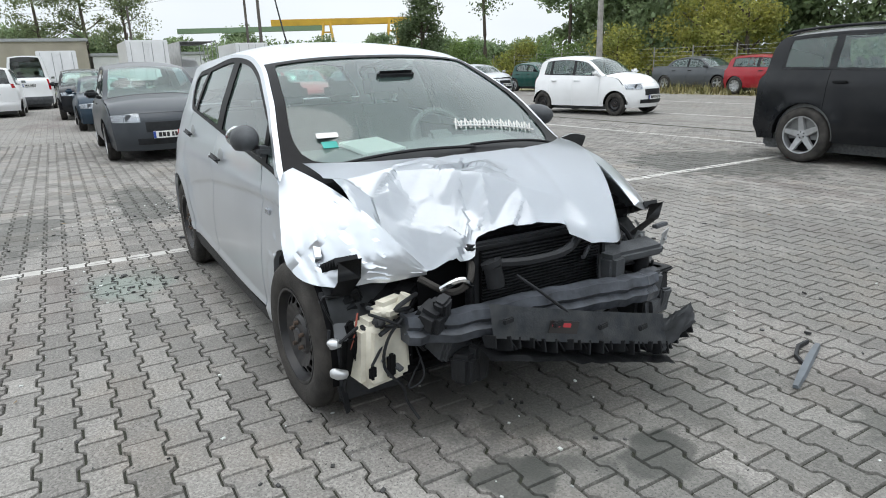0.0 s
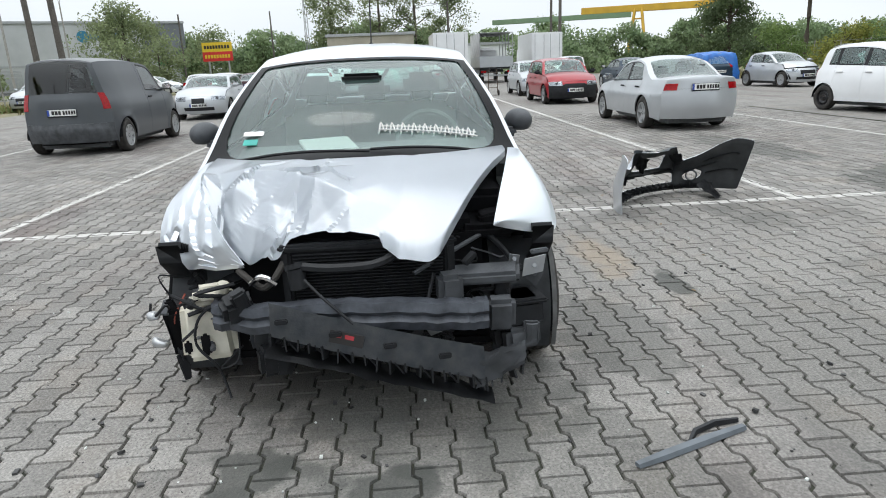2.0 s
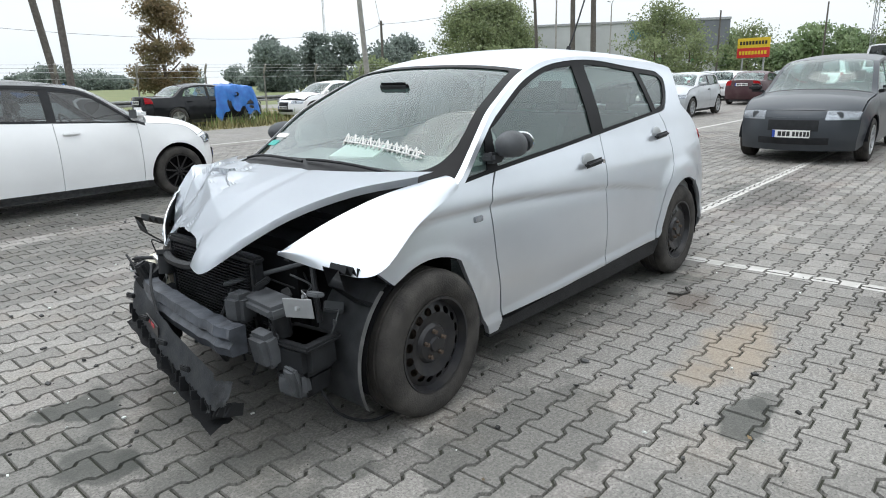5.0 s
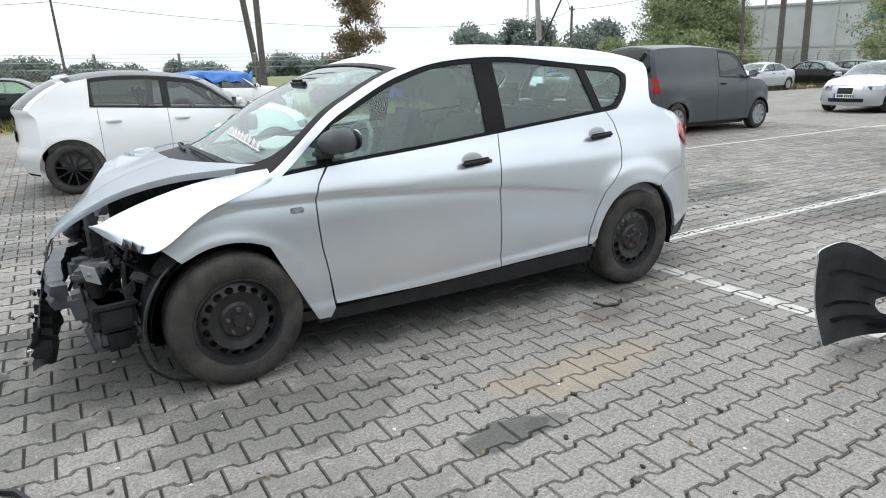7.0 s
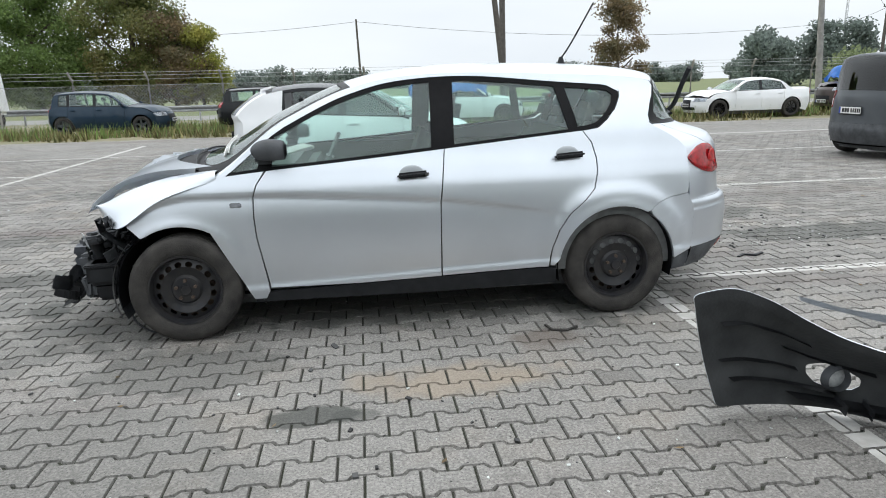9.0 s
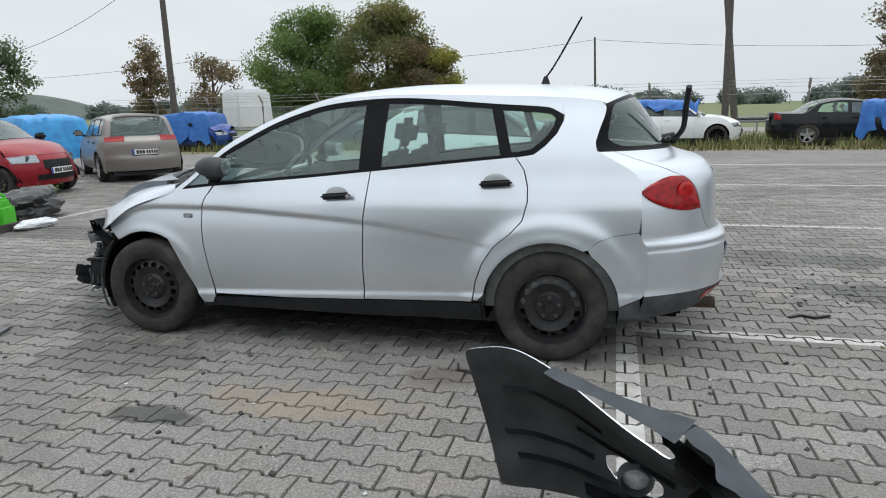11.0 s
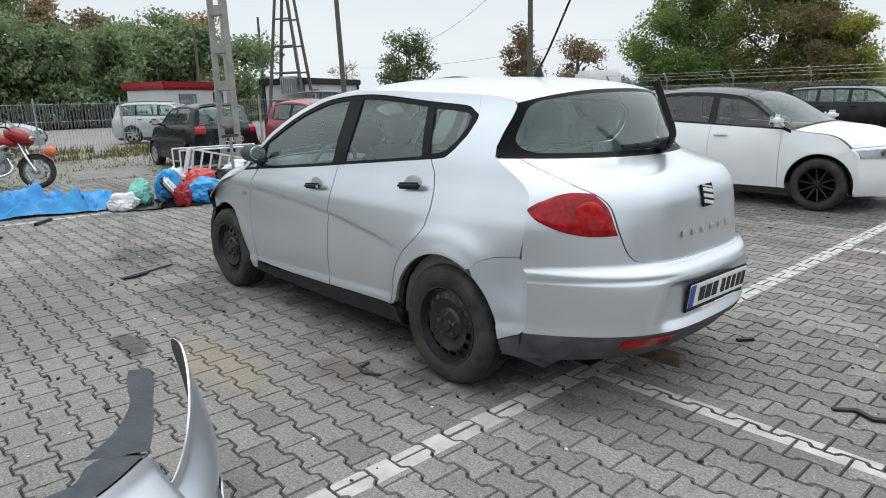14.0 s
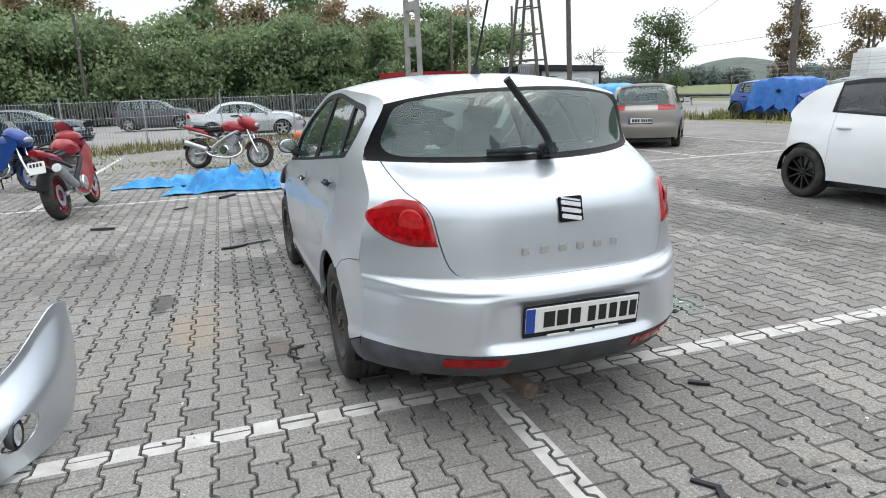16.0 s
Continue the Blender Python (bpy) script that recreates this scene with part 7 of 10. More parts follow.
def truck(x, y, yaw, label, body_mat, open_top=False, length=6.0, high=2.4):
    """A box lorry seen from behind: bed, body with a frame, lamps, underride bar, wheels."""
    t = thing("lorry", label, "lorry", at(x, y, yaw))
    bm = bmesh.new()
    for s in (-1, 1):
        block(bm, (length, 0.1, 0.2), (0, s * 0.45, 0.85))
    block(bm, (length, 2.4, 0.14), (0, 0, 1.05), bevel=0.02)
    part("chassis", bm, BLACKTRIM, t)
    bm = bmesh.new()
    if open_top:
        for s in (-1, 1):
            block(bm, (length, 0.04, 0.75), (0, s * 1.2, 1.5))
        block(bm, (0.04, 2.4, 0.75), (-length / 2, 0, 1.5))
        part("dropsides", bm, body_mat, t)
        bm = bmesh.new()
        for xx in span(-length / 2 + 0.05, length / 2, 4):
            for s in (-1, 1):
                rod(bm, (xx, s * 1.18, 1.8), (xx, s * 1.18, 1.1 + high), 0.03)
            rod(bm, (xx, -1.18, 1.1 + high), (xx, 1.18, 1.1 + high), 0.03)
        part("hoop_frame", bm, GALV, t)["kind"] = "stuff"
        bm = bmesh.new()
        grid_patch(bm, lambda u, v: Vector((u * length / 2, v * 1.2, 1.12 + high + 0.03 * noise.noise(Vector((u * 4, v * 4, 1))))), span(-1, 1, 14), span(-1, 1, 8))
        grid_patch(bm, lambda u, v: Vector((u * length / 2, 1.21 + 0.03 * noise.noise(Vector((u * 5, v * 4, 7))), 1.85 + v * (high - 0.72))), span(-1, 1, 14), span(0, 1, 6))
        part("canvas", bm, material("grey_canvas", (0.42, 0.42, 0.41), 0.8, 0, 0.2, 3), t)
    else:
        block(bm, (length, 2.4, high), (0, 0, 1.12 + high / 2), bevel=0.03)
        part("box_body", bm, body_mat, t)
        bm = bmesh.new()
        for s in (-0.6, 0.6):
            block(bm, (0.03, 1.1, high - 0.2), (-length / 2 - 0.02, s, 1.12 + high / 2), bevel=0.01)
        part("rear_door", bm, body_mat, t)
        for s in (-0.25, 0.25, -0.95, 0.95):
            bm = bmesh.new()
            rod(bm, (-length / 2 - 0.05, s, 1.2), (-length / 2 - 0.05, s, 1.0 + high), 0.018)
            part("lock_rod", bm, GALV, t)
    bm = bmesh.new()
    block(bm, (0.1, 2.3, 0.12), (-length / 2 + 0.1, 0, 0.55), bevel=0.02)
    part("underride_bar", bm, GALV, t)
    for s in (-1, 1):
        bm = bmesh.new()
        block(bm, (0.04, 0.35, 0.14), (-length / 2 - 0.02, s * 0.95, 0.8), bevel=0.01)
        part("tail_lamp", bm, REDLENS, t)
    bm = bmesh.new()
    block(bm, (1.7, 2.1, 2.0), (length / 2 + 1.0, 0, 1.6), bevel=0.15, taper=0.92)
    part("cab", bm, WHITEPAINT, t)
    for xx in (-length / 2 + 1.3, length / 2 + 0.9):
        for s in (-1, 1):
            add_wheel(t, xx, s * 0.95, 0.4, 0.4, "steel", STEEL, width=0.28)
    return t


truck(-44.5, 3.9, 180, "white lorry with a tail lift and striped markers", WHITEPAINT)
truck(-47.0, 7.4, 180, "open lorry with a torn grey canvas", PALEPAINT, True)
truck(-50.0, 11.8, 180, "white box lorry with closed rear doors", WHITEPAINT)
truck(-52.0, -1.0, 180, "white box lorry far down the yard", WHITEPAINT, high=2.1)
tow = truck(19.5, -27.6, 150, "white breakdown lorry with a flat bed", GALV, length=4.5, high=0.15)

# ---- trees ----
def leaf_mesh(blobs, per, size, seed, flat_z=0.7):
    """Thousands of small leaf sprays scattered in the shells of many clumps."""
    r = np.random.default_rng(seed)
    cs = []
    for (c, rad) in blobs:
        d = r.normal(size=(per, 3))
        d /= np.linalg.norm(d, axis=1)[:, None]
        cs.append(np.array(c) + d * (rad * r.uniform(0.12, 1.45, (per, 1)) ** 0.8) * np.array([1, 1, flat_z]))
    c = np.concatenate(cs)
    n = len(c)
    a, b = r.normal(size=(n, 3)), r.normal(size=(n, 3))
    a /= np.linalg.norm(a, axis=1)[:, None]
    b -= a * (a * b).sum(1)[:, None]
    b /= np.linalg.norm(b, axis=1)[:, None]
    s = size * r.uniform(0.6, 1.4, (n, 1))
    v = np.stack([c + a * s, c + b * s * 0.55, c - a * s * 0.7, c - b * s * 0.55], 1).reshape(-1, 3)
    me = bpy.data.meshes.new("crown")
    me.vertices.add(4 * n)
    me.vertices.foreach_set("co", v.ravel().astype(np.float32))
    me.loops.add(4 * n)
    me.loops.foreach_set("vertex_index", np.arange(4 * n, dtype=np.int32))
    me.polygons.add(n)
    me.polygons.foreach_set("loop_start", np.arange(0, 4 * n, 4, dtype=np.int32))
    me.update(calc_edges=True)
    return me


def blob_set(r, h0, h1, rad, n, small, cone=False):
    out = []
    for _ in range(n):
        t = r.random()
        z = h0 + (h1 - h0) * t
        k = (1 - t) if cone else math.sin(math.pi * (0.12 + 0.8 * t)) ** 0.7
        a, q = r.random() * math.tau, math.sqrt(r.random()) * rad * k
        out.append(((q * math.cos(a), q * math.sin(a), z), small * (0.7 + 0.6 * r.random())))
    return out


def tree(label, x, y, h, rad, mat, base=0.25, n=40, per=90, leaf=0.16, small=None, seed=1, trunk=0.16, cone=False, limbs=7, bare=False):
    t = thing("tree", label, "tree", pose(x, y, 0))
    r = random.Random(seed)
    bm = bmesh.new()
    hose(bm, [(0, 0, -0.1), (0.1 * r.random(), 0.1, h * 0.3), (0.2 * r.random(), -0.1, h * 0.65), (0.1, 0, h * 0.93)], trunk, 7, 4)
    for v in bm.verts:
        k = 1.15 - 0.95 * max(0, v.co.z) / h
        v.co.x, v.co.y = v.co.x * k + 0.0, v.co.y * k
    for i in range(limbs):
        z = h * (base + (0.85 - base) * r.random())
        a = r.random() * math.tau
        q = rad * (0.5 + 0.5 * r.random()) * (1 - 0.5 * z / h)
        hose(bm, [(0, 0, z), (q * 0.5 * math.cos(a), q * 0.5 * math.sin(a), z + 0.25 * q), (q * math.cos(a), q * math.sin(a), z + 0.6 * q)], trunk * 0.3, 5, 2)
        if bare:
            for k in range(5):
                a2 = a + r.uniform(-0.9, 0.9)
                hose(bm, [(q * 0.6 * math.cos(a), q * 0.6 * math.sin(a), z + 0.3 * q), (q * 0.9 * math.cos(a2), q * 0.9 * math.sin(a2), z + q * r.uniform(0.5, 1.1))], trunk * 0.1, 4, 1)
    part("trunk", bm, BARK, t)
    me = leaf_mesh(blob_set(r, h * base, h * 0.97, rad, n, small or rad * 0.32, cone), int(per * 2.2), leaf * 0.56, seed)
    put_mesh("crown", me, mat, t)
    return t


def wood(name, label, spots, mat, per, leaf, seed, trunks=True):
    """A far stand of trees as one mass of foliage. spots: x, y, height, radius."""
    r = random.Random(seed)
    blobs = []
    for x, y, h, rad in spots:
        for c, s in blob_set(r, h * 0.06, h * 0.97, rad, 24, rad * 0.46):
            blobs.append(((c[0] + x, c[1] + y, c[2]), s))
    o = put_mesh(name, leaf_mesh(blobs, per, leaf, seed), mat)
    tagged(o, label, "woodland", kind="stuff")
    if trunks:
        bm = bmesh.new()
        for x, y, h, rad in spots:
            rod(bm, (x, y, -0.2), (x + 0.2, y, h * 0.8), 0.16, 0.05, 6)
        o = part("tree_trunks", bm, BARK)
        tagged(o, "dark trunks standing in the woodland", "woodland", kind="stuff")


tree("broad green tree with yellowing sides beyond the road", 25.6, -52, 10.0, 4.9, LEAF, 0.10, 90, 260, 0.22, 1.25, 21, 0.3)
tree("broad green tree turning rusty beyond the road", 18.2, -52.5, 10.3, 4.4, LEAFGREENRUST, 0.10, 80, 260, 0.22, 1.2, 22, 0.3)
tree("rusty green tree beside the broad ones", 15.0, -51.5, 7.4, 2.9, LEAFRED, 0.1, 40, 220, 0.2, 1.0, 23, 0.2)
tree("yellowing bush beyond the road", 12.9, -51.5, 6.3, 2.1, LEAFYELLOW, 0.08, 34, 200, 0.2, 0.85, 24, 0.12)
tree("small sparse tree with reddish leaves", -17.0, -38.4, 6.6, 2.2, LEAFRED, 0.12, 46, 170, 0.15, 0.62, 25, 0.14)
tree("large rounded willow beyond the parked cars", -72.0, -55.5, 11.2, 7.2, WILLOWLEAF, 0.04, 130, 300, 0.3, 1.9, 26, 0.4)
tree("young leafy tree near the site huts", 35.5, -28.5, 6.4, 1.9, LEAFDARK, 0.15, 30, 130, 0.18, 0.75, 27)
tree("slim tree with brown leaves beside the pole", 26.3, -31, 6.2, 1.2, LEAFRED, 0.12, 26, 120, 0.16, 0.6, 28)
tree("small tree beyond the guard rail", 23.7, -33.7, 5.0, 1.7, LEAFRED, 0.3, 22, 100, 0.16, 0.6, 29)
tree("almost bare small tree", 40, -26, 4.6, 1.6, LEAFRED, 0.3, 6, 30, 0.12, 0.5, 30, 0.1, limbs=14, bare=True)
tree("dense dark conifer behind the yard", -42.0, 23.6, 9.5, 2.6, LEAFDARK, 0.05, 60, 150, 0.2, 0.9, 31, 0.2, True)
for i, (x, y, h, rd) in enumerate(((-92, -2, 17, 4.0), (-92, 3.0, 18, 3.8), (-94, -9, 14, 3.4), (-96, 8, 15, 3.5))):
    tree("tall thin-crowned tree far behind the yard", x, y, h, rd, WILLOWLEAF, 0.3, 34, 90, 0.3, 1.3, 40 + i, 0.25)
tree("thin half-bare tree behind the yard", -40, 28, 12, 2.0, LEAFDARK, 0.4, 16, 50, 0.22, 0.9, 50)
tree("leafy tree beside the warehouse", -71, -29, 8.5, 4.2, WILLOWLEAF, 0.1, 40, 120, 0.28, 1.5, 51, 0.25)
tree("yellowing bush in the hedge", -20.5, 29, 4.6, 2.2, LEAFYELLOW, 0.05, 30, 130, 0.17, 0.8, 52)
tree("yellowing bush behind the yard", -17.5, 28.5, 3.9, 2.0, LEAFYELLOW, 0.05, 26, 130, 0.17, 0.8, 53)
for i, (x, y) in enumerate(((-38, 25), (-34.5, 27), (-31, 27.5), (-23.5, 25.8))):
    tree("bright green bush behind the yard", x, y, 2.8, 1.7, LEAFYELLOW if i % 2 else LEAF, 0.05, 22, 100, 0.17, 0.8, 54 + i, 0.08)
rnd = random.Random(8)
wood("woodland_north", "dark mixed wood behind the yard", [(x + rnd.uniform(-1, 1), 33 + rnd.uniform(-2, 6), rnd.uniform(10, 15), rnd.uniform(2.2, 3.4)) for x in np.arange(-37, 14, 2.1)], WOODLEAF, 330, 0.19, 3)
wood("woodland_east", "green wood along the neighbouring yard", [(50 + rnd.uniform(-2, 4), y + rnd.uniform(-1, 1), rnd.uniform(5.5, 7.8), rnd.uniform(2.2, 3.4)) for y in np.arange(-21, 46, 2.2)], WOODLEAF, 360, 0.18, 4)
wood("woodland_east_back", "tall autumn wood behind the green one", [(60 + rnd.uniform(-2, 4), y + rnd.uniform(-1, 1), rnd.uniform(8, 12.5), rnd.uniform(2.4, 3.4)) for y in np.arange(-22, 50, 3.4)], WOODRED, 280, 0.2, 5)
wood("woodland_east_dark", "dark conifers rising out of the wood", [(57 + rnd.uniform(-2, 4), y, rnd.uniform(9, 13), 2.4) for y in (-19, -6, 3, 14, 22, 27, 31, 35)], WOODLEAF, 360, 0.18, 6)
wood("woodland_west", "hedge of bushes far down the yard", [(-70 + rnd.uniform(-4, 4), y, rnd.uniform(3.2, 5.2), rnd.uniform(1.8, 2.8)) for y in np.arange(14, 60, 2.6)], WOODLEAF, 200, 0.2, 7)
wood("woodland_far_west", "trees at the far end of the yard in haze-paled green", [(-105 + rnd.uniform(-6, 6), y, rnd.uniform(4.5, 8), rnd.uniform(2.4, 3.6)) for y in np.arange(-34, 26, 2.8)], WOODLEAF, 180, 0.26, 8)
wood("woodland_bushes", "bushes along the far verge", [(-50 + i * 3.1 + rnd.uniform(-1, 1), -33 + rnd.uniform(-5, 2), rnd.uniform(2.2, 3.6), rnd.uniform(1.5, 2.4)) for i in range(7)] + [(-66, -24, 5, 2.4), (-62, -26, 4.5, 2.2), (-78, -22, 7, 3)], WILLOWLEAF, 138, 0.161, 9)
spots_far = []
for i in range(90):
    a = radians(-160 + 130 * i / 90) + rnd.uniform(-0.01, 0.01)
    d = rnd.uniform(330, 420)
    if rnd.random() < 0.85:
        spots_far.append((d * math.cos(a), d * math.sin(a), rnd.uniform(5, 11), rnd.uniform(5, 9)))
wood("woodland_horizon", "line of trees on the horizon with haze in their colour", spots_far, HAZELEAF, 110, 0.75, 10, False)
spots_mid = [(-60 - 4.4 * i + rnd.uniform(-3, 3), -95 + 1.2 * i + rnd.uniform(-8, 8), rnd.uniform(5, 10), rnd.uniform(3, 5)) for i in range(16)]
wood("woodland_meadow", "trees across the meadow with haze in their colour", spots_mid, HAZELEAF, 190, 0.33, 11, False)
# the hill shares the far trees' colour with haze painted in
bm = bmesh.new()
grid_patch(bm, lambda u, v: Vector((260 + 120 * u, -330 + 70 * v, 15 * math.sin(math.pi * u) * math.sin(math.pi * v))), span(0, 1, 16), span(0, 1, 8))
tagged(part("distant_hill", bm, HAZELEAF), "low hill on the horizon with haze in its colour", "hill", kind="structure")

# weeds and tufts
r = np.random.default_rng(12)


def tufts(name, label, x0, x1, y0, y1, count, hi, mat, seed):
    r = np.random.default_rng(seed)
    n = count
    c = np.stack([r.uniform(x0, x1, n), r.uniform(y0, y1, n), np.full(n, -0.02)], 1)
    keep = np.array([noise.noise(Vector((p[0] * 0.35, p[1] * 0.5, 2.0))) > -0.15 for p in c])
    c = c[keep]
    n = len(c)
    a = r.uniform(0, math.tau, n)
    h = hi * r.uniform(0.35, 1.0, n) ** 1.5
    d = np.stack([np.cos(a), np.sin(a), np.zeros(n)], 1)
    w = 0.012 + 0.02 * r.random(n)
    side = np.stack([-np.sin(a), np.cos(a), np.zeros(n)], 1) * w[:, None]
    lean = d * (h * r.uniform(0.1, 0.8, n))[:, None]
    top = c + lean + np.array([0, 0, 1]) * h[:, None]
    v = np.stack([c - side, c + side, top], 1).reshape(-1, 3)
    me = bpy.data.meshes.new(name)
    me.from_pydata(v.tolist(), [], [(i, i + 1, i + 2) for i in range(0, 3 * n, 3)])
    tagged(put_mesh(name, me, mat), label, "grass", kind="stuff")


tufts("dry_grass", "dry yellow grass and weeds along the verge", -40, 20, -22.5, -16.6, 26000, 0.42, DRYGRASS, 1)
tufts("green_weeds", "green weeds among the dry grass", -30, 20, -23, -17.5, 9000, 0.55, LEAF, 2)
tufts("fence_weeds", "weeds along the wire fence", 16.5, 20.6, -12, 14, 9000, 0.35, DRYGRASS, 3)
tufts("joint_weeds", "low weeds growing in the paving joints", 10.5, 18, -9, 9, 7000, 0.10, LEAF, 4)
tufts("north_weeds", "weeds along the yard's edge", -40, 10, 20.2, 24, 9000, 0.5, DRYGRASS, 5)


# ---- poles, wires, fences ----
def pole(label, x, y, h, r0, r1, mat, lean=(0, 0), arms=(), insul=True):
    t = thing("utility_pole", label, "pole", pose(x, y, 0))
    bm = bmesh.new()
    rod(bm, (0, 0, -0.3), (lean[0], lean[1], h), r0, r1, 12)
    part("shaft", bm, mat, t)
    for z, half, yaw in arms:
        bm = bmesh.new()
        k = z / h
        c = Vector((lean[0] * k, lean[1] * k, z))
        d = Vector((math.cos(radians(yaw)), math.sin(radians(yaw)), 0))
        rod(bm, c - d * half, c + d * half, 0.05)
        for s in (-1, -0.4, 0.4, 1):
            rod(bm, c + d * half * s * 0.92, c + d * half * s * 0.92 + Vector((0, 0, 0.18)), 0.035, 0.02, 8)
        part("crossarm", bm, mat, t)
    return t


pole("dark timber pole leaning towards its neighbour", -6.7, -26.0, 9.5, 0.15, 0.11, WOODPOLE, (1.2, 0))
pole("dark timber pole beside the leaning one", -5.6, -22.0, 9.5, 0.13, 0.10, WOODPOLE, (0.15, 0))
pole("leaning grey pole near the white saloon", -20.8, -23.6, 10, 0.15, 0.1, CONCRETE, (1.0, 0.2))
pole("thin pole far across the meadow", 0, -56, 7.2, 0.12, 0.08, WOODPOLE, (0.25, 0))
pole("timber pole carrying several wires", 19.4, -23.8, 8.6, 0.17, 0.12, WOODPOLE, (0, 0), ((8.3, 0.6, 20),))
pole("slightly leaning steel pole", 19.9, -12.6, 9.5, 0.12, 0.08, WOODPOLE, (0.35, 0.1))
pole("pale concrete lamp pole at the wood", -20.1, 21.2, 9.5, 0.16, 0.1, CONCRETE)
pole("grey timber pole near the warehouse", -40.2, -22.7, 10.5, 0.2, 0.15, WOODPOLE, (0.4, 0))
pole("grey timber pole beside it", -41.3, -21.6, 11, 0.22, 0.16, WOODPOLE, (0.6, 0))
pole("far leaning pole beyond the yard", -47.5, -30.4, 9.5, 0.16, 0.12, WOODPOLE, (1.0, 0))
pole("far pole with a crossarm beyond the yard", -38.6, -41.2, 6.5, 0.14, 0.1, WOODPOLE, (0, 0), ((6.2, 0.7, 30),))
pole("far pole behind the lorries", -66, 16.5, 9.0, 0.16, 0.12, WOODPOLE, (0, 0), ((8.7, 0.5, 90),))
pole("dark pole beside the gantry", -54, 14.5, 9.2, 0.16, 0.12, WOODPOLE)
pole("thin far pole beyond the yard", -70, 6.0, 8.0, 0.12, 0.1, WOODPOLE)
for x, y, h in ((-86, -16, 9), (-74, -24, 8), (47, 10, 7.5), (46, -22, 8), (44, -16, 7), (30, -42, 5.5), (42, -34, 6)):
    pole("far thin pole beyond the yard", x, y, h, 0.12, 0.09, WOODPOLE)


def lattice_mast(x, y, h, label="thin lattice mast far away"):
    t = thing("lattice_mast", label, "mast", pose(x, y, 0))
    bm = bmesh.new()
    for a in range(3):
        c, s = math.cos(a * 2.094), math.sin(a * 2.094)
        rod(bm, (0.4 * c, 0.4 * s, 0), (0.2 * c, 0.2 * s, h), 0.05, n=5)
    for k in range(int(h)):
        for a in range(3):
            p, q = a * 2.094, (a + 1) * 2.094
            w = 0.4 - 0.2 * k / h
            rod(bm, (w * math.cos(p), w * math.sin(p), k), (w * math.cos(q), w * math.sin(q), k + 1), 0.025, n=4)
    part("lattice", bm, GALV, t)


lattice_mast(-98, -13, 16)
lattice_mast(-120, -150, 30)


def lamp_post(x, y, h, yaw, arms=2):
    t = thing("street_lamp", "grey street lamp with curved arms", "street lamp", pose(x, y, 0, 0, 0, yaw))
    bm = bmesh.new()
    rod(bm, (0, 0, 0), (0, 0, h), 0.09, 0.06)
    part("post", bm, CONCRETE, t)
    for s in (-1, 1)[:arms]:
        bm = bmesh.new()
        hose(bm, [(0, 0, h - 0.1), (s * 0.4, 0, h + 0.3), (s * 1.2, 0, h + 0.45)], 0.035)
        part("arm", bm, GALV, t)
        bm = bmesh.new()
        block(bm, (0.5, 0.2, 0.1), (s * 1.4, 0, h + 0.47), (0, s * -8, 0), 0.03)
        part("lamp_head", bm, GALV, t)


lamp_post(-43.9, -26.5, 7.6, 40)
lamp_post(-60, -30, 8.2, 40)
lamp_post(32.5, -13, 8.0, 120, 1)

# concrete lattice pylon among the small cars
pyl = thing("concrete_pylon", "weathered concrete pylon with square openings and weeds", "pylon", pose(9.35, -2.75, 0, 0, 0, 30))
bm = bmesh.new()
for s in (-1, 1):
    rod(bm, (s * 0.20, 0, -0.2), (s * 0.09, 0, 9.5), 0.085, 0.06, 4)
for k in range(13):
    z = 0.35 + k * 0.72
    w = 0.22 - 0.11 * z / 9.5
    block(bm, (2 * w, 0.11, 0.2), (0, 0, z), bevel=0.015)
part("shaft", bm, CONCRETE, pyl, smooth=0)

# transformer on an A-frame
tr = thing("transformer_mast", "transformer on a braced twin-pole mast", "mast", pose(29.6, -15.4, 0, 0, 0, 25))
bm = bmesh.new()
for sx in (-1, 1):
    for sy in (-1, 1):
        rod(bm, (sx * 1.3, sy * 0.5, 0), (sx * 0.35, sy * 0.3, 7.2), 0.11, 0.08, 8)
for z in (1.5, 3.0, 4.4, 5.8, 7.0):
    w = 1.3 - 0.95 * z / 7.2
    for sy in (-0.4, 0.4):
        rod(bm, (-w, sy, z), (w, sy, z), 0.045, n=6)
part("frame", bm, WOODPOLE, tr)
bm = bmesh.new()
block(bm, (0.9, 0.7, 1.0), (0, 0, 2.3), bevel=0.05)
for k in range(6):
    block(bm, (0.05, 0.85, 0.8), (-0.35 + k * 0.14, 0, 2.3))
part("transformer_box", bm, GALV, tr)["kind"] = "stuff"
bm = bmesh.new()
rod(bm, (-1.1, 0, 7.3), (1.1, 0, 7.3), 0.06)
for s in (-0.9, 0, 0.9):
    rod(bm, (s, 0, 7.3), (s, 0, 7.65), 0.05, 0.03)
part("crossarm", bm, WOODPOLE, tr)


def wire(a, b, sag, r=0.014):
    a, b = Vector(a), Vector(b)
    bm = bmesh.new()
    hose(bm, [a.lerp(b, t) - Vector((0, 0, sag * 4 * t * (1 - t))) for t in span(0, 1, 8)], r, 4, 2)
    tagged(part("overhead_wire", bm, BLACKTRIM), "thin dark overhead wire between poles", "wire")


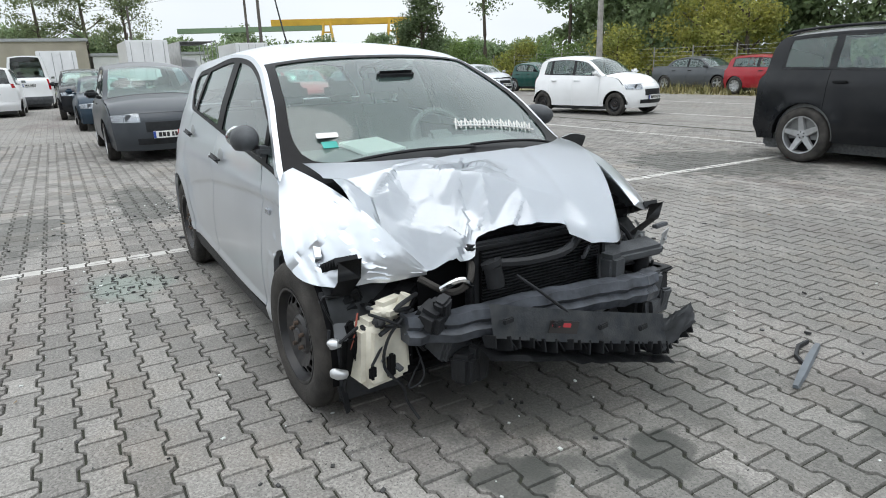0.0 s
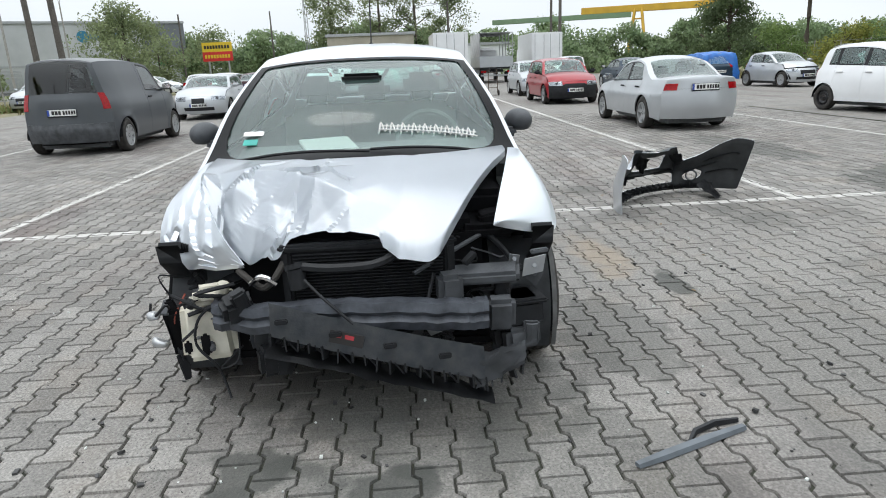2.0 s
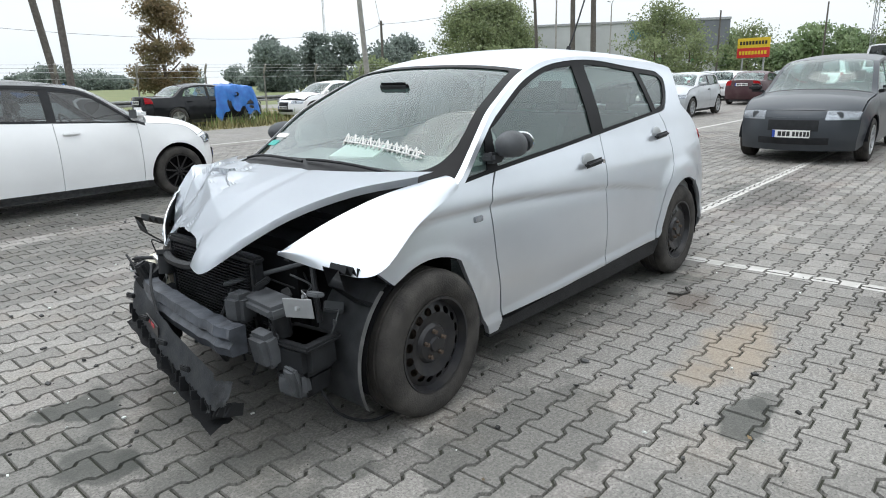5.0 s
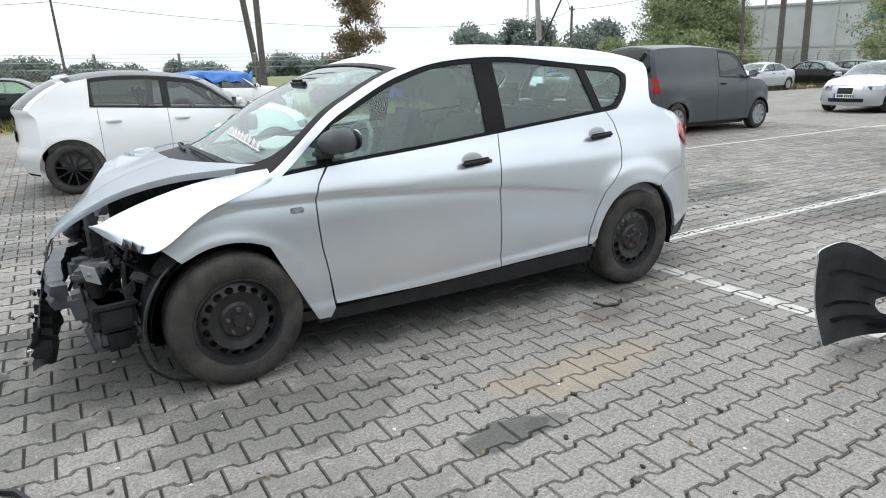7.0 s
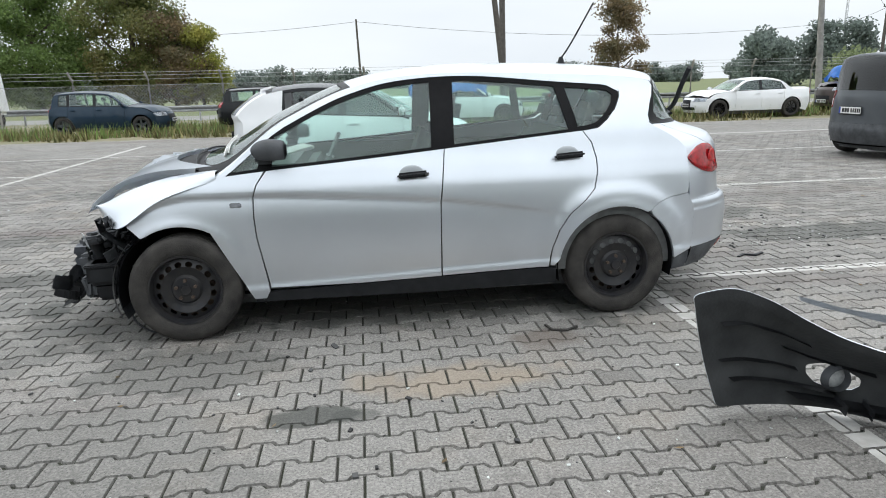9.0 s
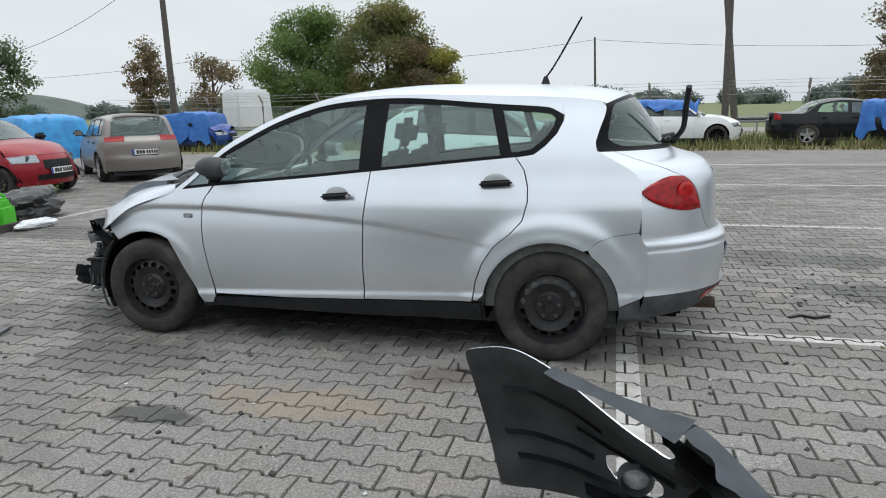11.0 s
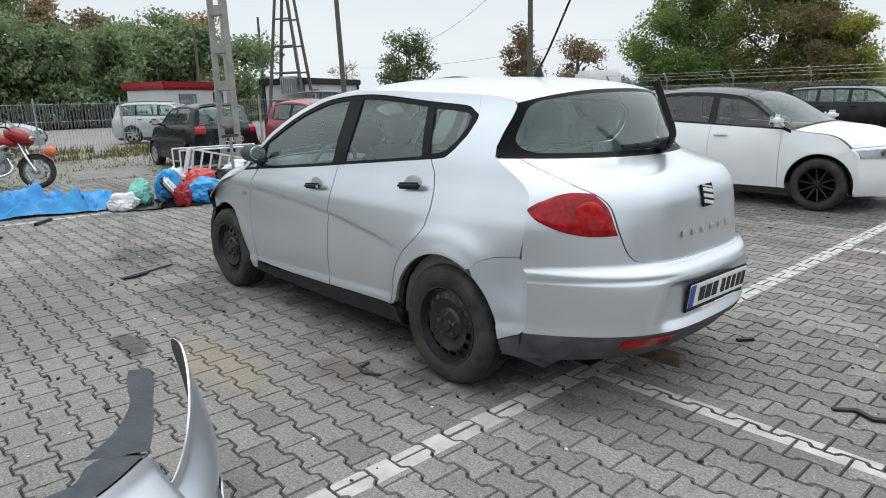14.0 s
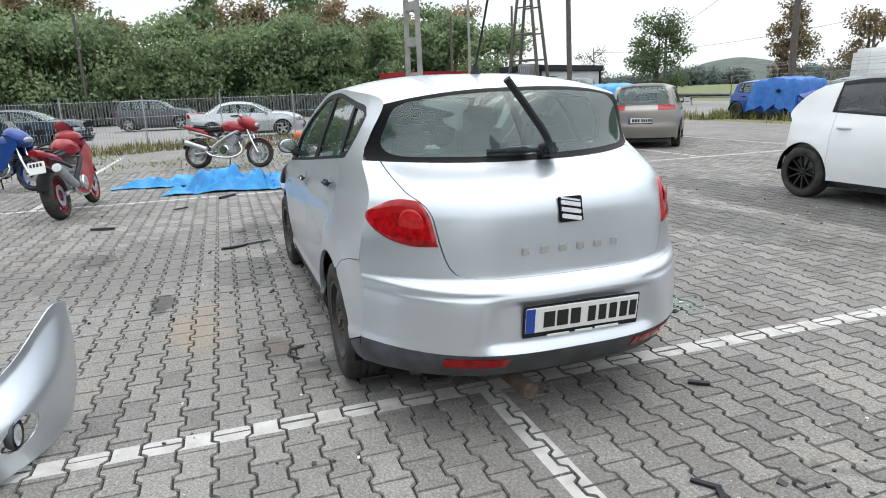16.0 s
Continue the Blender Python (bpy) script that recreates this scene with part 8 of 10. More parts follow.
for a, b, s in (((19.4, -23.8, 8.4), (19.9, -12.6, 9.2), 0.5), ((19.4, -23.8, 8.5), (-7, -40, 9.0), 0.9), ((19.4, -23.8, 8.2), (29.6, -15.4, 7.5), 0.6), ((19.9, -12.6, 9.2), (29.6, -15.4, 7.6), 0.5), ((19.9, -12.6, 9.4), (9.35, -2.75, 9.3), 0.4),
                ((0.25, -56, 7.0), (-46, -58, 6.4), 1.1), ((0.25, -56, 7.0), (36, -52, 6.6), 1.0), ((36, -52, 6.6), (80, -50, 6.2), 1.0), ((19.4, -23.8, 8.3), (42, -34, 5.8), 0.8), ((-38.6, -41.2, 6.2), (-46, -58, 6.4), 0.4), ((-38.6, -41.2, 6.2), (-47, -30.4, 8.5), 0.5),
                ((-40.2, -22.7, 10.2), (-70, 6.0, 7.8), 1.0), ((-54, 14.5, 9.0), (-66, 16.5, 8.7), 0.3), ((-54, 14.5, 9.0), (-20.1, 21.2, 9.4), 0.9), ((-54, 14.5, 9.0), (-92, -4, 9), 0.9), ((-20.8, -23.6, 9.0), (-38.6, -41.2, 6.0), 0.5), ((-7, -40, 9.0), (-40.2, -22.7, 10.3), 1.2)):
    wire(a, b, s)


def rail_fence():
    t = thing("guard_rail", "grey steel guard rail along the road", "guard rail")
    bm = bmesh.new()
    prof = [(0.0, 0.45), (0.05, 0.5), (0.0, 0.56), (0.0, 0.62), (0.05, 0.68), (0.0, 0.74)]
    rows = [[bm.verts.new((x, -28.6 + p, z)) for p, z in prof] for x in span(-60, 60, 30)]
    for a, b in zip(rows, rows[1:]):
        for i in range(5):
            bm.faces.new((a[i], a[i + 1], b[i + 1], b[i]))
    bmesh.ops.solidify(bm, geom=bm.faces[:], thickness=0.006)
    part("rail", bm, GALV, t)
    for x in span(-60, 60, 30):
        bm = bmesh.new()
        block(bm, (0.08, 0.06, 0.75), (x, -28.65, 0.37))
        part("post", bm, GALV, t)


rail_fence()


def post_fence():
    """Concrete posts with bent tops, three strands of wire, and chain link on the eastern stretch."""
    t = thing("post_fence", "fence of bent-topped posts with wire strands", "fence")
    xs = span(-60, 24, 28)
    for x in xs:
        bm = bmesh.new()
        hose(bm, [(x, -24.6, -0.2), (x, -24.6, 1.7), (x, -24.6, 1.9), (x + 0.04, -24.35, 2.25)], 0.05, 6, 2)
        part("post", bm, CONCRETE, t)
    bm = bmesh.new()
    for z, y in ((1.95, -24.55), (2.1, -24.45), (2.22, -24.37), (1.7, -24.6), (0.1, -24.6)):
        rod(bm, (-60, y, z), (24, y, z), 0.007, n=4)
    part("strand_wire", bm, GALV, t)["kind"] = "stuff"
    bm = bmesh.new()
    for i in range(170):
        x = -3 + i * 0.13
        for dx in (-1.6, 1.6):
            rod(bm, (x, -24.6, 0.1), (x + dx, -24.6, 1.7), 0.004, n=3)
    part("chain_link", bm, GALV, t)["kind"] = "stuff"


post_fence()


def panel_fence():
    t = thing("wire_panel_fence", "grey wire panel fence between the yards", "fence")
    ys = span(-14, 42, 22)
    for y0, y1 in zip(ys, ys[1:]):
        bm = bmesh.new()
        block(bm, (0.06, 0.04, 1.75), (20.4, y0, 0.87))
        part("post", bm, GALV, t)
        bm = bmesh.new()
        for y in span(y0 + 0.05, y1 - 0.05, 26):
            rod(bm, (20.4, y, 0.05), (20.4, y, 1.62), 0.006, n=3)
        for z in (0.1, 0.55, 1.0, 1.55):
            rod(bm, (20.4, y0, z), (20.4, y1, z), 0.006, n=3)
        part("wire_panel", bm, GALV, t)["kind"] = "stuff"


panel_fence()
dark = thing("slat_fence", "dark slatted fence in front of the wood", "fence")
for y0 in np.arange(-14, 46, 3.0):
    bm = bmesh.new()
    for k in range(12):
        block(bm, (0.03, 0.12, 1.5), (46.5, y0 + 0.125 + k * 0.25, 0.85))
    block(bm, (0.05, 3.0, 0.06), (46.53, y0 + 1.5, 0.4))
    block(bm, (0.05, 3.0, 0.06), (46.53, y0 + 1.5, 1.4))
    part("slat_panel", bm, GREYTRIM, dark, smooth=0)
nf = thing("mesh_fence", "thin wire fence in front of the northern wood", "fence")
for x in np.arange(-44, 12, 2.5):
    bm = bmesh.new()
    block(bm, (0.05, 0.05, 2.0), (x, 26.5, 1.0))
    part("post", bm, CONCRETE, nf)
bm = bmesh.new()
for z in span(0.1, 1.9, 9):
    rod(bm, (-44, 26.5, z), (12, 26.5, z), 0.006, n=3)
part("strand_wire", bm, GALV, nf)["kind"] = "stuff"


# ---- buildings ----
def building(name, label, m, size, wall, roof_mat, bands=(), doors=()):
    lx, ly, h = size
    t = thing(name, label, "building", m)
    bm = bmesh.new()
    block(bm, (lx, ly, h), (0, 0, h / 2 - 0.2))
    part("wall", bm, wall, t, smooth=0)
    bm = bmesh.new()
    block(bm, (lx + 0.4, ly + 0.4, 0.35), (0, 0, h - 0.1), bevel=0.05)
    part("roof", bm, roof_mat, t, smooth=0)
    for z, mat in bands:
        bm = bmesh.new()
        block(bm, (lx + 0.12, ly + 0.12, 0.25), (0, 0, z))
        part("band", bm, mat, t, smooth=0)
    for x, z, w, hh, mat in doors:
        bm = bmesh.new()
        block(bm, (w, 0.12, hh), (x, -ly / 2 - 0.02, z), bevel=0.02)
        part("window", bm, mat, t, smooth=0)
    return t


PANELWALL = material("pale_sandwich_panel", (0.42, 0.43, 0.44), 0.6, 0.1, 0.1, 0.4)
DARKWALL = material("anthracite_cladding", (0.14, 0.15, 0.17), 0.6, 0.1, 0.15, 0.5)
wh = building("warehouse", "long pale grey warehouse with a dark end", pose(-99, -50, 0, 0, 0, 116.5), (34, 14, 9.2), PANELWALL, GALV, ((3.4, GALV),), [(x, 1.6, 2.6, 2.6, GALV) for x in (-12, -6, 0, 6)])
bm = bmesh.new()
block(bm, (6, 14.1, 4.6), (14.1, 0, 6.75))
part("dark_end", bm, DARKWALL, wh, smooth=0)
bm = bmesh.new()
bmesh.ops.create_circle(bm, cap_ends=True, segments=24, radius=0.8, matrix=pose(3.5, -7.08, 7.2, 90))
part("sign_disc", bm, material("teal_sign", (0.02, 0.16, 0.26), 0.5), wh)
bm = bmesh.new()
block(bm, (3.8, 0.06, 0.9), (6.3, -7.06, 7.2))
part("sign_bar", bm, material("blue_grey_sign", (0.1, 0.2, 0.3), 0.5), wh)
building("beige_building", "plain beige flat-roofed building", pose(-86, -3.0, 0), (8, 11, 5.6), material("beige_render", (0.34, 0.31, 0.26), 0.9, 0, 0.12, 0.6), GALV, (), ())
building("low_white_shed", "long low white shed behind the yard", pose(-88, 11, 0), (8, 16, 4.0), material("white_sheeting", (0.6, 0.61, 0.62), 0.6, 0, 0.08, 0.5), GALV)
hut = building("site_hut", "white container hut with a dark frame", pose(32.0, -18.3, 0, 0, 0, -60), (7.0, 2.5, 2.65), material("white_panel", (0.5, 0.51, 0.52), 0.5, 0, 0.08, 0.8), BLACKTRIM, (), [(-2.2, 1.1, 0.9, 2.0, GREYTRIM)])
for sx in (-1, 1):
    for sy in (-1, 1):
        bm = bmesh.new()
        block(bm, (0.18, 0.18, 2.75), (sx * 3.5, sy * 1.25, 1.35))
        part("corner_post", bm, BLACKTRIM, hut, smooth=0)
hut2 = building("site_hut", "white container hut with red trim", pose(35.5, -11.6, 0, 0, 0, -60), (6.0, 2.5, 2.6), material("white_panel_b", (0.5, 0.51, 0.52), 0.5, 0, 0.08, 0.8), REDPAINT, ((2.35, REDPAINT),), [(1.5, 1.1, 0.9, 2.0, GREYTRIM), (-1.2, 1.5, 1.4, 1.0, DARKWALL)])

# yellow gantry crane
YELLOW = material("crane_yellow", (0.55, 0.33, 0.03), 0.5, 0, 0.12, 0.6)
cr = thing("gantry_crane", "yellow gantry crane far behind the yard", "crane")
ca, cb = Vector((-103, 30, 8.6)), Vector((-94, 51, 8.9))
d = (cb - ca).normalized()
bm = bmesh.new()
yawc = math.degrees(math.atan2(d.y, d.x))
block(bm, ((cb - ca).length, 0.9, 1.0), tuple((ca + cb) / 2), (0, 0, yawc), 0.05)
part("girder", bm, YELLOW, cr)
for k in (0.38, 0.84):
    p = ca.lerp(cb, k)
    bm = bmesh.new()
    for s in (-1, 1):
        for q in (-1, 1):
            rod(bm, p + d * s * 0.5 + Vector((-d.y, d.x, 0)) * q * 0.4, Vector((p.x, p.y, 0)) + d * s * 1.6 + Vector((-d.y, d.x, 0)) * q * 2.0, 0.2, n=6)
    for z in (2.5, 5.0, 7.2):
        w = 1.6 - 1.1 * z / 8.6
        rod(bm, Vector((p.x, p.y, z)) - d * w, Vector((p.x, p.y, z)) + d * w, 0.12, n=6)
    part("leg", bm, YELLOW, cr)
bm = bmesh.new()
block(bm, (20, 0.5, 0.7), (-93, 24, 7.2), (0, 0, yawc), 0.04)
part("side_girder", bm, material("green_girder", (0.16, 0.24, 0.14), 0.6), cr)

# billboard and road signs
bb = thing("billboard", "yellow and red billboard beside the far road", "billboard", pose(-72, -19.6, 0, 0, 0, -15))
bm = bmesh.new()
for s in (-1, 1):
    rod(bm, (0, s * 1.2, 0), (0, s * 1.2, 3.4), 0.1)
part("legs", bm, GALV, bb)
for z, mat in ((4.3, material("sign_yellow", (0.6, 0.42, 0.02), 0.5)), (3.3, material("sign_red", (0.5, 0.02, 0.02), 0.5))):
    bm = bmesh.new()
    block(bm, (0.1, 3.6, 1.0), (0.1, 0, z))
    part("panel", bm, mat, bb)
    bm = bmesh.new()
    for k in range(9):
        block(bm, (0.02, 0.24, 0.36), (0.17, -1.4 + k * 0.35, z))
    part("letter_bars", bm, INK if z > 4 else material("sign_gold", (0.6, 0.42, 0.02), 0.5), bb)
for x, y in ((-75, -26.5), (-77, -32)):
    s = thing("road_sign", "green road sign on a post", "sign", pose(x, y, 0, 0, 0, 20))
    bm = bmesh.new()
    rod(bm, (0, 0, 0), (0, 0, 3.4), 0.05)
    part("post", bm, GALV, s)
    bm = bmesh.new()
    block(bm, (0.04, 1.6, 0.7), (0.05, 0, 3.0))
    part("panel", bm, material("sign_green", (0.02, 0.25, 0.10), 0.5), s)

# ---- detached front bumper ----
def bumper_cover():
    t = thing("bumper_cover", "torn-off silver front bumper standing on the paving", "bumper")
    w1, w2, mid = Vector((-1.24, 2.19, 0)), Vector((-2.10, 3.66, 0)), Vector((-2.10, 2.70, 0))
    across = (w2 - w1).normalized()
    deep = mid - (w1 + w2) / 2
    side_top = [(0, 0.55), (0.05, 0.575), (0.10, 0.53), (0.16, 0.44), (0.22, 0.375), (0.275, 0.35), (0.29, 0.37), (0.302, 0.485), (0.32, 0.50), (0.40, 0.485)]
    top = Curve(side_top + [(0.5, 0.475)] + [(1 - u, z) for u, z in side_top])
    half = (w2 - w1).length / 2

    def at(u, v):
        s = 2 * u - 1
        bend = 1 - abs(s) ** 2.6
        p = (w1 + w2) / 2 + across * half * s * (1 + 0.10 * (1 - abs(s)) * abs(s) * 4) + deep * bend
        z = 0.03 + (top(u) - 0.03) * v
        out = deep.normalized() * (1 - 0.6 * abs(s)) + across * s * 0.8
        belly = 0.05 * math.sin(math.pi * min(1, v * 1.1)) + 0.05 * (1 - v) ** 3 - 0.12 * max(0, v - 0.6) * 2.5 * (1 - abs(s))
        wob = 0.008 * noise.noise(Vector((u * 7, v * 3, 1)))
        lean = Vector((0.14, -0.06, 0)) * v * max(0.0, 1 - u * 4) + Vector((0.14, 0.08, 0)) * v * max(0.0, u * 4 - 3)
        return p + out * (belly + wob) + lean + Vector((0, 0, z))

    def open_at(u, v):
        s = abs(2 * u - 1)
        grille = s < 0.24 - 0.10 * max(0, v - 0.6) and 0.56 < v < 0.9
        intake = s < 0.40 and 0.17 < v < 0.42 - 0.1 * s
        fog = ((s - 0.60) / 0.085) ** 2 + ((v - 0.40) / 0.15) ** 2 < 1
        return grille or intake or fog

    bm = bmesh.new()
    nu, nv = 120, 36
    grid_patch(bm, at, span(0, 1, nu), span(0, 1, nv))
    bm.faces.ensure_lookup_table()
    gone = [bm.faces[i * nv + j] for i in range(nu) for j in range(nv) if open_at((i + 0.5) / nu, (j + 0.5) / nv)]
    bmesh.ops.delete(bm, geom=gone, context="FACES")
    for _ in range(2):
        ring = {v for e in bm.edges if e.is_boundary for v in e.verts}
        soft = {v: sum((o.other_vert(v).co for o in v.link_edges if o.is_boundary), Vector()) / max(1, sum(o.is_boundary for o in v.link_edges)) for v in ring}
        for v, q in soft.items():
            v.co = v.co.lerp(q, 0.5)
    bm.normal_update()
    c = (w1 + w2) / 2
    if sum(f.normal.dot(f.calc_center_median() - c - Vector((0, 0, 0.3))) for f in bm.faces) < 0:
        bmesh.ops.reverse_faces(bm, faces=bm.faces[:])
    bm.normal_update()
    inner = bmesh.ops.duplicate(bm, geom=bm.faces[:])
    fs = [g for g in inner["geom"] if isinstance(g, bmesh.types.BMFace)]
    vs = [g for g in inner["geom"] if isinstance(g, bmesh.types.BMVert)]
    for v, n in [(v, v.normal.copy()) for v in vs]:
        v.co -= n * 0.007
    bmesh.ops.reverse_faces(bm, faces=fs)
    for f in fs:
        f.material_index = 1
    back = {v for v in vs}
    for e in [e for e in bm.edges if e.is_boundary and e.verts[0] not in back]:
        a, b = e.verts
        ia, ib = (a.co - a.normal * 0.007), (b.co - b.normal * 0.007)
        f = bm.faces.new([bm.verts.new(p) for p in (b.co.copy(), a.co.copy(), ia, ib)])
        f.material_index = 0
    inside = material("unpainted_plastic_back", (0.018, 0.02, 0.021), 0.5, 0, 0.4, 6, 0.3, 70, second=(0.05, 0.052, 0.054), spec=0.3)
    cover = part("cover", bm, [SILVER, inside], t, "silver bumper skin, bare dark plastic behind", smooth=50)
    cover.data.materials.append(inside) if len(cover.data.materials) < 2 else None
    # stiffening ribs behind the skin
    for v0, u0, u1, d in ((0.72, 0.03, 0.16, 0.018), (0.40, 0.02, 0.14, 0.022), (0.24, 0.03, 0.2, 0.03), (0.72, 0.84, 0.97, 0.018), (0.40, 0.86, 0.98, 0.022), (0.50, 0.28, 0.72, 0.05), (0.14, 0.12, 0.9, 0.07), (0.10, 0.2, 0.85, 0.10), (0.58, 0.76, 0.9, 0.02), (0.58, 0.12, 0.26, 0.02), (0.46, 0.3, 0.7, 0.03)):
        bm = bmesh.new()
        pts = [(at(u, v0), at(u, v0)) for u in span(u0, u1, 24)]
        rows = []
        for p, _ in pts:
            inw = (c - p)
            inw.z = 0
            inw.normalize()
            rows.append([bm.verts.new(p + inw * 0.008), bm.verts.new(p + inw * (0.008 + d) + Vector((0, 0, -0.01 + 0.012 * noise.noise(p * 9))))])
        for a, b in zip(rows, rows[1:]):
            bm.faces.new((a[0], a[1], b[1], b[0]))
        bmesh.ops.solidify(bm, geom=bm.faces[:], thickness=0.006)
        part("rib", bm, BLACKTRIM, t)
    for k in range(14):
        u = 0.2 + 0.6 * k / 13
        p = at(u, 0.12)
        inw = c - p
        inw.z = 0
        inw.normalize()
        bm = bmesh.new()
        yaw = math.degrees(math.atan2(inw.y, inw.x))
        block(bm, (0.09, 0.006, 0.05), tuple(p + inw * 0.055), (0, 12, yaw), 0.002)
        part("gusset", bm, BLACKTRIM, t)
    # lamp pods, one with a pale fog lamp
    for u, mat in ((0.2, material("fog_lamp_glass", (0.5, 0.52, 0.52), 0.2, 0.3, 0.3, 40)), (0.8, BLACKTRIM)):
        p = at(u, 0.40)
        inw = c - p
        inw.z = 0
        inw.normalize()
        bm = bmesh.new()
        lathe(bm, [(0.062, 0.012), (0.06, 0.03), (0.05, 0.05), (0.045, 0.03), (0.045, 0.012)], 22)
        m = Matrix.Translation(p) @ inw.to_track_quat("Y", "Z").to_matrix().to_4x4()
        bmesh.ops.transform(bm, matrix=m, verts=bm.verts[:])
        pod = part("lamp_pod", bm, GREYTRIM, t)
        if mat is not BLACKTRIM:
            bm = bmesh.new()
            lathe(bm, [(0.046, 0.014), (0.034, 0.024), (0.001, 0.028)], 20)
            bmesh.ops.transform(bm, matrix=m, verts=bm.verts[:])
            part("fog_lamp", bm, mat, pod)
    # grey mounting flange along the top, one finger of it bent free
    flange = material("grey_flange_plastic", (0.10, 0.115, 0.13), 0.55, 0, 0.25, 9, 0.2, 120)
    bm = bmesh.new()

    def rim_at(u, v):
        p = at(u, 1.0)
        inw = c - p
        inw.z = 0
        inw.normalize()
        return p + inw * (0.004 + (0.10 + 0.015 * math.sin(u * 60)) * v) + Vector((0, 0, 0.006 + 0.012 * v))
    grid_patch(bm, rim_at, span(0.305, 0.66, 40), span(0, 1, 5))
    bmesh.ops.solidify(bm, geom=bm.faces[:], thickness=0.006)
    part("mounting_flange", bm, flange, t, "grey plastic mounting flange")
    bm = bmesh.new()
    f0, f1 = rim_at(0.315, 0.75), Vector((-1.424, 2.35, 0.585))
    side = Vector((f1.y - f0.y, f0.x - f1.x, 0)).normalized()
    wide = Curve([(0, 0.085), (0.35, 0.05), (0.65, 0.034), (0.85, 0.042), (1, 0.03)])
    grid_patch(bm, lambda u, v: f0.lerp(f1, u) + side * (wide(u) * v + 0.03 * math.sin(math.pi * u)) + Vector((0, 0, -0.02 * math.sin(math.pi * u))), span(0, 1, 16), span(-1, 1, 6))
    bmesh.ops.solidify(bm, geom=bm.faces[:], thickness=0.005)
    part("flange_finger", bm, flange, t)
    # torn liner: a pointed dark sheet sticking up, and flaps at the feet
    for tri in ([(-1.74, 2.46, 0.50), (-1.80, 2.60, 0.44), (-2.02, 2.62, 0.26), (-1.98, 2.52, 0.34)], [(-1.92, 3.42, 0.02), (-1.78, 3.3, 0.02), (-2.02, 3.18, 0.12), (-2.12, 3.32, 0.16)], [(-2.02, 3.0, 0.45), (-2.08, 2.9, 0.43), (-2.14, 3.0, 0.30), (-2.12, 3.08, 0.34)]):
        bm = bmesh.new()
        a, b, d, e = (Vector(q) for q in tri)
        grid_patch(bm, lambda u, v: a.lerp(b, u).lerp(e.lerp(d, u), v) + 0.02 * noise.noise_vector(Vector((u * 4, v * 4, a.x * 9))), span(0, 1, 8), span(0, 1, 8))
        bmesh.ops.solidify(bm, geom=bm.faces[:], thickness=0.004)
        part("torn_liner", bm, BLACKTRIM, t, "torn black liner sheet")
    return t


bumper_cover()


# ---- loose bits on the paving ----
def strip(name, label, category, pts, w, h, mat):
    bm = bmesh.new()
    pts = [Vector((x, y, 0.003)) for x, y in pts]
    rows = []
    for i, p in enumerate(pts):
        d = (pts[min(i + 1, len(pts) - 1)] - pts[max(i - 1, 0)]).normalized()
        n = Vector((-d.y, d.x, 0)) * w * (0.35 if i in (0, len(pts) - 1) else 0.5)
        up = Vector((0, 0, h * (1 + 0.5 * noise.noise(p * 5))))
        rows.append([bm.verts.new(q) for q in (p - n, p + n, p + n + up, p - n * 0.6 + up)])
    for a, b in zip(rows, rows[1:]):
        for k in range(4):
            bm.faces.new((a[k], a[(k + 1) % 4], b[(k + 1) % 4], b[k]))
    bm.faces.new(rows[0]), bm.faces.new(rows[-1])
    bmesh.ops.recalc_face_normals(bm, faces=bm.faces[:])
    return tagged(part(name, bm, mat, smooth=30), label, category)


BLUEGREY = material("blue_grey_plastic", (0.10, 0.115, 0.13), 0.5, 0, 0.2, 12)
strip("trim_strip", "blue-grey broken trim strip on the paving", "trim", [(2.38, 0.97), (2.33, 1.10), (2.25, 1.30), (2.19, 1.46)], 0.036, 0.016, BLUEGREY)
strip("trim_strip", "curved black trim beside the grey strip", "trim", [(2.28, 1.20), (2.20, 1.26), (2.15, 1.36), (2.14, 1.46)], 0.018, 0.016, BLACKTRIM)
strip("trim_strip", "black plastic strip near the motorcycle", "trim", [(4.02, 2.94), (3.95, 2.8), (3.93, 2.67)], 0.06, 0.025, BLACKTRIM)
strip("trim_strip", "black plastic splinter near the tarpaulin", "trim", [(5.05, 2.06), (5.12, 1.98), (5.17, 1.90)], 0.05, 0.02, BLACKTRIM)
strip("trim_strip", "black plastic strip beside the blue tarpaulin", "trim", [(5.76, 1.46), (5.9, 1.38), (6.05, 1.24)], 0.07, 0.03, BLACKTRIM)
strip("trim_strip", "red broken lamp strip on the paving", "trim", [(-2.95, -6.6), (-2.85, -6.35)], 0.08, 0.03, REDPAINT)
strip("plastic_scrap", "crumpled dark plastic scrap behind the car", "scrap", [(-3.02, -0.28), (-2.92, -0.22), (-2.84, -0.26), (-2.76, -0.2)], 0.035, 0.012, BLACKTRIM)
strip("plastic_scrap", "flat black scrap on the paving", "scrap", [(-2.14, -0.82), (-2.08, -0.74)], 0.05, 0.015, BLACKTRIM)
strip("rubber_ring_piece", "curved black rubber piece behind the wheel", "trim", [(-0.98, 1.05), (-0.90, 1.10), (-0.82, 1.08), (-0.80, 1.0)], 0.02, 0.012, RUBBER)
rb = random.Random(5)
bm = bmesh.new()
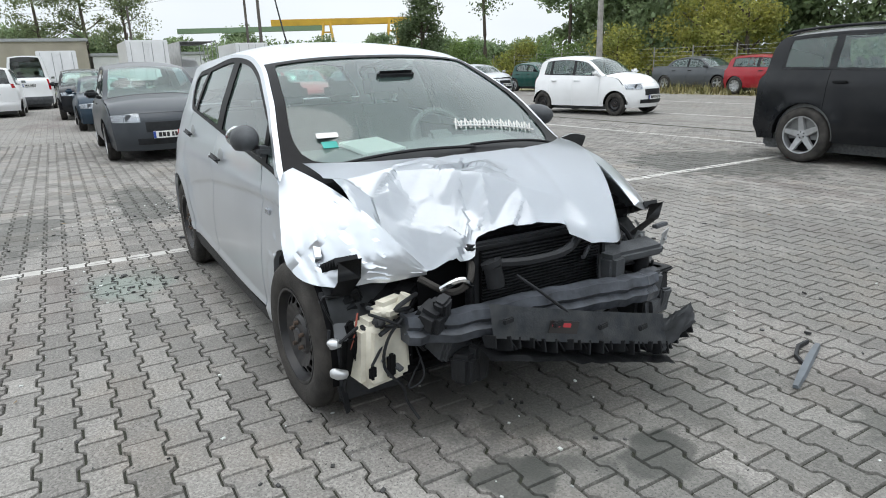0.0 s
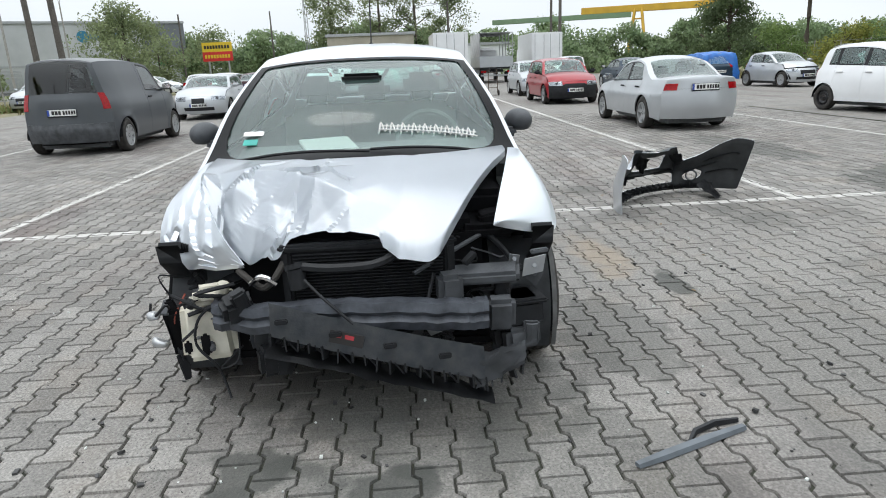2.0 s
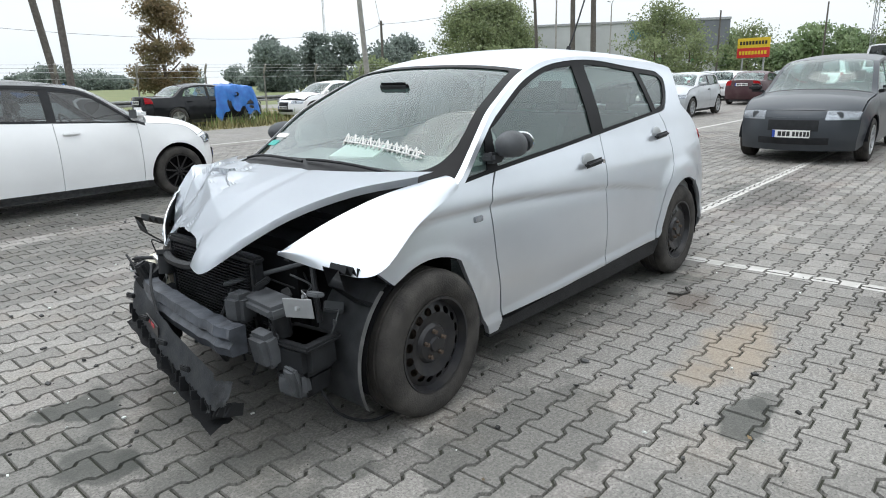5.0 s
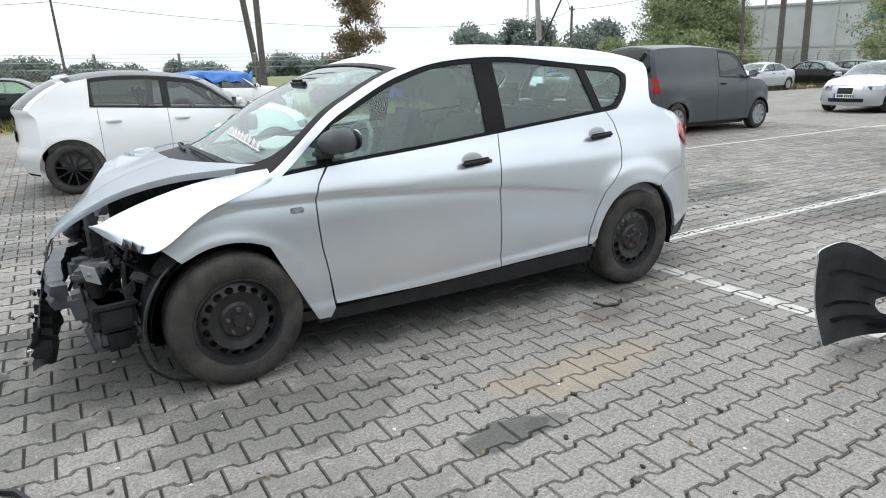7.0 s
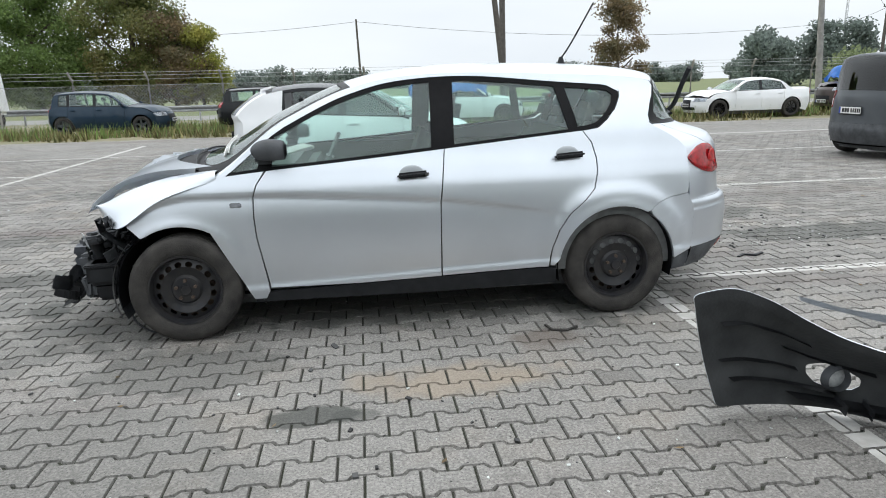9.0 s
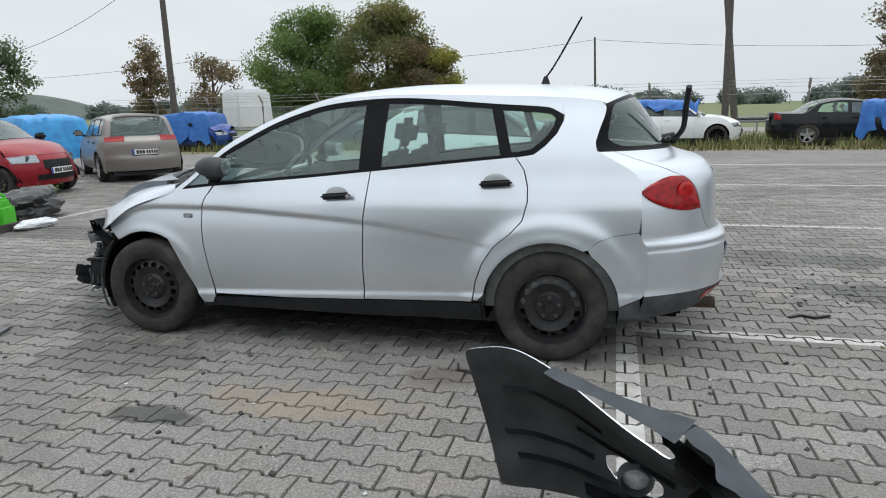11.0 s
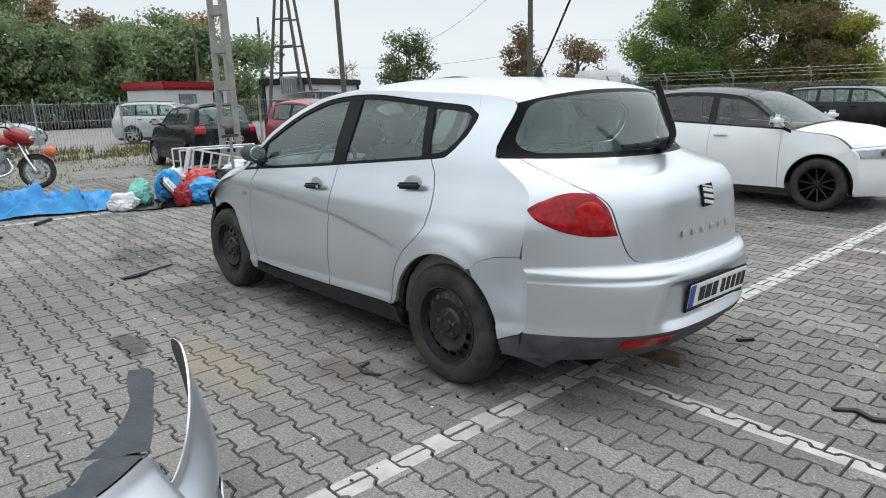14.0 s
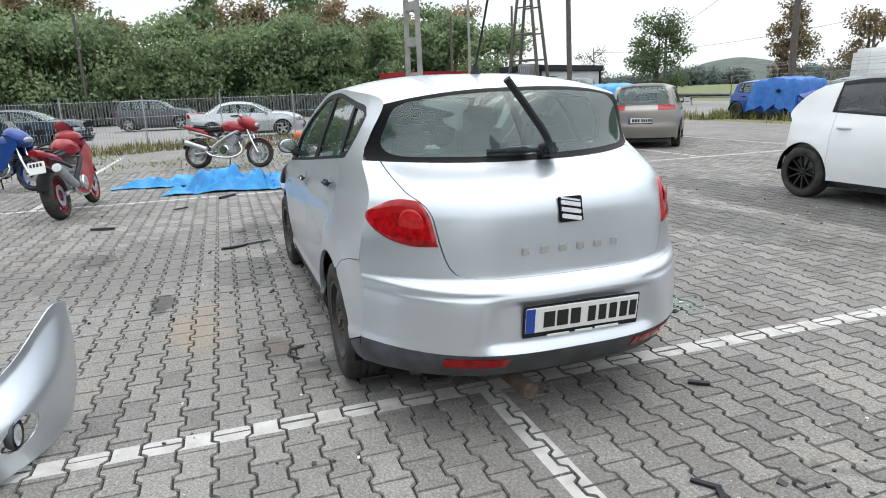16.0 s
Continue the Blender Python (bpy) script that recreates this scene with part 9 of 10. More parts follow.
zones = [((-3.6, -0.9, 0.9, 0.9), 200), ((-3.0, -1.2, 1.0, 1.3), 80), ((-0.95, -1.4, 0.45, 0.35), 140), ((2.2, -0.6, 0.9, 1.0), 110), ((2.5, 1.6, 1.0, 1.2), 80), ((5.3, 2.6, 1.0, 1.2), 50), ((-0.2, 2.0, 1.8, 1.2), 110), ((0.6, -5.0, 3.0, 1.3), 120), ((-2.6, 1.4, 1.6, 1.6), 60), ((1.0, -2.4, 1.6, 1.2), 90), ((-5, 3, 2.5, 3), 60), ((5, -5, 3, 2.5), 60)]
for (x, y, rx, ry), n in zones:
    for _ in range(n):
        s = 0.004 + 0.02 * rb.random() ** 6
        block(bm, (s * rb.uniform(0.6, 1.8), s, s * 0.5), (x + rb.gauss(0, rx * 0.5), y + rb.gauss(0, ry * 0.5), s * 0.25), (rb.uniform(-25, 25), rb.uniform(-25, 25), rb.uniform(0, 180)))
bits = part("debris_crumbs", bm, material("dark_crumbs", (0.04, 0.04, 0.04), 0.7, 0, 0.4, 8, island=0.8), smooth=0)
tagged(bits, "small dark plastic and glass crumbs scattered on the paving", "debris", kind="stuff")
bm = bmesh.new()
for (x, y, rx, ry), n in zones:
    for _ in range(n // 3):
        s = 0.004 + 0.008 * rb.random() ** 2
        block(bm, (s * 1.5, s, s * 0.6), (x + rb.gauss(0, rx * 0.6), y + rb.gauss(0, ry * 0.6), s * 0.3), (rb.uniform(-25, 25), 0, rb.uniform(0, 180)))
pale = part("pale_crumbs", bm, material("pale_crumbs", (0.5, 0.52, 0.5), 0.4, 0, 0.3, 8, island=0.4), smooth=0)
tagged(pale, "pale glass crumbs and grit scattered on the paving", "debris", kind="stuff")


def leaf_litter():
    bm = bmesh.new()
    r = random.Random(14)
    for _ in range(260):
        x, y = r.uniform(-12, 11), r.uniform(-12, 9)
        s, a = r.uniform(0.012, 0.03), r.uniform(0, math.tau)
        c, d = Vector((math.cos(a), math.sin(a), 0)) * s, Vector((-math.sin(a), math.cos(a), 0)) * s * 0.5
        p = Vector((x, y, 0.006))
        f = bm.faces.new([bm.verts.new(q) for q in (p - c, p - d + Vector((0, 0, 0.004)), p + c + Vector((0, 0, 0.006)), p + d)])
    tagged(part("fallen_leaves", bm, material("dry_leaf", (0.13, 0.09, 0.045), 0.8, 0, 0.3, 3, island=0.5), smooth=0), "a few dry leaves fallen on the paving", "leaves", kind="stuff")


leaf_litter()


# ---- crumpled sheets and bags ----
def crumpled_sheet(name, label, category, corners, mat, height, seed, n=46, parent=None, rough=1.0):
    """Thin plastic sheeting heaped in folds on the ground."""
    a, b, c, d = (Vector((x, y, 0)) for x, y in corners)
    bm = bmesh.new()
    off = Vector((seed * 3.1, seed * 1.7, 0))

    def at(u, v):
        p = a.lerp(b, u).lerp(d.lerp(c, u), v)
        q = p * 2.2 + off
        edge = min(1.0, 6 * min(u, 1 - u, v, 1 - v) + 0.12)
        fold = abs(noise.noise(q)) * 1.1 + 0.55 * abs(noise.noise(q * 2.3 + Vector((4, 0, 0)))) + 0.3 * abs(noise.noise(q * 5.5)) * rough
        jut = 0.16 * noise.noise_vector(p * 2.6 + off)
        return p + Vector((jut.x, jut.y, 0.008 + height * fold * edge))
    grid_patch(bm, at, span(0, 1, n), span(0, 1, n))
    for f in bm.faces:
        f.normal_update()
        if f.normal.z < 0:
            f.normal_flip()
    bmesh.ops.solidify(bm, geom=bm.faces[:], thickness=-0.003)
    return tagged(part(name, bm, mat, parent, smooth=22), label, category)


def bag(name, label, x, y, z, sx, sy, sz, mat, seed, category="bag"):
    bm = bmesh.new()
    bmesh.ops.create_icosphere(bm, subdivisions=4, radius=1)
    off = Vector((seed * 2.3, seed, 0))
    for v in bm.verts:
        q = v.co * 1.6 + off
        k = 1 + 0.28 * noise.noise(q) + 0.22 * (abs(noise.noise(q * 2.4)) - 0.2) + 0.10 * (abs(noise.noise(q * 6)) - 0.2)
        v.co = Vector((v.co.x * sx * k, v.co.y * sy * k, max(-0.55, v.co.z) * sz * k))
    low = min(v.co.z for v in bm.verts)
    for v in bm.verts:
        v.co += Vector((x, y, z - low))
    return tagged(part(name, bm, mat, smooth=24), label, category)


BAGRED = material("thin_red_bag", (0.55, 0.07, 0.06), 0.4, 0, 0.25, 9, 0.3, 40)
BAGWHITE = material("thin_white_bag", (0.62, 0.64, 0.66), 0.4, 0, 0.15, 9, 0.3, 40)
BAGBLACK = material("black_bin_bag", (0.012, 0.012, 0.014), 0.28, 0, 0.3, 9, 0.3, 40)
BAGTEAL = material("mint_plastic", (0.16, 0.48, 0.40), 0.4, 0, 0.2, 9)
GREENCAN = material("bright_green_plastic", (0.08, 0.50, 0.03), 0.35, 0, 0.15, 12)
BOTTLE = material("navy_bottle_plastic", (0.015, 0.03, 0.14), 0.3, 0, 0.2, 12)
GREYBOTTLE = material("grey_bottle_plastic", (0.20, 0.21, 0.22), 0.4, 0, 0.2, 12)
CLEARBOTTLE = material("milky_clear_plastic", (0.5, 0.56, 0.60), 0.2, 0, 0.2, 14)
WHITEBAR = material("white_enamel", (0.68, 0.69, 0.70), 0.35, 0, 0.1, 10)
crumpled_sheet("tarpaulin", "light blue tarpaulin crumpled flat on the paving", "tarpaulin", [(6.3, 0.35), (7.35, -0.05), (8.2, 1.35), (6.6, 2.35)], SKYTARP, 0.34, 1, 70)
crumpled_sheet("tarpaulin", "long tail of light blue tarpaulin on the paving", "tarpaulin", [(7.3, 0.9), (8.1, 0.6), (8.35, 3.2), (7.9, 3.3)], SKYTARP, 0.2, 4, 50)
crumpled_sheet("plastic_sheet", "black plastic sheeting under the rubbish", "plastic sheet", [(5.75, -0.6), (6.8, -0.85), (6.7, 0.45), (5.95, 0.35)], BAGBLACK, 0.12, 7, 34)
bag("rubbish_bag", "blue plastic bag stuffed with rubbish", 5.95, -0.85, 0, 0.26, 0.30, 0.22, SKYTARP, 3)
bag("rubbish_bag", "upright light blue plastic bag", 6.45, -0.45, 0.02, 0.16, 0.20, 0.27, SKYTARP, 4)
bag("rubbish_bag", "translucent red plastic bag full of scraps", 6.5, -0.95, 0, 0.24, 0.28, 0.29, BAGRED, 5)
bag("rubbish_bag", "white crumpled plastic bag on the heap", 6.6, -0.62, 0.22, 0.13, 0.13, 0.18, BAGWHITE, 6)
bag("rubbish_bag", "white plastic bag beside the tarpaulin", 6.15, 0.30, 0, 0.16, 0.2, 0.16, BAGWHITE, 7)
bag("rubbish_bag", "mint green plastic scrap on the heap", 6.25, 0.02, 0.03, 0.16, 0.16, 0.22, BAGTEAL, 8)
bag("rubbish_bag", "shiny black bin bag lying on the paving", 6.5, -3.05, 0, 0.34, 0.5, 0.24, BAGBLACK, 9)
bag("rubbish_bag", "black bin bag behind the bottles", 6.75, -1.7, 0, 0.3, 0.4, 0.3, BAGBLACK, 10)
bag("rubbish_bag", "white plastic bag on the black one", 6.62, -1.75, 0.3, 0.16, 0.34, 0.14, BAGWHITE, 11)
bag("rag", "pale rag lying beside the canister", 5.75, -2.45, 0, 0.12, 0.3, 0.07, BAGWHITE, 12, "rag")


def bottle(label, x, y, r, h, mat, cap, lying=False):
    t = thing("bottle", label, "bottle", pose(x, y, 0) if not lying else pose(x, y, r, 90, 0, 30))
    bm = bmesh.new()
    lathe(bm, [(0.001, 0), (r * 0.9, 0), (r, h * 0.04), (r, h * 0.35), (r * 0.93, h * 0.42), (r, h * 0.5), (r, h * 0.68), (r * 0.7, h * 0.82), (r * 0.36, h * 0.9), (r * 0.36, h * 0.94)], 18)
    bmesh.ops.rotate(bm, matrix=Matrix.Rotation(math.pi / 2, 3, "X"), verts=bm.verts[:])
    part("bottle_body", bm, mat, t)
    bm = bmesh.new()
    rod(bm, (0, 0, h * 0.93), (0, 0, h), r * 0.42, n=14)
    part("cap", bm, cap, t)


bottle("clear plastic bottle standing in the rubbish", 5.85, -1.22, 0.055, 0.34, CLEARBOTTLE, BOTTLE)
bottle("navy plastic oil bottle in the rubbish", 5.95, -1.38, 0.07, 0.30, BOTTLE, BOTTLE)
bottle("grey plastic oil bottle in the rubbish", 5.75, -1.62, 0.095, 0.29, GREYBOTTLE, BAGBLACK)
bottle("grey bottle lying on the paving", 5.5, -1.3, 0.045, 0.2, GREYBOTTLE, BAGBLACK, True)
bottle("clear bottle behind the red bag", 6.25, -1.3, 0.05, 0.3, CLEARBOTTLE, BAGWHITE)

bk = thing("bucket", "white plastic bucket with a yellow printed label", "bucket", pose(6.1, -1.98, 0))
bm = bmesh.new()
lathe(bm, [(0.001, 0.0), (0.145, 0), (0.165, 0.28), (0.178, 0.285), (0.178, 0.31), (0.165, 0.31), (0.14, 0.02)], 30)
bmesh.ops.rotate(bm, matrix=Matrix.Rotation(math.pi / 2, 3, "X"), verts=bm.verts[:])
for v in bm.verts:
    v.co.z = abs(v.co.z)
part("bucket_body", bm, WHITEBAR, bk)
bm = bmesh.new()
grid_patch(bm, lambda a, z: Vector(((0.147 + z * 0.07) * math.cos(a), (0.147 + z * 0.07) * math.sin(a), z)), span(2.4, 4.1, 10), (0.07, 0.24))
part("printed_label", bm, material("yellow_label", (0.6, 0.42, 0.12), 0.5, 0, 0.4, 30, second=(0.6, 0.6, 0.56)), bk)
bm = bmesh.new()
hose(bm, [(0.0, -0.18, 0.29), (-0.12, -0.14, 0.2), (-0.17, 0.0, 0.17), (-0.12, 0.14, 0.2), (0, 0.18, 0.29)], 0.004)
part("bucket_handle", bm, GALV, bk)
cn = thing("canister", "bright green plastic canister with a handle", "canister", pose(6.25, -2.42, 0, 0, 0, 15))
bm = bmesh.new()
block(bm, (0.2, 0.34, 0.3), (0, 0, 0.15), bevel=0.04, seg=3)
block(bm, (0.15, 0.26, 0.12), (0, 0.02, 0.33), bevel=0.03)
part("canister_body", bm, GREENCAN, cn)
bm = bmesh.new()
hose(bm, [(0, -0.13, 0.31), (0, -0.08, 0.42), (0, 0.06, 0.44), (0, 0.12, 0.36)], 0.018)
part("canister_handle", bm, GREENCAN, cn)
bm = bmesh.new()
rod(bm, (0, -0.14, 0.28), (0, -0.18, 0.36), 0.03)
part("cap", bm, BAGBLACK, cn)
# box with a white frame, and the ladder leaning on it
cg = thing("crate", "dark crate with white enamelled bars around it", "crate", pose(7.2, -1.6, 0, 0, 0, 82))
bm = bmesh.new()
block(bm, (1.35, 0.5, 0.42), (0, 0, 0.21), bevel=0.02)
part("crate_body", bm, GREYTRIM, cg)
for sx in (-1, 1):
    for sy in (-1, 1):
        bm = bmesh.new()
        rod(bm, (sx * 0.70, sy * 0.28, 0), (sx * 0.70, sy * 0.28, 0.72), 0.014)
        part("post", bm, WHITEBAR, cg)
for sy in (-1, 1):
    bm = bmesh.new()
    rod(bm, (-0.7, sy * 0.28, 0.72), (0.7, sy * 0.28, 0.72), 0.014)
    part("bar", bm, WHITEBAR, cg)
ld = thing("ladder", "white metal ladder section leaning on the crate", "ladder", pose(6.86, -1.55, 0.30, 0, -14, 84))
for z in (0.0, 0.30):
    bm = bmesh.new()
    block(bm, (1.25, 0.05, 0.03), (0, 0, z), bevel=0.006)
    part("stile", bm, WHITEBAR, ld)
for k in range(9):
    bm = bmesh.new()
    block(bm, (0.028, 0.03, 0.30), (-0.58 + k * 0.145, 0, 0.15), bevel=0.005)
    part("rung", bm, WHITEBAR, ld)
bm = bmesh.new()
for s in (-1, 1):
    block(bm, (0.06, 0.05, 0.62), (s * 0.66, 0, 0.0), bevel=0.008)
part("frame", bm, WHITEBAR, ld)
st = thing("shower_stand", "thin grey steel post standing in the rubbish", "stand", pose(6.35, -1.45, 0))
bm = bmesh.new()
rod(bm, (0, 0, 0), (0, 0, 0.92), 0.025)
part("post", bm, GALV, st)
bm = bmesh.new()
block(bm, (0.12, 0.26, 0.04), (0, 0, 0.94), (0, 8, 10), 0.012)
part("head_plate", bm, GREYTRIM, st)
cs = thing("suitcase_shell", "open grey case shell leaning on the heap", "case", pose(6.1, -0.28, 0.0, 0, -55, 70))
bm = bmesh.new()
block(bm, (0.42, 0.55, 0.08), (0.12, 0, 0.22), bevel=0.035, seg=3)
part("shell", bm, BAGWHITE, cs)
bm = bmesh.new()
block(bm, (0.46, 0.59, 0.025), (0.12, 0, 0.172), bevel=0.01)
part("rim", bm, BLACKTRIM, cs)
bag("cushion", "red rubber cushion lying against the blue bag", 5.82, -0.42, 0, 0.1, 0.12, 0.2, REDPAINT, 15, "cushion")
strip("rubber_tube", "black rubber tube lying before the canister", "tube", [(5.85, -1.9), (5.9, -2.2), (6.0, -2.6), (6.02, -2.75)], 0.09, 0.08, RUBBER)
bl = thing("ball", "small orange ball at the wire fence", "ball", pose(18.6, -1.2, 0))
bm = bmesh.new()
bmesh.ops.create_icosphere(bm, subdivisions=3, radius=0.17, matrix=Matrix.Translation((0, 0, 0.17)))
part("ball_skin", bm, material("orange_rubber", (0.6, 0.12, 0.05), 0.5, 0, 0.2, 12), bl)


# weeds at the foot of the pylon
def weed_clump(x, y, n, h, mat, seed):
    r = random.Random(seed)
    bm = bmesh.new()
    for _ in range(n):
        a, q = r.uniform(0, math.tau), r.uniform(0, 0.18)
        p = Vector((x + q * math.cos(a), y + q * math.sin(a), 0))
        tip = p + Vector((r.uniform(-0.2, 0.2), r.uniform(-0.2, 0.2), h * r.uniform(0.4, 1)))
        rod(bm, p, tip, 0.004, 0.002, 4)
        for k in range(7):
            c = p.lerp(tip, 0.2 + 0.8 * k / 7)
            d = Vector((r.uniform(-1, 1), r.uniform(-1, 1), r.uniform(-0.1, 0.8))).normalized() * 0.07
            s = d.cross(Vector((0, 0, 1))).normalized() * 0.014
            bm.faces.new([bm.verts.new(w) for w in (c, c + d * 0.5 + s, c + d, c + d * 0.5 - s)])
    tagged(part("weed_clump", bm, mat, smooth=0), "weeds growing out of the paving by the pylon", "weeds", kind="stuff")


weed_clump(9.2, -3.2, 16, 0.55, LEAF, 1)
weed_clump(9.1, -2.4, 14, 0.8, LEAFYELLOW, 2)
weed_clump(8.3, -4.2, 12, 0.4, LEAF, 3)
weed_clump(8.0, -4.8, 10, 0.35, LEAF, 4)


# ---- motorcycles ----
def motorcycle(name, label, m, paint, touring, lean=8, plate=False):
    """Side stand down, leaning; x ahead, wheel hubs at the ends."""
    t = thing(name, label, "motorcycle", m @ pose(0, 0, 0, -lean if not plate else -lean, 0, 0))
    R, wb = 0.31, 1.46
    dark = BLACKTRIM
    for x, w, nm in ((wb / 2, 0.12, "wheel"), (-wb / 2, 0.17, "wheel")):
        bm = bmesh.new()
        r = R * 0.74
        lathe(bm, [(r, -w * 0.4), (R * 0.86, -w * 0.5), (R * 0.95, -w * 0.38), (R, -w * 0.15), (R * 1.01, 0), (R, w * 0.15), (R * 0.95, w * 0.38), (R * 0.86, w * 0.5), (r, w * 0.4), (r * 0.97, 0), (r, -w * 0.4)], 36)
        hub = part(nm, bm, RUBBER, t, "black tyre on a painted rim")
        hub.matrix_basis = pose(x, 0, R)
        bm = bmesh.new()
        lathe(bm, [(r * 1.0, -0.05), (r * 0.93, -0.03), (r * 0.93, 0.03), (r, 0.05)], 36)
        for k in range(6):
            a = k * math.tau / 6
            rod(bm, (0.03 * math.cos(a), 0, 0.03 * math.sin(a)), (r * 0.95 * math.cos(a), 0, r * 0.95 * math.sin(a)), 0.02, 0.013, 6)
        rod(bm, (0, -0.06, 0), (0, 0.06, 0), 0.04)
        part("rim", bm, paint if not touring else ALLOY, hub)
        for s in (-1, 1):
            bm = bmesh.new()
            lathe(bm, [(0.14, s * 0.065), (0.145, s * 0.07), (0.08, s * 0.07), (0.078, s * 0.065)], 26)
            part("brake_disc", bm, ALLOY, hub)
    # fork, bars
    for s in (-1, 1):
        bm = bmesh.new()
        rod(bm, (wb / 2, s * 0.10, R), (wb / 2 - 0.16, s * 0.10, 0.62), 0.03)
        rod(bm, (wb / 2 - 0.16, s * 0.10, 0.62), (wb / 2 - 0.30, s * 0.10, 1.0), 0.022)
        part("fork_leg", bm, CHROME, t)
    bm = bmesh.new()
    hz = 1.08 if touring else 0.96
    hose(bm, [(wb / 2 - 0.45, -0.38, hz), (wb / 2 - 0.36, -0.22, hz + 0.02), (wb / 2 - 0.32, 0, hz - 0.05), (wb / 2 - 0.36, 0.22, hz + 0.02), (wb / 2 - 0.45, 0.38, hz)], 0.014)
    part("handlebar", bm, dark, t)
    for s in (-1, 1):
        bm = bmesh.new()
        rod(bm, (wb / 2 - 0.36, s * 0.25, hz), (wb / 2 - 0.30, s * 0.30, hz + 0.17), 0.007, n=6)
        block(bm, (0.03, 0.13, 0.08), (wb / 2 - 0.30, s * 0.33, hz + 0.2), bevel=0.012)
        part("mirror", bm, dark, t)
    # mudguards
    for x, a0, a1, rr, mat in ((wb / 2, 25, 165, R + 0.03, paint), (-wb / 2, 60, 160, R + 0.05, dark)):
        bm = bmesh.new()
        grid_patch(bm, lambda a, v: Vector((x + rr * math.cos(radians(a)), 0.075 * v, R + rr * math.sin(radians(a)) - 0.02 * v * v)), span(a0, a1, 12), span(-1, 1, 4))
        bmesh.ops.solidify(bm, geom=bm.faces[:], thickness=0.004)
        part("mudguard", bm, mat, t)
    # engine with fins and covers
    bm = bmesh.new()
    block(bm, (0.44, 0.34, 0.26), (0.02, 0, 0.40), bevel=0.05)
    part("crankcase", bm, ALLOY, t)
    bm = bmesh.new()
    block(bm, (0.2, 0.3, 0.26), (0.16, 0, 0.60), (0, 28, 0), 0.02)
    for k in range(5):
        block(bm, (0.24, 0.34, 0.014), (0.13 + 0.024 * k, 0, 0.52 + 0.045 * k), (0, 28, 0))
    part("cylinder_block", bm, GALV, t)
    for s in (-1, 1):
        bm = bmesh.new()
        lathe(bm, [(0.001, 0.04), (0.09, 0.04), (0.11, 0.02), (0.11, 0)], 22)
        bmesh.ops.transform(bm, matrix=pose(-0.02, s * 0.165, 0.38, 0, 0, 0 if s > 0 else 180), verts=bm.verts[:])
        part("engine_cover", bm, CHROME, t)
        # frame spar
        bm = bmesh.new()
        hose(bm, [(wb / 2 - 0.30, s * 0.06, 0.86), (0.12, s * 0.17, 0.70), (-0.26, s * 0.16, 0.46), (-0.30, s * 0.13, 0.34)], 0.035, 8)
        hose(bm, [(-0.2, s * 0.13, 0.62), (-0.5, s * 0.12, 0.72), (-0.82, s * 0.09, 0.80)], 0.018, 6)
        part("frame_spar", bm, ALLOY if touring else dark, t)
        bm = bmesh.new()
        hose(bm, [(-0.22, s * 0.10, 0.36), (-0.5, s * 0.12, 0.33), (-wb / 2, s * 0.12, R)], 0.03, 8)
        part("swing_arm", bm, ALLOY, t)
    # tank, seat, tail
    bm = bmesh.new()
    bmesh.ops.create_uvsphere(bm, u_segments=22, v_segments=14, radius=1, matrix=pose(0.17, 0, 0.86, 0, 10, 0) @ Matrix.Diagonal((0.33, 0.18, 0.16, 1)))
    for v in bm.verts:
        if v.co.z < 0.80:
            v.co.z = 0.80 + (v.co.z - 0.80) * 0.4
        if v.co.x < 0:
            v.co.y *= 0.75
    part("tank", bm, paint, t)
    bm = bmesh.new()
    sz = 0.82
    block(bm, (0.46, 0.27, 0.10), (-0.32, 0, sz), (0, -4, 0), 0.045, seg=3)
    block(bm, (0.34, 0.21, 0.09), (-0.66, 0, sz + 0.07), (0, 6, 0), 0.04, seg=3)
    part("saddle", bm, dark, t)
    bm = bmesh.new()
    rows = [(-0.42, 0.13, 0.74, 0.09), (-0.62, 0.13, 0.80, 0.09), (-0.85, 0.09, 0.87, 0.07), (-1.0, 0.05, 0.91, 0.04)]
    rings = [[bm.verts.new((x, w * math.cos(a), z + h * math.sin(a))) for a in (j * math.tau / 12 for j in range(12))] for x, w, z, h in rows]
    for a, b in zip(rings, rings[1:]):
        for k in range(12):
            bm.faces.new((a[k], a[(k + 1) % 12], b[(k + 1) % 12], b[k]))
    bm.faces.new(rings[0]), bm.faces.new(rings[-1])
    bmesh.ops.recalc_face_normals(bm, faces=bm.faces[:])
    tail = part("tail_cowl", bm, paint, t)
    bm = bmesh.new()
    block(bm, (0.03, 0.10, 0.05), (-1.0, 0, 0.90), bevel=0.012)
    part("tail_light", bm, REDLENS, tail)
    # front fairing
    bm = bmesh.new()
    for v in bmesh.ops.create_uvsphere(bm, u_segments=20, v_segments=12, radius=1, matrix=pose(wb / 2 - 0.24, 0, 0.95, 0, 28, 0) @ Matrix.Diagonal((0.26, 0.2, 0.15, 1)))["verts"]:
        pass
    part("nose_fairing", bm, paint, t)
    bm = bmesh.new()
    bmesh.ops.create_uvsphere(bm, u_segments=14, v_segments=8, radius=1, matrix=pose(wb / 2 - 0.04, 0, 0.90, 0, 28, 0) @ Matrix.Diagonal((0.05, 0.12, 0.07, 1)))
    part("headlight", bm, REFLECTOR, t)
    bm = bmesh.new()
    grid_patch(bm, lambda u, v: Vector((wb / 2 - 0.14 - 0.26 * u, 0.15 * v * (1 - 0.4 * u), 1.02 + 0.24 * u - 0.05 * v * v)), span(0, 1, 8), span(-1, 1, 8))
    part("windscreen", bm, DARKWINDOW, t)
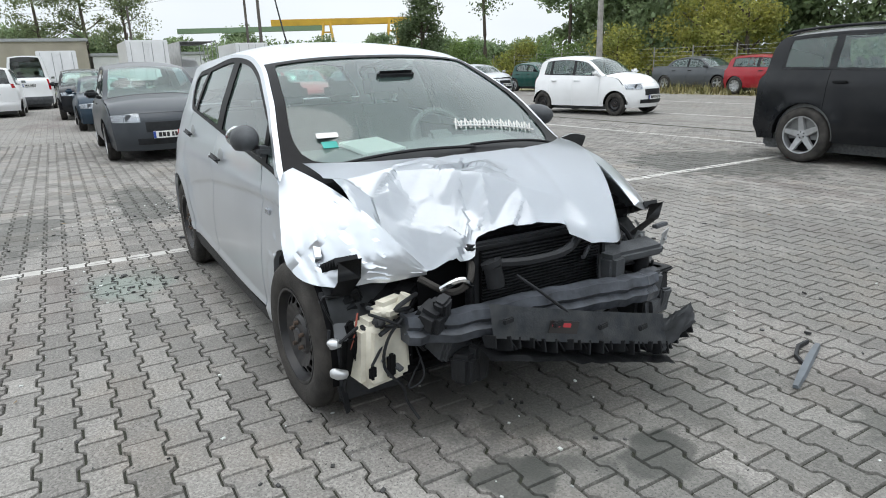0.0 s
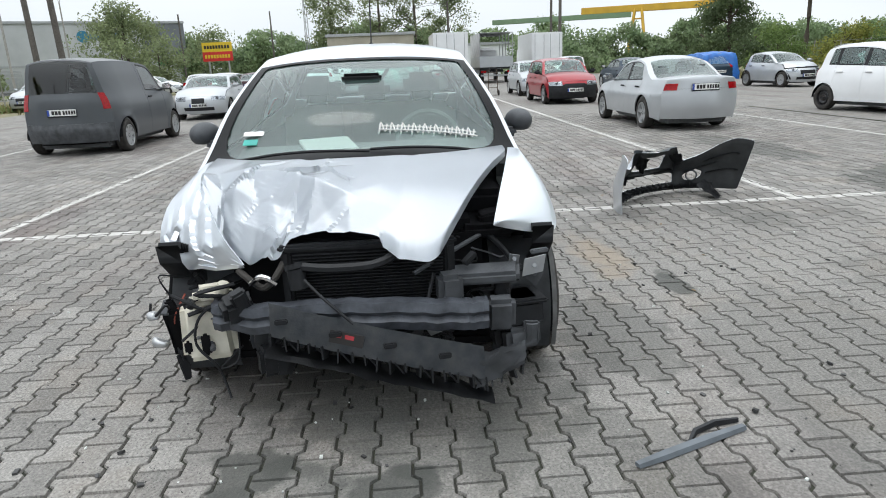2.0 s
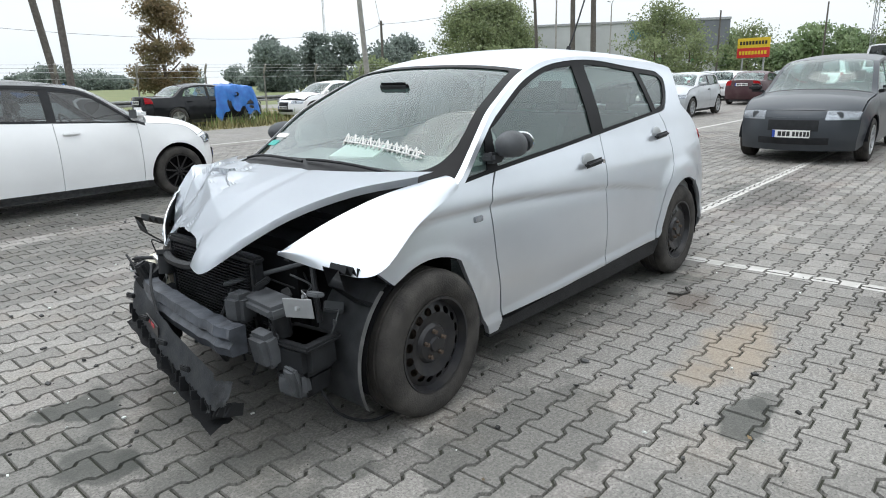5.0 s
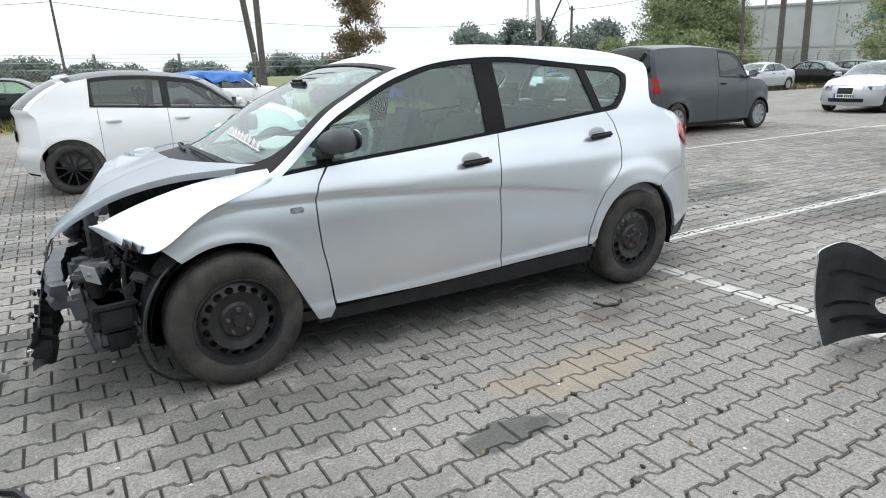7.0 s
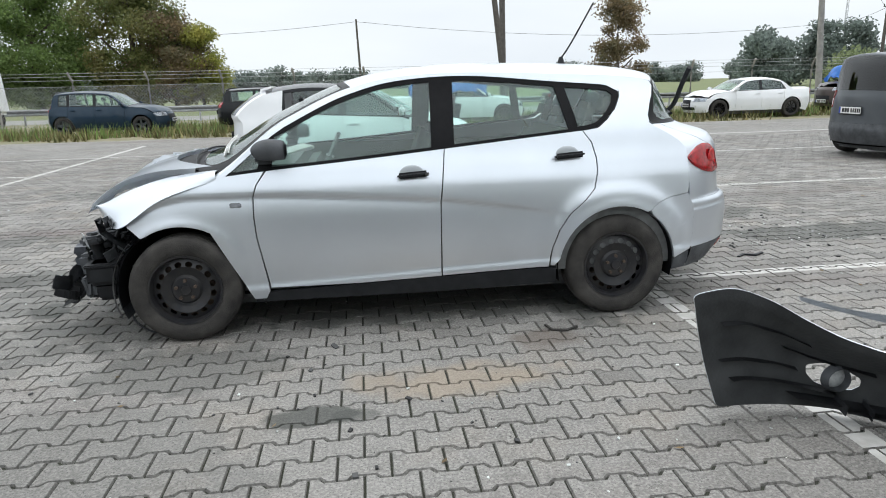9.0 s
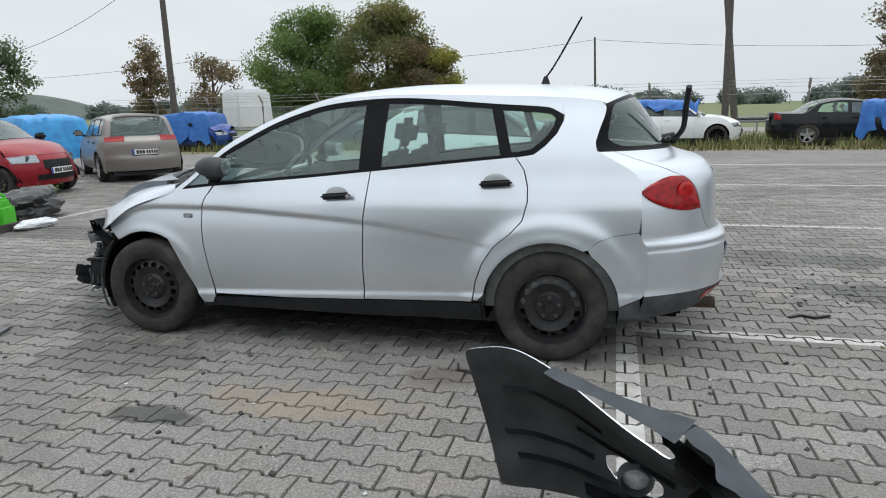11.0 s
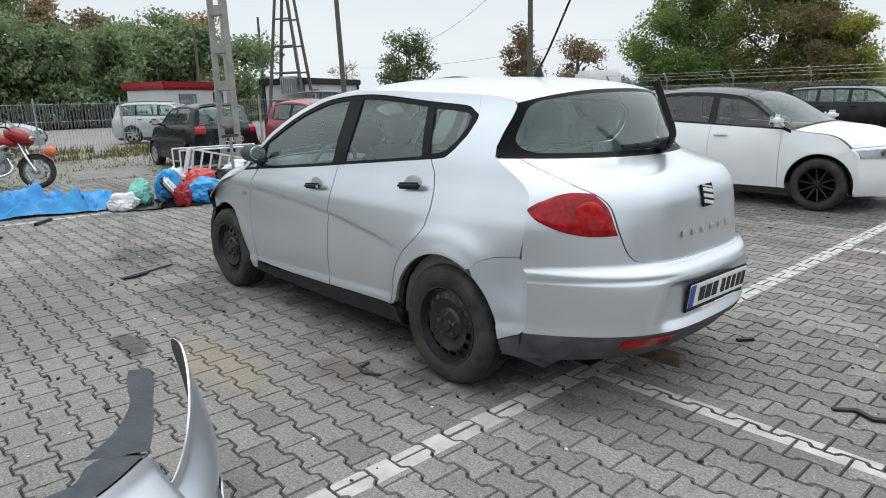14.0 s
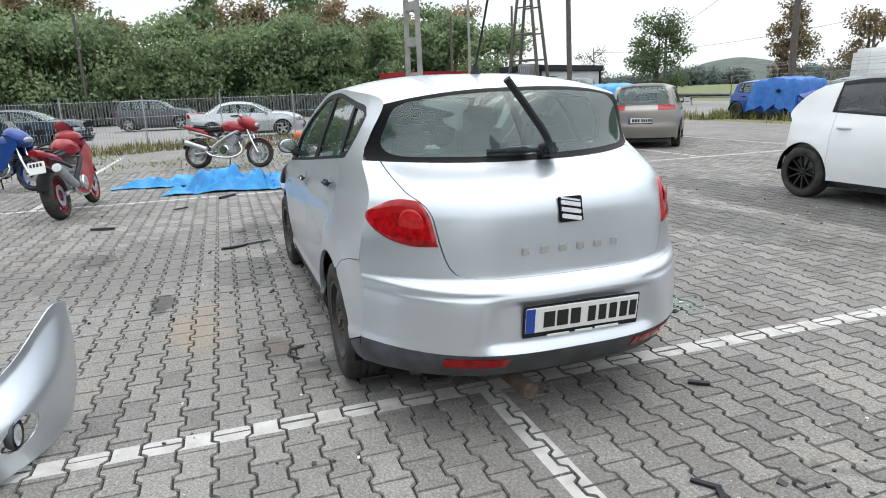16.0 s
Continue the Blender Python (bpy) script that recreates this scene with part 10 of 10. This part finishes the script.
    if not touring:
        for s in (-1, 1):
            bm = bmesh.new()
            pts = [(wb / 2 - 0.16, 0.92), (wb / 2 - 0.10, 0.80), (wb / 2 - 0.34, 0.42), (0.05, 0.22), (-0.22, 0.26), (-0.02, 0.5), (0.12, 0.74)]
            vs = [bm.verts.new((x, s * (0.17 + 0.03 * math.sin(i)), z)) for i, (x, z) in enumerate(pts)]
            bm.faces.new(vs)
            bmesh.ops.triangulate(bm, faces=bm.faces[:])
            bmesh.ops.solidify(bm, geom=bm.faces[:], thickness=0.01)
            part("side_fairing", bm, paint, t)
    # exhaust, stand, chain guard
    bm = bmesh.new()
    hose(bm, [(0.30, -0.10, 0.56), (0.36, -0.12, 0.34), (0.1, -0.14, 0.22), (-0.3, -0.16, 0.26), (-0.45, -0.17, 0.36)], 0.026, 8)
    part("exhaust_header", bm, CHROME, t)
    for s in ((-1, 1) if touring else (-1,)):
        bm = bmesh.new()
        rod(bm, (-0.42, s * 0.18, 0.40), (-0.92, s * 0.19, 0.56 if touring else 0.68), 0.055, 0.06, 16)
        part("silencer", bm, ALLOY, t)
    bm = bmesh.new()
    rod(bm, (-0.05, 0.14, 0.28), (-0.16, 0.32, 0.05), 0.012)
    part("side_stand", bm, dark, t)
    if plate:
        bm = bmesh.new()
        block(bm, (0.01, 0.2, 0.16), (-1.02, 0, 0.72), (0, 20, 0), 0.004)
        pl = part("number_plate", bm, PLATEWHITE, t, "small white number plate with bars")
        bm = bmesh.new()
        for k in range(4):
            block(bm, (0.004, 0.026, 0.045), (-1.014, -0.055 + k * 0.04, 0.755), (0, 20, 0))
            block(bm, (0.004, 0.026, 0.045), (-1.03, -0.055 + k * 0.04, 0.69), (0, 20, 0))
        part("bars", bm, INK, pl)
    return t


motorcycle("touring_motorcycle", "red touring motorcycle with silver frame on its stand", pose(10.6, 1.25, 0, 0, 0, -118), REDPAINT, True)
motorcycle("sports_motorcycle", "red sports motorcycle with a fat rear tyre", pose(5.85, 3.38, 0, 0, 0, -6), REDPAINT, False, plate=True)
motorcycle("sports_motorcycle", "blue sports motorcycle with silver engine", pose(9.1, 5.3, 0, 0, 0, -115), BLUEPAINT, False)

# hand trolley by the far cars
ht = thing("hand_trolley", "rusty two-wheeled hand trolley standing upright", "trolley", pose(-25, 4.4, 0))
for s in (-1, 1):
    bm = bmesh.new()
    hose(bm, [(0, s * 0.2, 0.1), (-0.05, s * 0.2, 0.7), (-0.12, s * 0.18, 1.15)], 0.018)
    part("rail", bm, RUST, ht)
    bm = bmesh.new()
    lathe(bm, [(0.06, -0.03), (0.12, -0.03), (0.13, 0), (0.12, 0.03), (0.06, 0.03)], 18)
    bmesh.ops.translate(bm, vec=(-0.05, s * 0.25, 0.13), verts=bm.verts[:])
    part("wheel", bm, RUBBER, ht)
bm = bmesh.new()
block(bm, (0.25, 0.4, 0.012), (0.12, 0, 0.03))
part("toe_plate", bm, RUST, ht)
for z in (0.35, 0.7, 1.0):
    bm = bmesh.new()
    rod(bm, (-0.05 - z * 0.05, -0.2, z), (-0.05 - z * 0.05, 0.2, z), 0.012)
    part("crossbar", bm, RUST, ht)

# ---- the paving blocks that the walk passes nearest ----
me = bpy.data.meshes.new("paving_block")
me.from_pydata(block_v.tolist(), [], block_f)
me.materials.append(PAVER)
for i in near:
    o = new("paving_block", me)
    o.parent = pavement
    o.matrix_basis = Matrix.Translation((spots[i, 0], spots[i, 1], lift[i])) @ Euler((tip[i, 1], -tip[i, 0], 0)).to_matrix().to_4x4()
